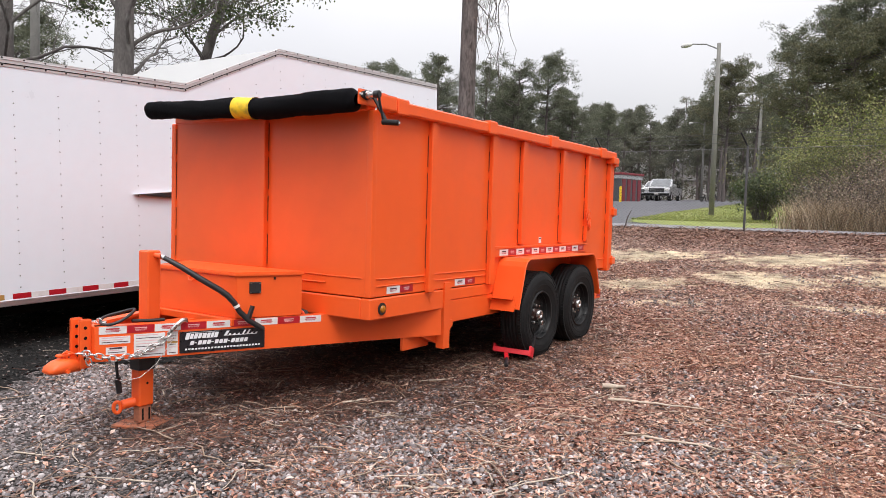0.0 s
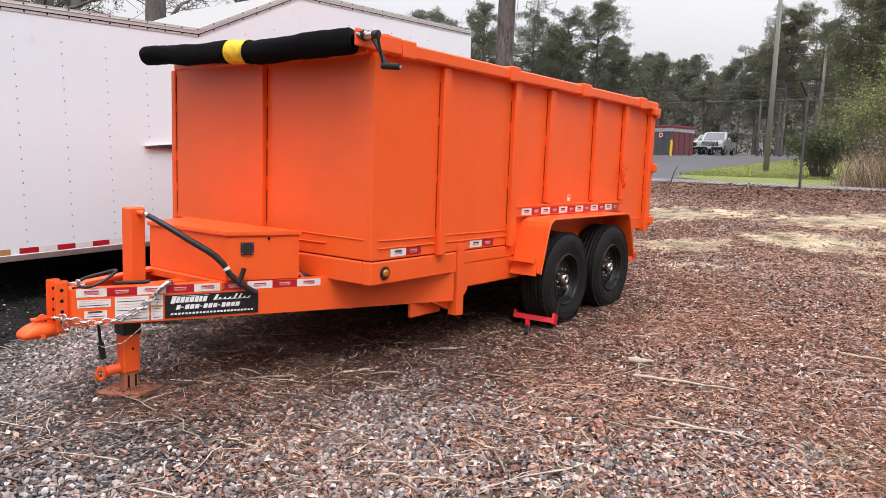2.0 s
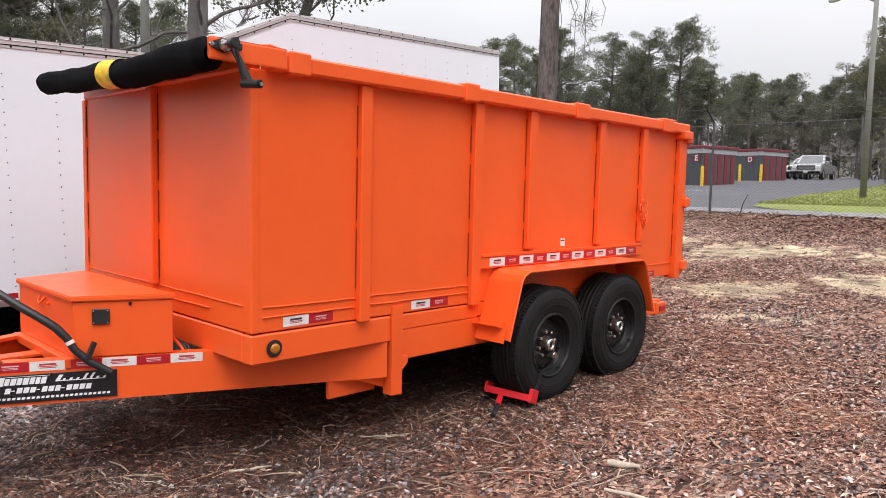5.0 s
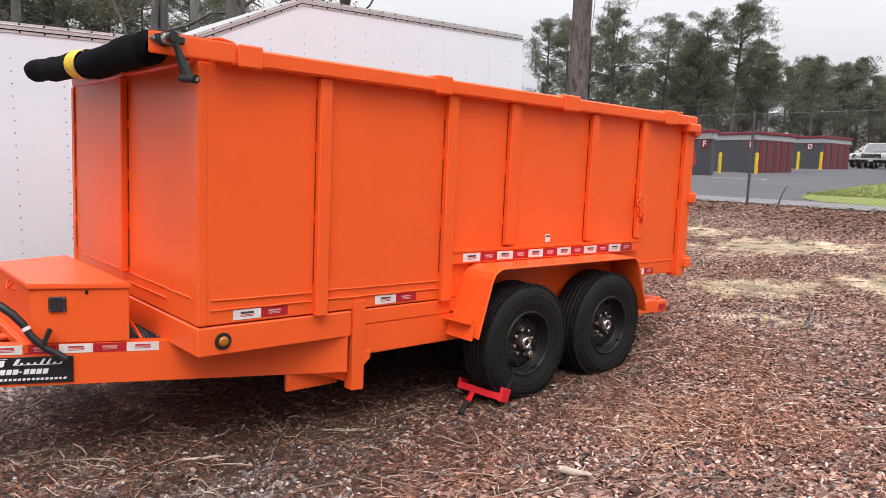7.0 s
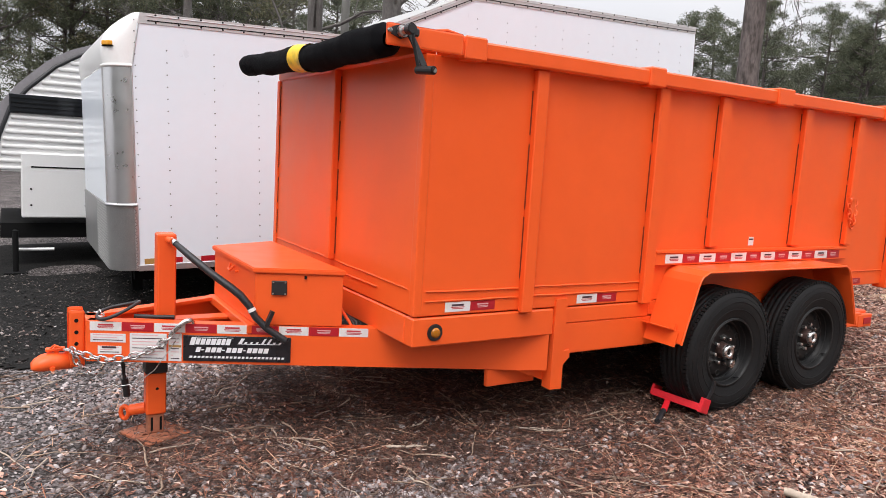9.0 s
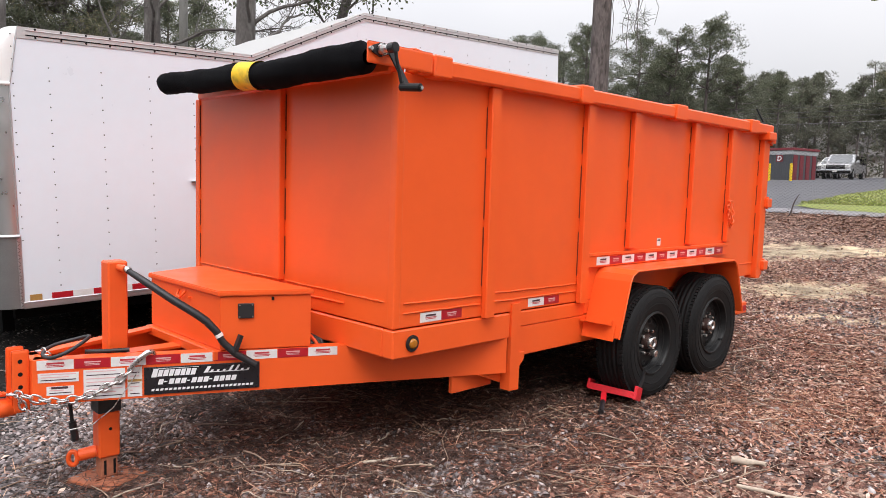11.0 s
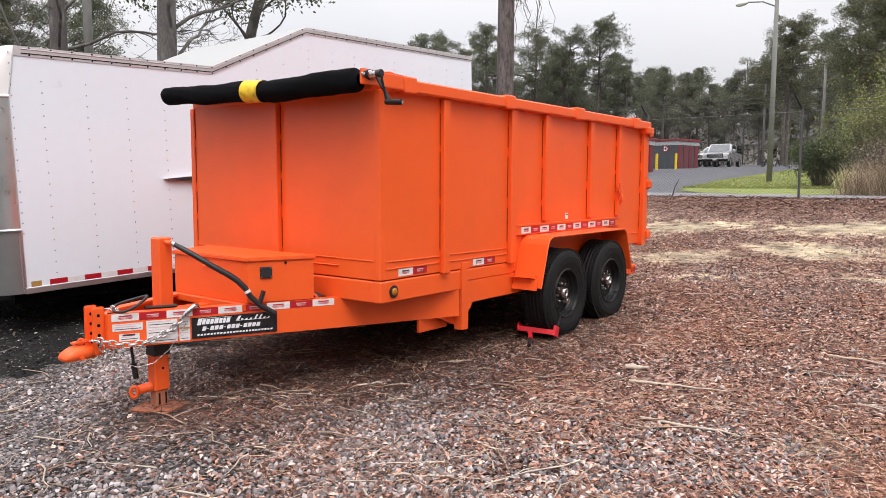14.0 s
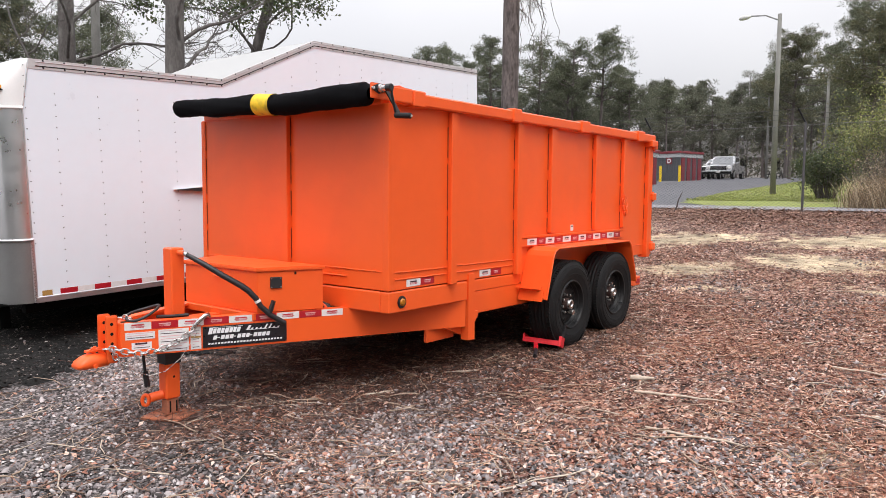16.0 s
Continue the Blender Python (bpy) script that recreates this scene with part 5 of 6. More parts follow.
for k in range(-9, 5):
    x = 0.02 + 3.13 * k
    y = fence_y(x)
    z = on_ground(x, y)
    post = part("post", rod((x, y, z - 0.1), (x, y, z + FH + 0.02), 0.024, 12), POSTM, fence)
    part("arm", rod((x, y, z + FH), (x - 0.13, y - 0.06, z + FH + 0.28), 0.017, 8), RIM, post, "dark angled wire arm")
part("top_wire", rod((-28, fence_y(-28), on_ground(0, fence_y(-28)) + FH - 0.01), (14, fence_y(14), on_ground(0, fence_y(14)) + FH - 0.01), 0.004, 6), GALV, fence)
for k in range(3):
    f = (k + 1) / 3
    pts = []
    for x in np.arange(-28.19, 13, 0.565):
        sag = -0.02 * abs(math.sin((x + 0.02) / 3.13 * math.pi))
        pts.append((x - 0.13 * f, fence_y(x) - 0.06 * f, on_ground(x, fence_y(x)) + FH + 0.27 * f + sag))
    tube_part("barbed_wire", pts, 0.0035, CHAINW, fence, 5)
pieces = []
P, STEP = 0.09, 0.056
for i in range(int(21 / P)):
    x = -14 + i * P
    zs = np.arange(0, FH, STEP)
    zig = np.where(np.arange(len(zs)) % 2 == 0, 0.0, 1.0)
    xs = x + (zig if i % 2 == 0 else zig) * P
    ys = fence_y(xs) + np.where(zig > 0, 0.003, -0.003)
    pieces.append(tube(np.stack([xs, ys, ground_z(xs, ys) + 0.02 + zs], -1), 0.0038, 3))
    xs2 = x + P * 0.0 - zig * P
    ys2 = fence_y(xs2) + np.where(zig > 0, -0.003, 0.003)
    pieces.append(tube(np.stack([xs2, ys2, ground_z(xs2, ys2) + 0.02 + zs], -1), 0.0038, 3))
V, F = gather(pieces)
tagged(np_mesh("wire_mesh", V, F, CHAINW, fence), kind="stuff")
# a dead branch leaning in the fence
stick = thing("leaning_branch", "dead branch leaning against the fence", "branch")
sx, sy = -2.35, 11.45
tube_part("stem", [(sx - 0.08, sy, on_ground(sx, sy) - 0.05), (sx, sy + 0.03, 1.12), (sx + 0.03, sy + 0.05, 1.28), (sx + 0.10, sy + 0.08, 1.44)], [0.016, 0.014, 0.012, 0.006], TWIG, stick, 6)

# ---- storage units ----
DEPTH, FRONT = Vector((0.24, 0.971, 0)), Vector((0.971, -0.24, 0))


def letter(ch, m, size, parent):
    cu = bpy.data.curves.new("letter", "FONT")
    cu.body, cu.size, cu.extrude, cu.align_x, cu.offset = ch, size, 0.006, "CENTER", 0.012
    tmp = bpy.data.objects.new("letter", cu)
    me = bpy.data.meshes.new_from_object(tmp)
    bpy.data.objects.remove(tmp)
    me.materials.clear()
    me.materials.append(SIGNW)
    ob = new("unit_letter", me)
    ob.parent = parent
    ob.matrix_world = m
    return ob


def storage(corner_xy, width, length, doors, height, ch, inset=0.42):
    cx, cy = corner_xy
    z = on_ground(cx, cy) - 0.05
    M = Matrix(((FRONT.x, DEPTH.x, 0, cx), (FRONT.y, DEPTH.y, 0, cy), (0, 0, 1, z), (0, 0, 0, 1)))
    u = thing("storage_unit_block", "charcoal storage unit block with maroon doors and fascia", "storage building", M, "storage blocks")
    part("wall", box(-width, 0, 0, length, 0, height - 0.42), UNITGREY, u)
    part("fascia", box(-width - 0.05, 0.05, -0.05, length + 0.05, height - 0.419, height - 0.16), UNITLIGHT, u)
    part("roof", box(-width - 0.09, 0.12, -0.10, length + 0.1, height - 0.159, height, 0.02), MAROON, u)
    n = int(width / 0.2)
    for k in range(n):
        x = -width + (k + 0.5) * width / n
        part("siding_rib", box(x - 0.03, x + 0.03, -0.022, 0, 0, height - 0.43), UNITGREY, u)
    step = length / max(1, doors)
    for k in range(doors):
        y = step * (k + 0.5)
        d = part("roll_door", box(0.001, 0.03, y - step * 0.29, y + step * 0.29, 0.02, height - 0.45), MAROON, u)
        for j in range(8):
            part("door_slat", box(0.031, 0.042, y - step * 0.29, y + step * 0.29, 0.08 + j * (height - 0.6) / 8, 0.02 + (j + 0.8) * (height - 0.6) / 8 + 0.05), MAROON, d)
    part("letter_plaque", box(-inset - 0.24, -inset + 0.24, -0.034, -0.023, height - 0.88, height - 0.44), MAROON, u)
    letter(ch, M @ Matrix.Translation((-inset, -0.042, height - 0.80)) @ Matrix.Rotation(math.pi / 2, 4, "X"), 0.42, u)
    return u


storage((-14.32, 35.7), 3.2, 2.75, 5, 2.22, "E")
storage((-14.80, 45.2), 3.6, 2.6, 4, 2.1, "D", 0.85)
storage((-13.95, 30.3), 4.4, 0.2, 0, 2.2, "F")


def bollard(x, y):
    z = on_ground(x, y)
    b = thing("bollard", "yellow steel bollard beside the storage units", "bollard", Matrix.Translation((x, y, z)), "yellow bollards")
    part("pipe", rod((0, 0, -0.05), (0, 0, 1.08), 0.085, 16, bevel=0.03), BOLLARD, b, smooth=False)
    return b


for x, y in ((-14.14, 43.37), (-15.27, 42.94), (-15.5, 34.1), (-13.95, 34.9)):
    bollard(x, y)


# ---- vehicles ----
def vehicle(name, label, m, paint, kind):
    """Nose towards -y, origin on the ground under the middle."""
    v = thing(name, label, "car", m)
    L, W = (5.9, 2.0) if kind == "pickup" else (4.9, 1.95)
    h = 1.92 if kind == "pickup" else 1.85
    y0 = -L / 2
    low = [(y0, 0.45), (y0 + 0.05, 0.95), (y0 + 0.25, 1.10), (y0 + 1.45, 1.20), (L / 2 - 0.05, 1.22), (L / 2, 0.55), (y0 + 0.3, 0.42)]
    bm = prism(low, -W / 2, W / 2)
    bmesh.ops.bevel(bm, geom=list(bm.edges), offset=0.06, segments=2, affect="EDGES")
    part("body", bm, paint, v)
    back = 0.9 if kind == "pickup" else L / 2 - 0.15
    cabp = [(y0 + 1.40, 1.19), (y0 + 2.15, h - 0.06), (y0 + 2.5, h), (back - 0.35, h), (back, 1.21)]
    bm = prism(cabp, -W / 2 + 0.16, W / 2 - 0.16)
    for vv in bm.verts:
        if vv.co.z < 1.3:
            vv.co.x *= 1.12
    bmesh.ops.bevel(bm, geom=list(bm.edges), offset=0.05, segments=2, affect="EDGES")
    part("cab", bm, paint, v)
    ws = bmesh.new()
    a = [ws.verts.new(p) for p in ((-0.80, y0 + 1.50, 1.235), (0.80, y0 + 1.50, 1.235), (0.70, y0 + 2.10, h - 0.11), (-0.70, y0 + 2.10, h - 0.11))]
    ws.faces.new(a)
    bmesh.ops.translate(ws, vec=(0, -0.035, 0.03), verts=ws.verts)
    bmesh.ops.solidify(ws, geom=ws.faces[:], thickness=0.02)
    part("windscreen", ws, SCREEN, v)
    for s in (-1, 1):
        part("side_window", prism([(y0 + 1.85, 1.27), (y0 + 2.35, h - 0.14), (back - 0.45, h - 0.14), (back - 0.25, 1.27)], s * (W / 2 - 0.115), s * (W / 2 - 0.09)), GLASS, v)
        part("mirror", box(s * (W / 2 - 0.02), s * (W / 2 + 0.2), y0 + 1.75, y0 + 1.87, 1.2, 1.42, 0.03), paint, v)
        part("headlight", box(s * (W / 2 - 0.42), s * (W / 2 - 0.06), y0 - 0.012, y0 + 0.06, 0.82, 1.02, 0.02), CARWHITE, v)
        part("fog_lamp", box(s * (W / 2 - 0.36), s * (W / 2 - 0.2), y0 - 0.012, y0 + 0.02, 0.52, 0.60, 0.01), GLASS, v)
        for y in (y0 + 1.0, L / 2 - 1.1):
            g = lathe([(-0.12, 0.22), (-0.13, 0.34), (-0.10, 0.395), (0.10, 0.395), (0.13, 0.34), (0.12, 0.24)], steps=28)
            bmesh.ops.translate(g, vec=(s * (W / 2 - 0.10), y, 0.395), verts=g.verts)
            t = part("tyre", g, RUBBER, v, smooth=True)
            part("rim", rod((s * (W / 2 - 0.20), y, 0.395), (s * (W / 2 + 0.015), y, 0.395), 0.23, 20), ALU, t)
    part("grille", box(-0.62, 0.62, y0 - 0.02, y0 + 0.05, 0.72, 1.04, 0.02), DARK, v)
    for k in range(3):
        part("grille_bar", box(-0.55, 0.55, y0 - 0.026, y0 - 0.019, 0.785 + k * 0.085, 0.805 + k * 0.085), ALU, v)
    part("bumper", box(-W / 2 + 0.02, W / 2 - 0.02, y0 - 0.08, y0 + 0.10, 0.42, 0.60, 0.03), DARK, v)
    part("bumper_trim", box(-W / 2 + 0.02, W / 2 - 0.02, y0 - 0.07, y0 + 0.09, 0.602, 0.70, 0.02), ALU, v)
    part("number_plate", box(-0.16, 0.16, y0 - 0.088, y0 - 0.079, 0.50, 0.64), CARWHITE, v)
    if kind == "pickup":
        part("bed_opening", box(-W / 2 + 0.12, W / 2 - 0.12, 1.0, L / 2 - 0.12, 1.10, 1.235), DARK, v)
    return v


vehicle("pickup_truck", "silver pickup truck parked on the asphalt", pose(-15.6, 57.8, on_ground(0, 57), 0, 0, 6), SILVER, "pickup")
vehicle("suv", "pale suv parked behind the pickup", pose(-18.35, 64.5, on_ground(0, 64), 0, 0, -2), CARWHITE, "suv")
vehicle("pickup_truck", "dark red pickup beside the storage units", pose(-16.1, 27.2, on_ground(0, 27) - 0.02, 0, 0, 255), CARRED, "pickup")
rack = thing("dolly_rack", "row of small black trailer dollies on asphalt", "dolly", Matrix.Translation((-11.6, 55.4, on_ground(0, 55))))
for k in range(3):
    x = k * 0.42
    part("leg", rod((x - 0.15, 0, 0), (x, 0, 0.62), 0.04, 8), BLACK, rack)
    part("leg", rod((x + 0.15, 0, 0), (x, 0, 0.62), 0.04, 8), BLACK, rack)
part("bar", rod((-0.4, 0, 0.35), (1.0, 0, 0.5), 0.03, 8), BLACK, rack)


# ---- light poles ----
def light_pole(x, y, height, reach, name_label, r=0.10):
    z = on_ground(x, y)
    p = thing("street_lamp", name_label, "street lamp", Matrix.Translation((x, y, z)), "wooden light poles")
    part("pole", rod((0, 0, -0.2), (0.0, 0, height), r, 16, r2=r * 0.66), POLE, p, smooth=True)
    d = Vector((-0.95, -0.3, 0)).normalized() * reach
    arc = [(0, 0, height - 0.22), tuple(d * 0.35 + Vector((0, 0, height - 0.02))), tuple(d * 0.75 + Vector((0, 0, height - 0.0)))]
    tube_part("arm", arc, 0.024, GALV, p, 8)
    tube_part("lamp_head", [tuple(d * f + Vector((0, 0, height + dz))) for f, dz in ((0.72, -0.01), (0.80, -0.03), (0.92, -0.05), (1.0, -0.07), (1.03, -0.06))], [0.035, 0.075, 0.09, 0.06, 0.015], LAMPHEAD, p, 12)
    return p


light_pole(-3.44, 23.55, 6.25, 1.28, "weathered wooden pole with a street lamp on an arm")
light_pole(-5.02, 40.6, 6.4, 1.25, "more distant wooden pole with a street lamp")
light_pole(-12.1, 56.4, 6.4, 1.2, "far wooden pole with a street lamp")
up = thing("utility_pole", "slim grey utility pole behind the trees", "pole", Matrix.Translation((-22.94, 9.29, on_ground(0, 9.3))))
part("pole", rod((0, 0, -0.2), (0, 0, 13), 0.17, 14, r2=0.13), POLE, up, smooth=True)

# ---- houses far behind the trees ----
for x, y, w, rz, tall in ((-35.2, 98.0, 9.0, -58, 7.0), (-29.6, 99.0, 8.0, -82, 6.7), (-24.2, 101.0, 9.0, 12, 5.4), (-14.6, 98.0, 8.0, -62, 6.0)):
    hs = thing("house", "white house with a grey gable roof behind trees", "house", pose(x, y, on_ground(x, y), 0, 0, rz), "houses behind the trees")
    e = tall - 2.6
    part("wall", prism([(-3.4, 0), (3.4, 0), (3.4, e), (0, tall), (-3.4, e)], -w / 2, w / 2), HOUSEW, hs)
    part("roof", prism([(-3.8, e - 0.25), (0, tall + 0.06), (0, tall + 0.26), (-3.8, e - 0.05)], -w / 2 - 0.3, w / 2 + 0.3), ROOFG, hs)
    part("roof", prism([(3.8, e - 0.25), (0.001, tall + 0.06), (0.001, tall + 0.26), (3.8, e - 0.05)], -w / 2 - 0.3, w / 2 + 0.3), ROOFG, hs)
    for k in (-1, 1):
        for z in (1.0, e - 1.3):
            part("window", box(w / 2 - 0.01, w / 2 + 0.03, k * 1.7 - 0.45, k * 1.7 + 0.45, z, z + 1.2), GLASS, hs)
            part("window", box(k * 2 - 0.45, k * 2 + 0.45, -3.43, -3.39, z, z + 1.2), GLASS, hs)


# ---- trees ----
def blades(centres, count, spread, size, seed, flat=0.7, aspect=0.35):
    """Small leaf-shaped quads strewn round each centre."""
    r = np.random.RandomState(seed)
    n = len(centres) * count
    c = np.repeat(np.asarray(centres), count, 0)
    off = r.normal(size=(n, 3)) * np.array([1, 1, flat])
    off *= (np.repeat(np.broadcast_to(np.asarray(spread), (len(centres),)), count) / 1.8)[:, None]
    d = r.normal(size=(n, 3)) + off / (np.linalg.norm(off, axis=1)[:, None] + 1e-6) * 0.8
    d /= np.linalg.norm(d, axis=1)[:, None]
    s = np.cross(d, r.normal(size=(n, 3)))
    s /= np.linalg.norm(s, axis=1)[:, None] + 1e-9
    L = size * r.uniform(0.6, 1.3, (n, 1))
    p = c + off
    V = np.stack([p, p + d * L * 0.5 + s * L * aspect, p + d * L, p + d * L * 0.5 - s * L * aspect], 1).reshape(-1, 3)
    F = np.arange(n * 4).reshape(n, 4)
    return V, F


def tufts_of_needles(centres, count, radius, length, width, seed, flat=0.75):
    """Needles that stand out all round from each tuft's middle, as slim triangles."""
    r = np.random.RandomState(seed)
    n = len(centres) * count
    c = np.repeat(np.asarray(centres), count, 0)
    rad = np.repeat(np.asarray(radius), count)[:, None]
    d = r.normal(size=(n, 3))
    d[:, 2] = d[:, 2] * flat + 0.25
    d /= np.linalg.norm(d, axis=1)[:, None]
    p = c + d * rad * r.uniform(0.05, 1.0, (n, 1)) ** 0.6 * np.array([1, 1, flat])
    d = d + r.normal(0, 0.45, (n, 3))
    d /= np.linalg.norm(d, axis=1)[:, None]
    s = np.cross(d, r.normal(size=(n, 3)))
    s /= np.linalg.norm(s, axis=1)[:, None] + 1e-9
    L = length * r.uniform(0.6, 1.25, (n, 1))
    V = np.stack([p - s * width, p + s * width, p + d * L], 1).reshape(-1, 3)
    return V, np.arange(n * 3).reshape(n, 3)


def pine(seed, height, first, spread, limbs, per_limb, needles, needle, puff, label="tall green pine with a bare lower trunk", mat=None):
    """Long-stemmed pine: bare trunk below, crooked limbs that end in rounded needle tufts above."""
    r = random.Random(seed)
    t = thing("pine_tree", label, "tree", group="background pines")
    pts = [(0.16 * math.sin(3 * f + seed), 0.14 * math.sin(4 * f + 2 * seed), f * height - 0.2 * (f == 0)) for f in [i / 9 for i in range(10)]]
    tube_part("trunk", pts, [0.19 * (height / 14) * (1 - 0.8 * i / 9) + 0.02 for i in range(10)], PBARK, t, 8)
    cs, sp, wood = [], [], []
    for k in range(limbs):
        f = first + (0.985 - first) * ((k + r.random()) / limbs) ** 0.9
        g = (f - first) / (1 - first)
        i = min(8, int(f * 9))
        base = Vector(pts[i]).lerp(Vector(pts[i + 1]), f * 9 - i)
        a = r.uniform(0, 2 * math.pi)
        ln = spread * (0.35 + 0.75 * math.sin(math.pi * min(1, 0.22 + 0.72 * g))) * r.choice((0.3, 0.5, 0.7, 0.85, 1.0, 1.0, 1.25)) * (1 - 0.5 * g ** 3)
        tip = base + Vector((math.cos(a) * ln, math.sin(a) * ln, r.uniform(0.10, 0.75) * ln))
        mid = base.lerp(tip, 0.5) + Vector((r.uniform(-0.12, 0.12) * ln, r.uniform(-0.12, 0.12) * ln, -0.10 * ln))
        wood.append(tube([tuple(base), tuple(mid), tuple(tip)], [0.055, 0.04, 0.012], 4))
        for j in range(per_limb):
            u = r.random() ** 0.7
            q = mid.lerp(tip, -0.1 + 1.15 * u)
            w = 0.13 * ln + 0.12
            cs.append((q.x + r.gauss(0, w), q.y + r.gauss(0, w), q.z + abs(r.gauss(0, 0.14)) + 0.05))
            sp.append(puff * r.uniform(0.55, 1.25))
    V, F = gather(wood)
    np_mesh("branchwork", V, F, PBARK, t)
    V, F = tufts_of_needles(cs, needles, sp, needle, needle * 0.12, seed, 0.85)
    np_mesh("crown", V, F, mat or NEEDLE, t)
    return t


def place(x, y, height, h0, rz):
    s = height / h0
    return Matrix.Translation((x, y, on_ground(x, y))) @ Matrix.Rotation(rz, 4, "Z") @ Matrix.Diagonal((s, s, s, 1))


PINES = [pine(i + 1, 14, f, sp * 1.12, n + 14, 9, 50, 0.21, 0.44) for i, (f, sp, n) in enumerate(((0.52, 2.5, 22), (0.38, 2.8, 26), (0.60, 2.2, 19), (0.34, 2.6, 28)))]
SPOTS = [(-34.0, 41.5, 10.6), (-36.7, 47.0, 11.6), (-32.0, 44.2, 9.6), (-27.6, 41.0, 10.6), (-29.3, 43.4, 9.0), (-26.7, 46.2, 10.4), (-27.4, 50.5, 9.6),
         (-24.9, 47.8, 9.2), (-23.8, 46.5, 10.2), (-21.9, 47.5, 11.0), (-22.6, 52.2, 9.2), (-21.0, 50.7, 8.0), (-30.5, 56.0, 10.0), (-19.6, 55.0, 7.6)]
SPOTS2 = [(-13.6, 68.5, 11.2), (-11.0, 72.0, 12.0), (-12.9, 66.0, 10.0), (-3.48, 41.5, 9.6), (-2.0, 43.0, 11.2), (-0.2, 44.0, 12.4), (1.9, 43.0, 12.6), (4.2, 45.0, 13.0)]
SPOTS3 = [(-39.7, 13.0, 10.8), (-34.5, 9.8, 10.2), (-39.7, 9.0, 10.6), (-46.9, -0.4, 10.3), (-34.9, 0.6, 9.2), (-36.7, 2.6, 10.4), (-32.6, 4.3, 9.8),
          (-38.2, 6.0, 10.8), (-36.9, 14.8, 9.8), (-41.0, 18.0, 11.0), (-31.8, -2.4, 9.6), (-37.0, -5.0, 10.0), (-33.4, 7.2, 8.0), (-41.0, 4.0, 11.0)]
rnd = random.Random(21)


def plant(models, spots, used):
    for x, y, h in spots:
        k = rnd.randrange(len(models))
        m = place(x, y, h, 14.0, rnd.uniform(0, 6.28))
        if k not in used:
            used[k] = m
            models[k].matrix_world = m
        else:
            models[k].matrix_world = Matrix.Identity(4)
            copy_thing(models[k], m).matrix_world = m
            models[k].matrix_world = used[k]


plant(PINES, SPOTS + SPOTS2 + SPOTS3, {})
# broad old pines that overhang the brush
BROAD = [pine(i + 31, 14, f, sp * 1.15, 52, 11, 52, 0.23, 0.46, "broad dense pine with layered olive crown", OLIVE) for i, (f, sp) in enumerate(((0.44, 3.4), (0.36, 3.0)))]
plant(BROAD, [(-10.32, 56.5, 10.8), (-2.1, 35.6, 7.9), (-0.2, 36.4, 8.6), (1.6, 37.5, 9.0), (3.6, 38.5, 9.6), (6.0, 40.0, 10.5), (-35.0, 9.0, 12.0), (-37.0, 5.0, 12.5), (-35.5, 1.0, 12.0), (-33.5, -3.0, 11.5), (-37.0, -7.0, 12.0)], {})
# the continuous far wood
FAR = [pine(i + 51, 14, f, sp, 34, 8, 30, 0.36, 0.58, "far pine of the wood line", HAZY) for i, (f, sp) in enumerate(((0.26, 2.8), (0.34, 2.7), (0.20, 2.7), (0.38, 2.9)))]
spots = []
for k in range(84):
    d = rnd.uniform(80, 112)
    a = radians(-34 + 44 * k / 83 + rnd.uniform(-0.8, 0.8))
    spots.append((3 + d * math.sin(a), -3 + d * math.cos(a), rnd.uniform(8.6, 12.6) * d / 95))
plant(FAR, spots, {})
# undergrowth and hedge line that closes the distance
r = np.random.RandomState(5)
cs, sp = [], []
for k in range(2600):
    d, a = r.uniform(92, 126), radians(r.uniform(-62, 14))
    x, y = 3 + d * math.sin(a), -3 + d * math.cos(a)
    cs.append((x, y, on_ground(x, y) + abs(r.normal()) * 2.5 + 0.3))
V0, F0 = blades(cs, 22, 1.2, 0.5, 6, 0.7, 0.2)
cs = []
for k in range(1500):
    d, a = r.uniform(40, 58), radians(r.uniform(-112, -62))
    x, y = 3 + d * math.sin(a), -3 + d * math.cos(a)
    cs.append((x, y, on_ground(x, y) + abs(r.normal()) * 2.4 + 0.3))
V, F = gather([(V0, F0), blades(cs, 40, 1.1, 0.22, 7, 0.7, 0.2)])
tagged(np_mesh("distant_woods", V, F, HAZY), "olive undergrowth, distant and as an unseen light screen", "woods", kind="stuff")
# unseen woods, added on the side away from the trailer to block low light
cs = []
for k in range(2600):
    d, a = r.uniform(26, 36), radians(r.uniform(25, 192))
    x, y = 3 + d * math.sin(a), -3 + d * math.cos(a)
    cs.append((x, y, on_ground(x, y) + r.uniform(0, 10) * r.uniform(0.5, 1)))
V, F = blades(cs, 22, 1.5, 0.7, 9, 0.8, 0.25)
tagged(np_mesh("distant_woods", V, F, HAZY), "olive undergrowth, distant and as an unseen light screen", "woods", kind="stuff")


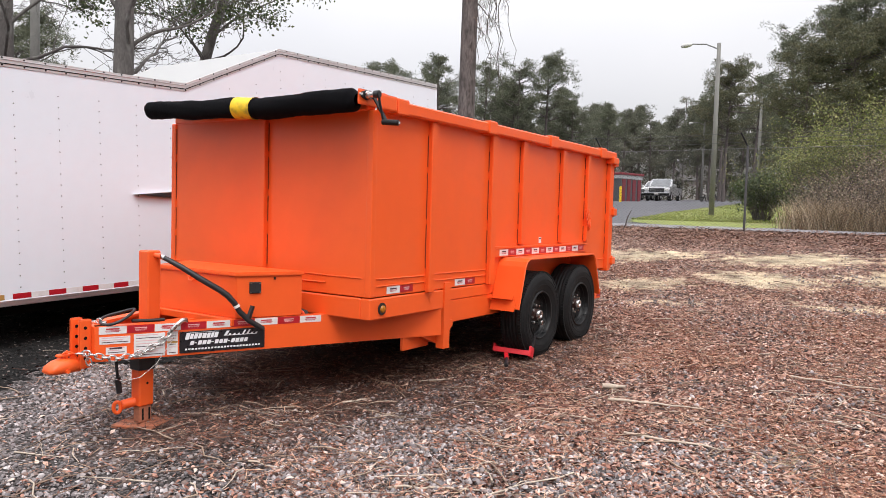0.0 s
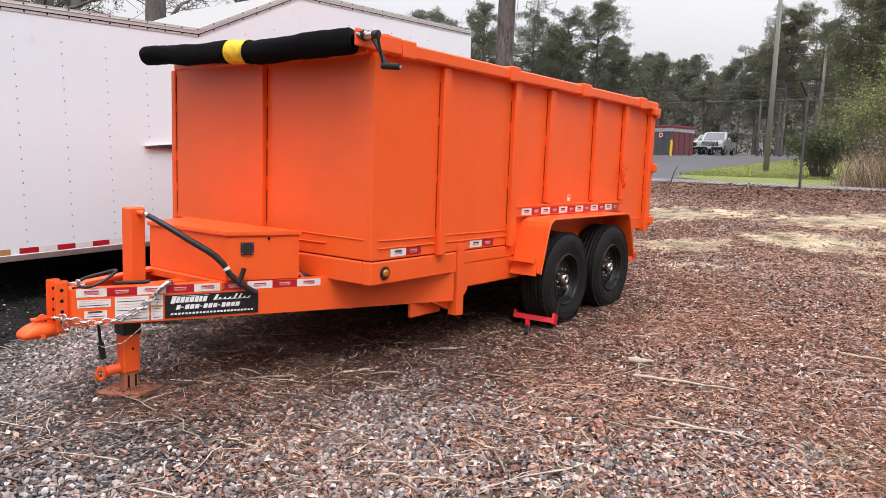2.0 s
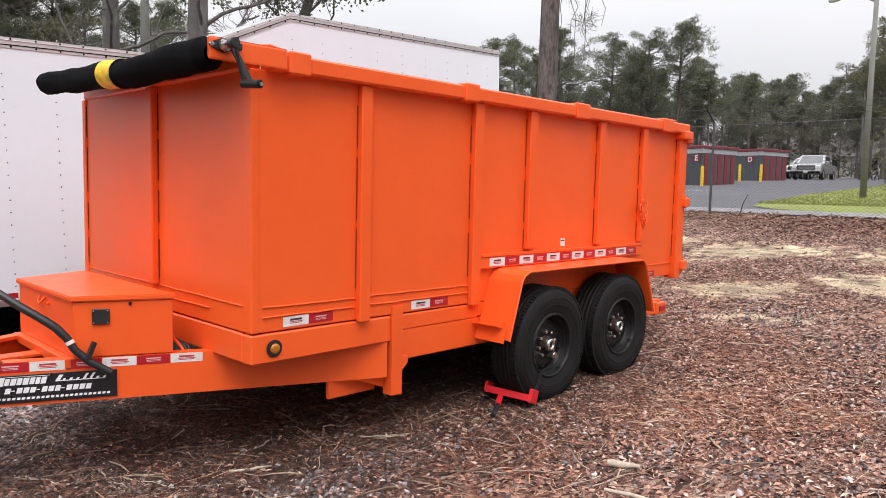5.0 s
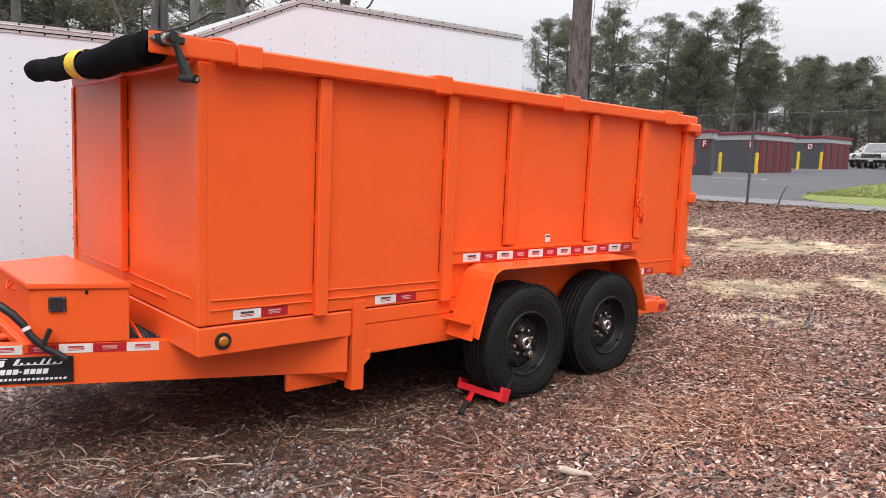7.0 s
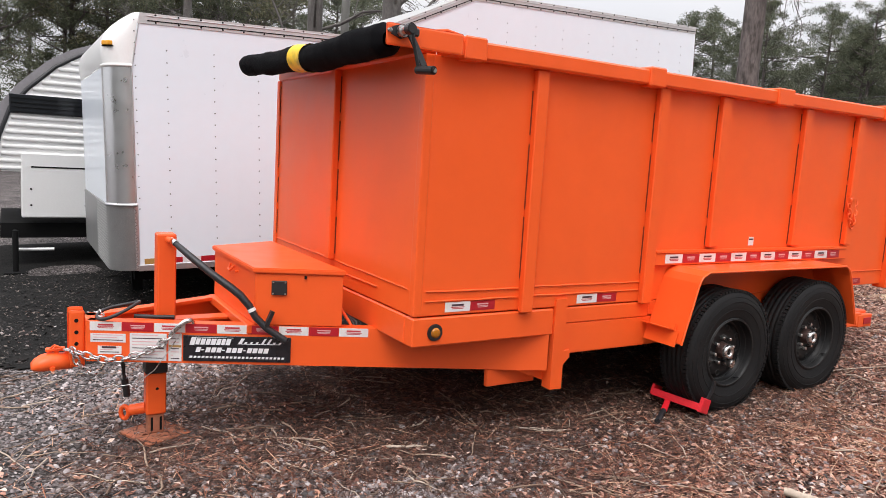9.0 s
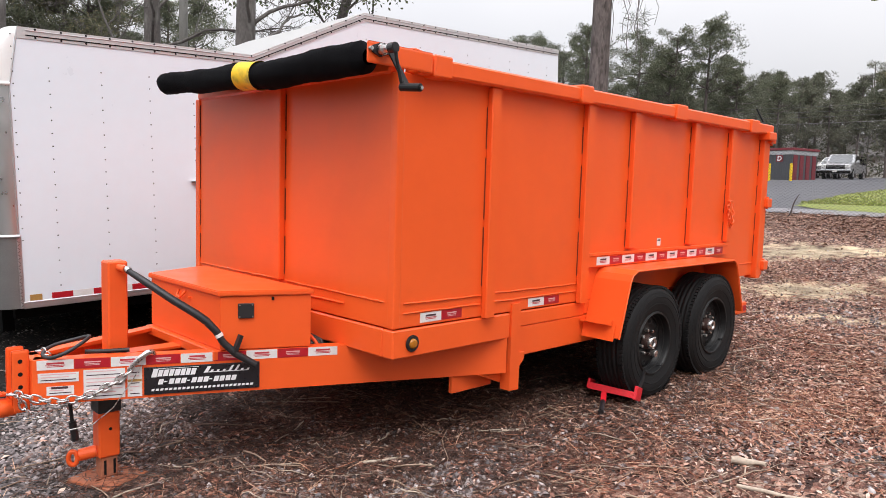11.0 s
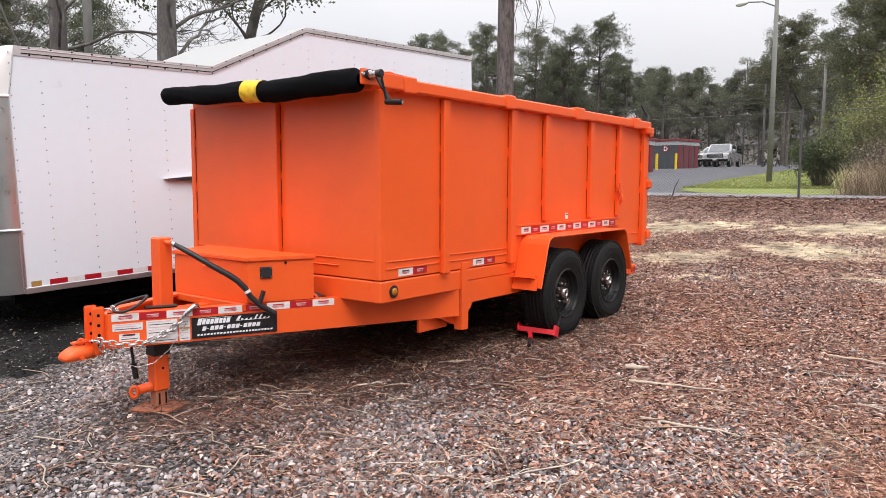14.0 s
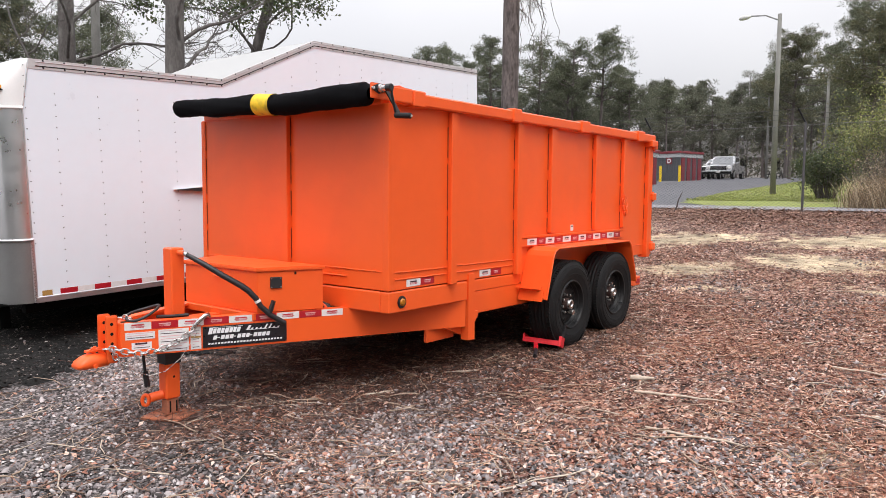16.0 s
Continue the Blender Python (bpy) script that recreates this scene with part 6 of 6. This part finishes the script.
def branching(base, direction, length, radius, depth, r, out, tips, droop=0.0, kids=(2, 4), curl=0.35, least=0.0035):
    n = 9 if radius > 0.022 else 5
    p, d = Vector(base), Vector(direction).normalized()
    pts, rad = [tuple(p)], [radius]
    for i in range(n):
        d = (d + Vector((r.uniform(-1, 1), r.uniform(-1, 1), r.uniform(-0.6, 0.9) - droop)) * curl * 0.5).normalized()
        p = p + d * (length / n)
        pts.append(tuple(p))
        rad.append(radius * (1 - 0.62 * (i + 1) / n))
    out.append(tube(pts, rad, 9 if radius > 0.08 else (5 if radius > 0.015 else 3)))
    if depth == 0:
        tips.append(pts[-1])
        return
    for _ in range(r.randint(*kids)):
        f = r.uniform(0.3, 1.0)
        i = min(n - 1, int(f * n))
        q = Vector(pts[i]).lerp(Vector(pts[i + 1]), f * n - i)
        nd = (d + Vector((r.uniform(-1, 1), r.uniform(-1, 1), r.uniform(-0.5, 0.7))) * 0.95).normalized()
        branching(q, nd, length * r.uniform(0.45, 0.7), max(least, radius * (1 - 0.62 * f) * r.uniform(0.4, 0.62)), depth - 1, r, out, tips, droop, kids, curl, least)


def hardwood(x, y, height, radius, limbs, seed, label, lean=(0, 0), leaves=0, depth=5):
    r = random.Random(seed)
    t = thing("tree", label, "tree", Matrix.Translation((x, y, on_ground(x, y))))
    pts = [(lean[0] * f * f + 0.08 * math.sin(5 * f + seed), lean[1] * f * f, f * height - 0.15 * (f == 0)) for f in [i / 11 for i in range(12)]]
    tube_part("trunk", pts, [radius * (1.25 if i == 0 else 1 - 0.45 * i / 11) for i in range(12)], BARK, t, 16)
    out, tips = [], []
    for f, az, ln, up in limbs:
        q = Vector(pts[int(f * 11)])
        branching(q, (math.cos(az), math.sin(az), up), ln, radius * 0.19, depth if not leaves else 4, r, out, tips, kids=(2, 4) if not leaves else (3, 4), curl=0.85, droop=0.12, least=0.009)
    V, F = gather(out)
    np_mesh("branchwork", V, F, BARK, t)
    if leaves:
        V, F = blades(tips, leaves, 0.34, 0.12, seed, 0.8, 0.3)
        np_mesh("crown", V, F, LEAFG, t)
    return t


hardwood(-12.09, 5.85, 9.5, 0.27, [(0.5, 0.59, 3.4, 1.2), (0.42, 2.6, 3.2, 0.9), (0.46, -0.5, 3.4, 0.7), (0.55, 3.6, 3.4, 0.5), (0.62, 0.9, 3.2, 0.8), (0.68, -1.4, 3.0, 0.4), (0.8, 2.0, 3.0, 0.7), (0.9, 4.4, 2.8, 0.6)], 3, "grey bare hardwood with crooked limbs")
hardwood(-20.54, 7.22, 11.0, 0.32, [(0.46, 0.75, 4.4, 0.75), (0.44, 3.3, 4.0, 0.45), (0.52, -0.9, 4.4, 0.6), (0.62, 1.6, 4.2, 0.7), (0.7, 4.2, 4.0, 0.4), (0.82, -0.3, 3.6, 0.8)], 8, "tall bare hardwood with spreading limbs")
hardwood(-16.9, 10.9, 9.0, 0.22, [(0.50, -0.2, 3.0, 0.35), (0.56, 0.5, 3.2, 0.25), (0.62, -0.9, 3.0, 0.3), (0.70, 0.1, 3.0, 0.5), (0.78, 2.8, 2.6, 0.5), (0.85, -0.6, 2.8, 0.5)], 13, "leaning broadleaf evergreen with sparse leaves", (2.2, 1.0), 16)
hardwood(-25.0, 4.0, 10.0, 0.2, [(0.4, 0.2, 3.5, 0.6), (0.5, 2.2, 3.2, 0.6), (0.6, 4.4, 3.2, 0.5), (0.75, 1.2, 3.0, 0.7)], 17, "slender bare tree among the pines")

# slim bare crowns that stand above the far wood
for x, y, h, seed in ((-36.9, 94.0, 13.0, 71), (-24.1, 94.0, 13.4, 73), (-26.0, 97.0, 12.6, 74)):
    hardwood(x, y, h, 0.085, [(f, 2.4 * k + seed, 2.6 - 1.6 * f, 1.6) for k, f in enumerate((0.46, 0.55, 0.62, 0.7, 0.77, 0.84, 0.92))], seed, "slim bare tree above the far wood", depth=4)

# near pine behind the trailers, with hanging bare vines
np_tree = thing("pine_tree", "straight pine with rough bark and hanging dead twigs", "tree", Matrix.Translation((-4.80, 8.71, on_ground(-5, 8.7))))
tube_part("trunk", [(0.05 * math.sin(f * 2), 0, f * 12 - 0.2 * (f == 0)) for f in [i / 11 for i in range(12)]], [0.185 - 0.006 * i + (0.04 if i == 0 else 0) for i in range(12)], PBARK, np_tree, 18)
r = random.Random(31)
out, tips = [], []
for z, az, ln in ((4.9, 0.5, 1.0), (5.3, 0.3, 1.3), (5.9, 0.6, 1.5), (5.6, 3.6, 0.9), (6.4, 0.1, 1.8), (6.8, 0.8, 1.9), (4.5, 0.6, 0.7)):
    branching((0, 0, z), (math.cos(az), math.sin(az), 0.1), ln * 0.5, 0.02, 3, r, out, tips, droop=0.9, kids=(2, 4), curl=0.5)
V, F = gather(out)
np_mesh("dead_twig_tangle", V, F, TWIG, np_tree)
ctips = tips[::3]
V, F = blades(ctips, 5, 0.08, 0.12, 31, 1.0, 0.025)
tagged(np_mesh("dry_needle_spray", V, F, BRUSHY, np_tree), kind="stuff")
# vines that hang beside the trunk, with a few needle tufts
for k in range(7):
    q = 0.22 + 0.07 * k
    x0, y0, z0 = 0.79 * q, 0.62 * q, r.uniform(5.2, 6.2)
    n, ln = 9, r.uniform(1.4, 2.8)
    pts = [(x0 + 0.06 * math.sin(2.2 * i + k) + 0.03 * i * (k % 3), y0 + 0.05 * math.sin(1.7 * i + 2 * k), z0 - ln * i / (n - 1)) for i in range(n)]
    tube_part("hanging_vine", pts, [0.011 - 0.0009 * i for i in range(n)], TWIG, np_tree, 5)
cs = [(0.47, 0.37, 3.7), (0.53, 0.42, 3.78), (0.40, 0.34, 4.5), (0.3, 0.2, 4.9)]
V, F = blades(cs, 90, 0.10, 0.20, 33, 0.8, 0.018)
np_mesh("crown", V, F, NEEDLE, np_tree)


# ---- shrubs, brush and dry grass beyond the fence ----
def bush(x, y, w, h, seed, mat, label, stems=26, leaves=9, size=0.10, twig=TWIG):
    r = random.Random(seed)
    t = thing("shrub", label, "shrub", Matrix.Translation((x, y, on_ground(x, y) + 0.03)))
    out, tips = [], []
    for k in range(stems):
        a, q = r.uniform(0, 6.28), r.random() ** 0.5
        branching((q * w * 0.25 * math.cos(a), q * w * 0.25 * math.sin(a), 0), (math.cos(a) * w * 0.32, math.sin(a) * w * 0.32, h * 0.62), h * r.uniform(0.5, 0.78), 0.016, 2, r, out, tips, curl=0.5, kids=(3, 4))
    V, F = gather(out)
    np_mesh("stem_tangle", V, F, twig, t)
    if leaves:
        V, F = blades(tips, leaves, 0.20, size, seed, 0.9, 0.3)
        np_mesh("foliage", V, F, mat, t)
    return t


bush(-1.0, 19.4, 0.95, 1.2, 1, LEAFG, "dark green rounded shrub behind the fence", 44, 24, 0.07)
bush(-0.1, 21.8, 2.0, 2.0, 9, LEAFG, "dark green rounded shrub behind the fence", 24, 18, 0.09)
bush(0.75, 17.2, 2.0, 2.4, 2, SHRUB, "yellow-green shrub with fine twigs", 36, 26, 0.055)
bush(2.0, 17.8, 2.6, 2.8, 3, SHRUB, "yellow-green shrub with fine twigs", 36, 26, 0.055)
bush(3.8, 17.8, 3.0, 3.0, 6, SHRUB, "yellow-green shrub with fine twigs", 32, 26, 0.06)
bush(2.8, 15.8, 2.4, 1.8, 4, BRUSHY, "tangled brown brush of bare stems", 60, 12, 0.045)
bush(1.5, 15.0, 1.6, 1.1, 5, BRUSHY, "tangled brown brush of bare stems", 60, 12, 0.04)
bush(2.6, 14.4, 2.0, 1.2, 7, BRUSHY, "tangled brown brush of bare stems", 60, 12, 0.04)
bush(4.1, 14.6, 2.2, 1.4, 8, BRUSHY, "tangled brown brush of bare stems", 60, 12, 0.04)


def tufts(name, n, region, h, w, mat, seed, lean, label):
    """Blades of grass as thin bent strips."""
    r = np.random.RandomState(seed)
    x, y = region(r, n)
    z = ground_z(x, y) + 0.03
    H = h * r.uniform(0.45, 1.15, n)
    a = r.uniform(0, 2 * np.pi, n)
    b = r.uniform(0, 2 * np.pi, n)
    dx, dy = np.cos(a) * lean * H, np.sin(a) * lean * H
    wx, wy = np.cos(b) * w, np.sin(b) * w
    P = np.stack([np.stack([x - wx, y - wy, z], -1), np.stack([x + wx, y + wy, z], -1),
                  np.stack([x + dx * 0.4 + wx * 0.8, y + dy * 0.4 + wy * 0.8, z + H * 0.6], -1), np.stack([x + dx * 0.4 - wx * 0.8, y + dy * 0.4 - wy * 0.8, z + H * 0.6], -1),
                  np.stack([x + dx, y + dy, z + H], -1), np.stack([x + dx + wx * 0.2, y + dy + wy * 0.2, z + H], -1)], 1)
    base = (np.arange(n) * 6)[:, None]
    F = np.concatenate([base + np.array([0, 1, 2, 3]), base + np.array([3, 2, 5, 4])])
    return tagged(np_mesh(name, P.reshape(-1, 3), F, mat), label, "grass", kind="stuff")


tufts("dry_grass", 10000, lambda r, n: (r.uniform(0.55, 7, n) + 0.2 * r.normal(size=n), 13.5 + np.abs(r.normal(0, 0.9, n))), 0.66, 0.005, DRYGRASS, 3, 0.5, "tall straw-coloured dry grass behind the fence")


def island_pts(r, n):
    x, y = r.uniform(-8, 4, n * 4), 17 + 28 * r.uniform(0, 1, n * 4) ** 1.6
    k = np.where(in_island(x, y))[0][:n]
    k = np.resize(k, n)
    return x[k], y[k]


tufts("lawn_grass", 20000, island_pts, 0.05, 0.010, GRASS, 4, 0.6, "short green grass of the island")


# ---- stones, leaves, straw and sticks on the lot ----
RING = np.arange(4) * np.pi / 2
ROCK_V = np.concatenate([np.stack([np.cos(RING), np.sin(RING), RING * 0 - 0.5], -1), np.stack([0.56 * np.cos(RING + 0.6), 0.56 * np.sin(RING + 0.6), RING * 0 + 0.62], -1)])
ROCK_F = np.array([f for i in range(4) for f in ((i, (i + 1) % 4, 4 + i), ((i + 1) % 4, 4 + (i + 1) % 4, 4 + i))] + [(4, 5, 6), (4, 6, 7)])


def rotations(r, n, tilt=3.14):
    a, b, c = r.uniform(0, 2 * np.pi, n), r.uniform(-tilt, tilt, n), r.uniform(-tilt, tilt, n)
    ca, sa, cb, sb, cc, sc = np.cos(a), np.sin(a), np.cos(b), np.sin(b), np.cos(c), np.sin(c)
    o, i = np.zeros(n), np.ones(n)
    Rz = np.stack([ca, -sa, o, sa, ca, o, o, o, i], -1).reshape(n, 3, 3)
    Rx = np.stack([i, o, o, o, cb, -sb, o, sb, cb], -1).reshape(n, 3, 3)
    Ry = np.stack([cc, o, sc, o, i, o, -sc, o, cc], -1).reshape(n, 3, 3)
    return Rz @ Rx @ Ry


def near_points(r, n, density):
    """Random places on the lot, kept by a density over the plan."""
    xs, ys = [], []
    got = 0
    while got < n:
        x, y = r.uniform(-6.5, 6.5, n * 2), r.uniform(-4.8, 11.55, n * 2)
        fade = np.clip((6.5 - x) / 2.2, 0, 1) * np.clip((y + 4.8) / 1.6, 0, 1)
        k = r.uniform(size=n * 2) < density(x, y) * fade
        xs.append(x[k]), ys.append(y[k])
        got += int(k.sum())
    return np.concatenate(xs)[:n], np.concatenate(ys)[:n]


def patchy(x, y, s=1.0, ph=0.0):
    return 0.5 + 0.25 * np.sin(1.9 * s * x + 1.3 * np.sin(1.1 * s * y + ph) + ph) + 0.25 * np.sin(1.6 * s * y - 1.1 * np.sin(1.4 * s * x + 2 * ph) + 1 + ph)


def nearness(x, y):
    d = np.hypot(x - 2.6, y + 2.4)
    return np.clip(1.3 - d / 9.0, 0.05, 1)


def off_mulch(x, y):
    return np.where(x < -2.35 + 0.35 * np.sin(2.1 * y) + 0.2 * np.sin(5.3 * y + 1) - 0.22 * np.maximum(0, -1.0 - y) ** 2, 0.03, 1.0)


def gravel_density(x, y):
    g = off_mulch(x, y) * np.clip(1.0 - 0.18 * (x + 0.3) - 0.20 * y, 0.14, 1)
    under = np.where((x > -2.2) & (x < 0.05) & (y > -0.35) & (y < 4.2), 0.12, 1.0)
    return under * g * np.clip(0.1 + 1.3 * patchy(x, y, 1.5, 1.0) ** 2, 0, 1) * nearness(x, y)


def litter_density(x, y):
    g = off_mulch(x, y) * np.clip(0.40 + 0.17 * (x + 0.3) + 0.19 * y, 0.06, 1)
    bare = np.clip(1.05 - 1.25 * sand(x, y), 0.03, 1)
    return g * (0.25 + 0.75 * patchy(x, y, 0.9, 2.0)) * nearness(x, y) ** 0.6 * bare


def stones(n, lo, hi, seed, density):
    r = np.random.RandomState(seed)
    x, y = near_points(r, n, density)
    s = lo + (hi - lo) * r.uniform(size=n) ** 2.2
    base = ROCK_V[None] * r.uniform(0.68, 1.25, (n, 8, 1))
    base = base * (s[:, None, None] * np.stack([r.uniform(0.8, 1.35, n), r.uniform(0.7, 1.0, n), r.uniform(0.55, 1.0, n)], -1)[:, None, :])
    V = np.einsum("nij,nkj->nki", rotations(r, n, 0.8), base)
    V += np.stack([x, y, ground_z(x, y) + s * r.uniform(0.15, 0.75, n)], -1)[:, None]
    F = (ROCK_F[None] + (np.arange(n) * 8)[:, None, None]).reshape(-1, 3)
    return V.reshape(-1, 3), F


V, F = stones(125000, 0.006, 0.021, 11, gravel_density)
tagged(np_mesh("gravel", V, F, STONE), "loose pinkish grey gravel on the lot", "gravel", kind="stuff")


def leaves(n, size, seed, density):
    """Small curled leaves and leaf scraps, each one bent across its middle."""
    r = np.random.RandomState(seed)
    x, y = near_points(r, n, density)
    s = size * r.uniform(0.4, 1.5, n)
    out = np.array([(-0.5, 0, 0), (0.05, 0.30, 0.16), (0.6, 0, 0.06), (0.05, -0.30, 0.16)])
    base = out[None] * s[:, None, None] * np.stack([np.ones(n), r.uniform(0.45, 1.15, n), r.uniform(-1.2, 2.0, n)], -1)[:, None, :]
    V = np.einsum("nij,nkj->nki", rotations(r, n, 0.5), base)
    V += np.stack([x, y, ground_z(x, y) + 0.008 + 0.012 * r.uniform(size=n)], -1)[:, None]
    return V.reshape(-1, 3), np.arange(n * 4).reshape(n, 4)


V, F = leaves(165000, 0.031, 12, litter_density)
V2, F2 = leaves(15000, 0.048, 15, lambda x, y: np.clip((y - 8.8 - 0.4 * np.sin(1.7 * x)) / 2.4, 0, 1) ** 2)
V2[:, 2] += np.repeat(np.random.RandomState(16).uniform(0, 0.10, 15000), 4) * np.clip((V2[:, 1] - 10) / 1.2, 0, 1)
tagged(np_mesh("leaf_litter", V, F, DEADLEAF), "dry reddish brown leaves strewn over gravel", "leaves", kind="stuff")
tagged(np_mesh("leaf_drift", V2, F2, BANKLEAF), "brown leaves drifted along the fence", "leaves", kind="stuff")
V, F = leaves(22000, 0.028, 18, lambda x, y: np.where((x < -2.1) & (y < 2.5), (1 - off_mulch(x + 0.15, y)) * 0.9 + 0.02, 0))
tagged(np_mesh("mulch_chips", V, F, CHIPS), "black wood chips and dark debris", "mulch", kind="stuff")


def straw(n, seed, density):
    r = np.random.RandomState(seed)
    x, y = near_points(r, n, density)
    a = r.uniform(0, 2 * np.pi, n)
    L = r.uniform(0.05, 0.15, n)
    d = np.stack([np.cos(a), np.sin(a), r.uniform(-0.15, 0.25, n)], -1) * L[:, None]
    sd = np.stack([-np.sin(a), np.cos(a), r.uniform(-0.5, 0.5, n)], -1) * r.uniform(0.0010, 0.0022, n)[:, None]
    p = np.stack([x, y, ground_z(x, y) + 0.012 + 0.012 * r.uniform(size=n)], -1)
    V = np.stack([p - sd, p + sd, p + d + sd * 0.6, p + d - sd * 0.6], 1).reshape(-1, 3)
    return V, np.arange(n * 4).reshape(n, 4)


# these needles carry the shade under the bed in their colour
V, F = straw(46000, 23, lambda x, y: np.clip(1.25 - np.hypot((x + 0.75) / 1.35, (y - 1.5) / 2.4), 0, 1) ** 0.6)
tagged(np_mesh("damp_straw", V, F, SHADESTRAW), "pine needles under the trailer, darkened to stand for its shade", "pine needles", kind="stuff")
V, F = straw(72000, 13, lambda x, y: litter_density(x, y) * np.clip(2.2 * patchy(x, y, 2.1, 4.0) ** 2, 0.12, 1))
tagged(np_mesh("pine_straw", V, F, STRAW), "fallen reddish pine needles", "pine needles", kind="stuff")
r = np.random.RandomState(14)
x, y = near_points(r, 1900, lambda x, y: nearness(x, y) * off_mulch(x, y))
pieces = []
for i in range(len(x)):
    a, L, rr = r.uniform(0, 6.28), r.uniform(0.10, 0.45) * (1.8 if i % 40 == 0 else 1), r.uniform(0.0025, 0.0065)
    k = 5
    s = np.linspace(0, 1, k)
    dev = np.cumsum(r.normal(0, 0.05, k)) * L
    px, py = x[i] + np.cos(a) * L * s - np.sin(a) * dev, y[i] + np.sin(a) * L * s + np.cos(a) * dev
    pz = ground_z(px, py) + 0.015 + np.abs(r.normal(0, 0.008, k))
    pieces.append(tube(np.stack([px, py, pz], -1), np.linspace(rr, rr * 0.4, k), 4))
V, F = gather(pieces)
tagged(np_mesh("twig_scatter", V, F, STICK), "thin dead twigs scattered over the gravel", "twigs", kind="stuff")
# a few larger sticks
for k, (x0, y0, a, L, rr) in enumerate(((1.10, 1.42, 0.45, 0.17, 0.022), (1.25, 1.18, 0.2, 0.62, 0.011), (0.9, -0.9, 0.55, 0.45, 0.007), (1.6, 0.55, 0.1, 0.55, 0.010), (-0.66, -0.5, 1.0, 0.35, 0.006), (-0.25, 0.02, 1.1, 0.22, 0.010), (2.2, 2.6, -0.1, 0.7, 0.009))):
    st = thing("fallen_stick", "pale dead stick lying on the litter", "stick", group="larger fallen sticks")
    rk = random.Random(40 + k)
    pts, w = [], []
    for i in range(7):
        f = i / 6
        px, py = x0 + math.cos(a) * L * f + rk.uniform(-0.02, 0.02) * L * 2, y0 + math.sin(a) * L * f + rk.uniform(-0.02, 0.02) * L * 2
        pts.append((px, py, on_ground(px, py) + rr + 0.012))
        w.append(rr * (1 - 0.5 * f) * rk.uniform(0.85, 1.15))
    tube_part("stem", pts, w, STICK, st, 7)
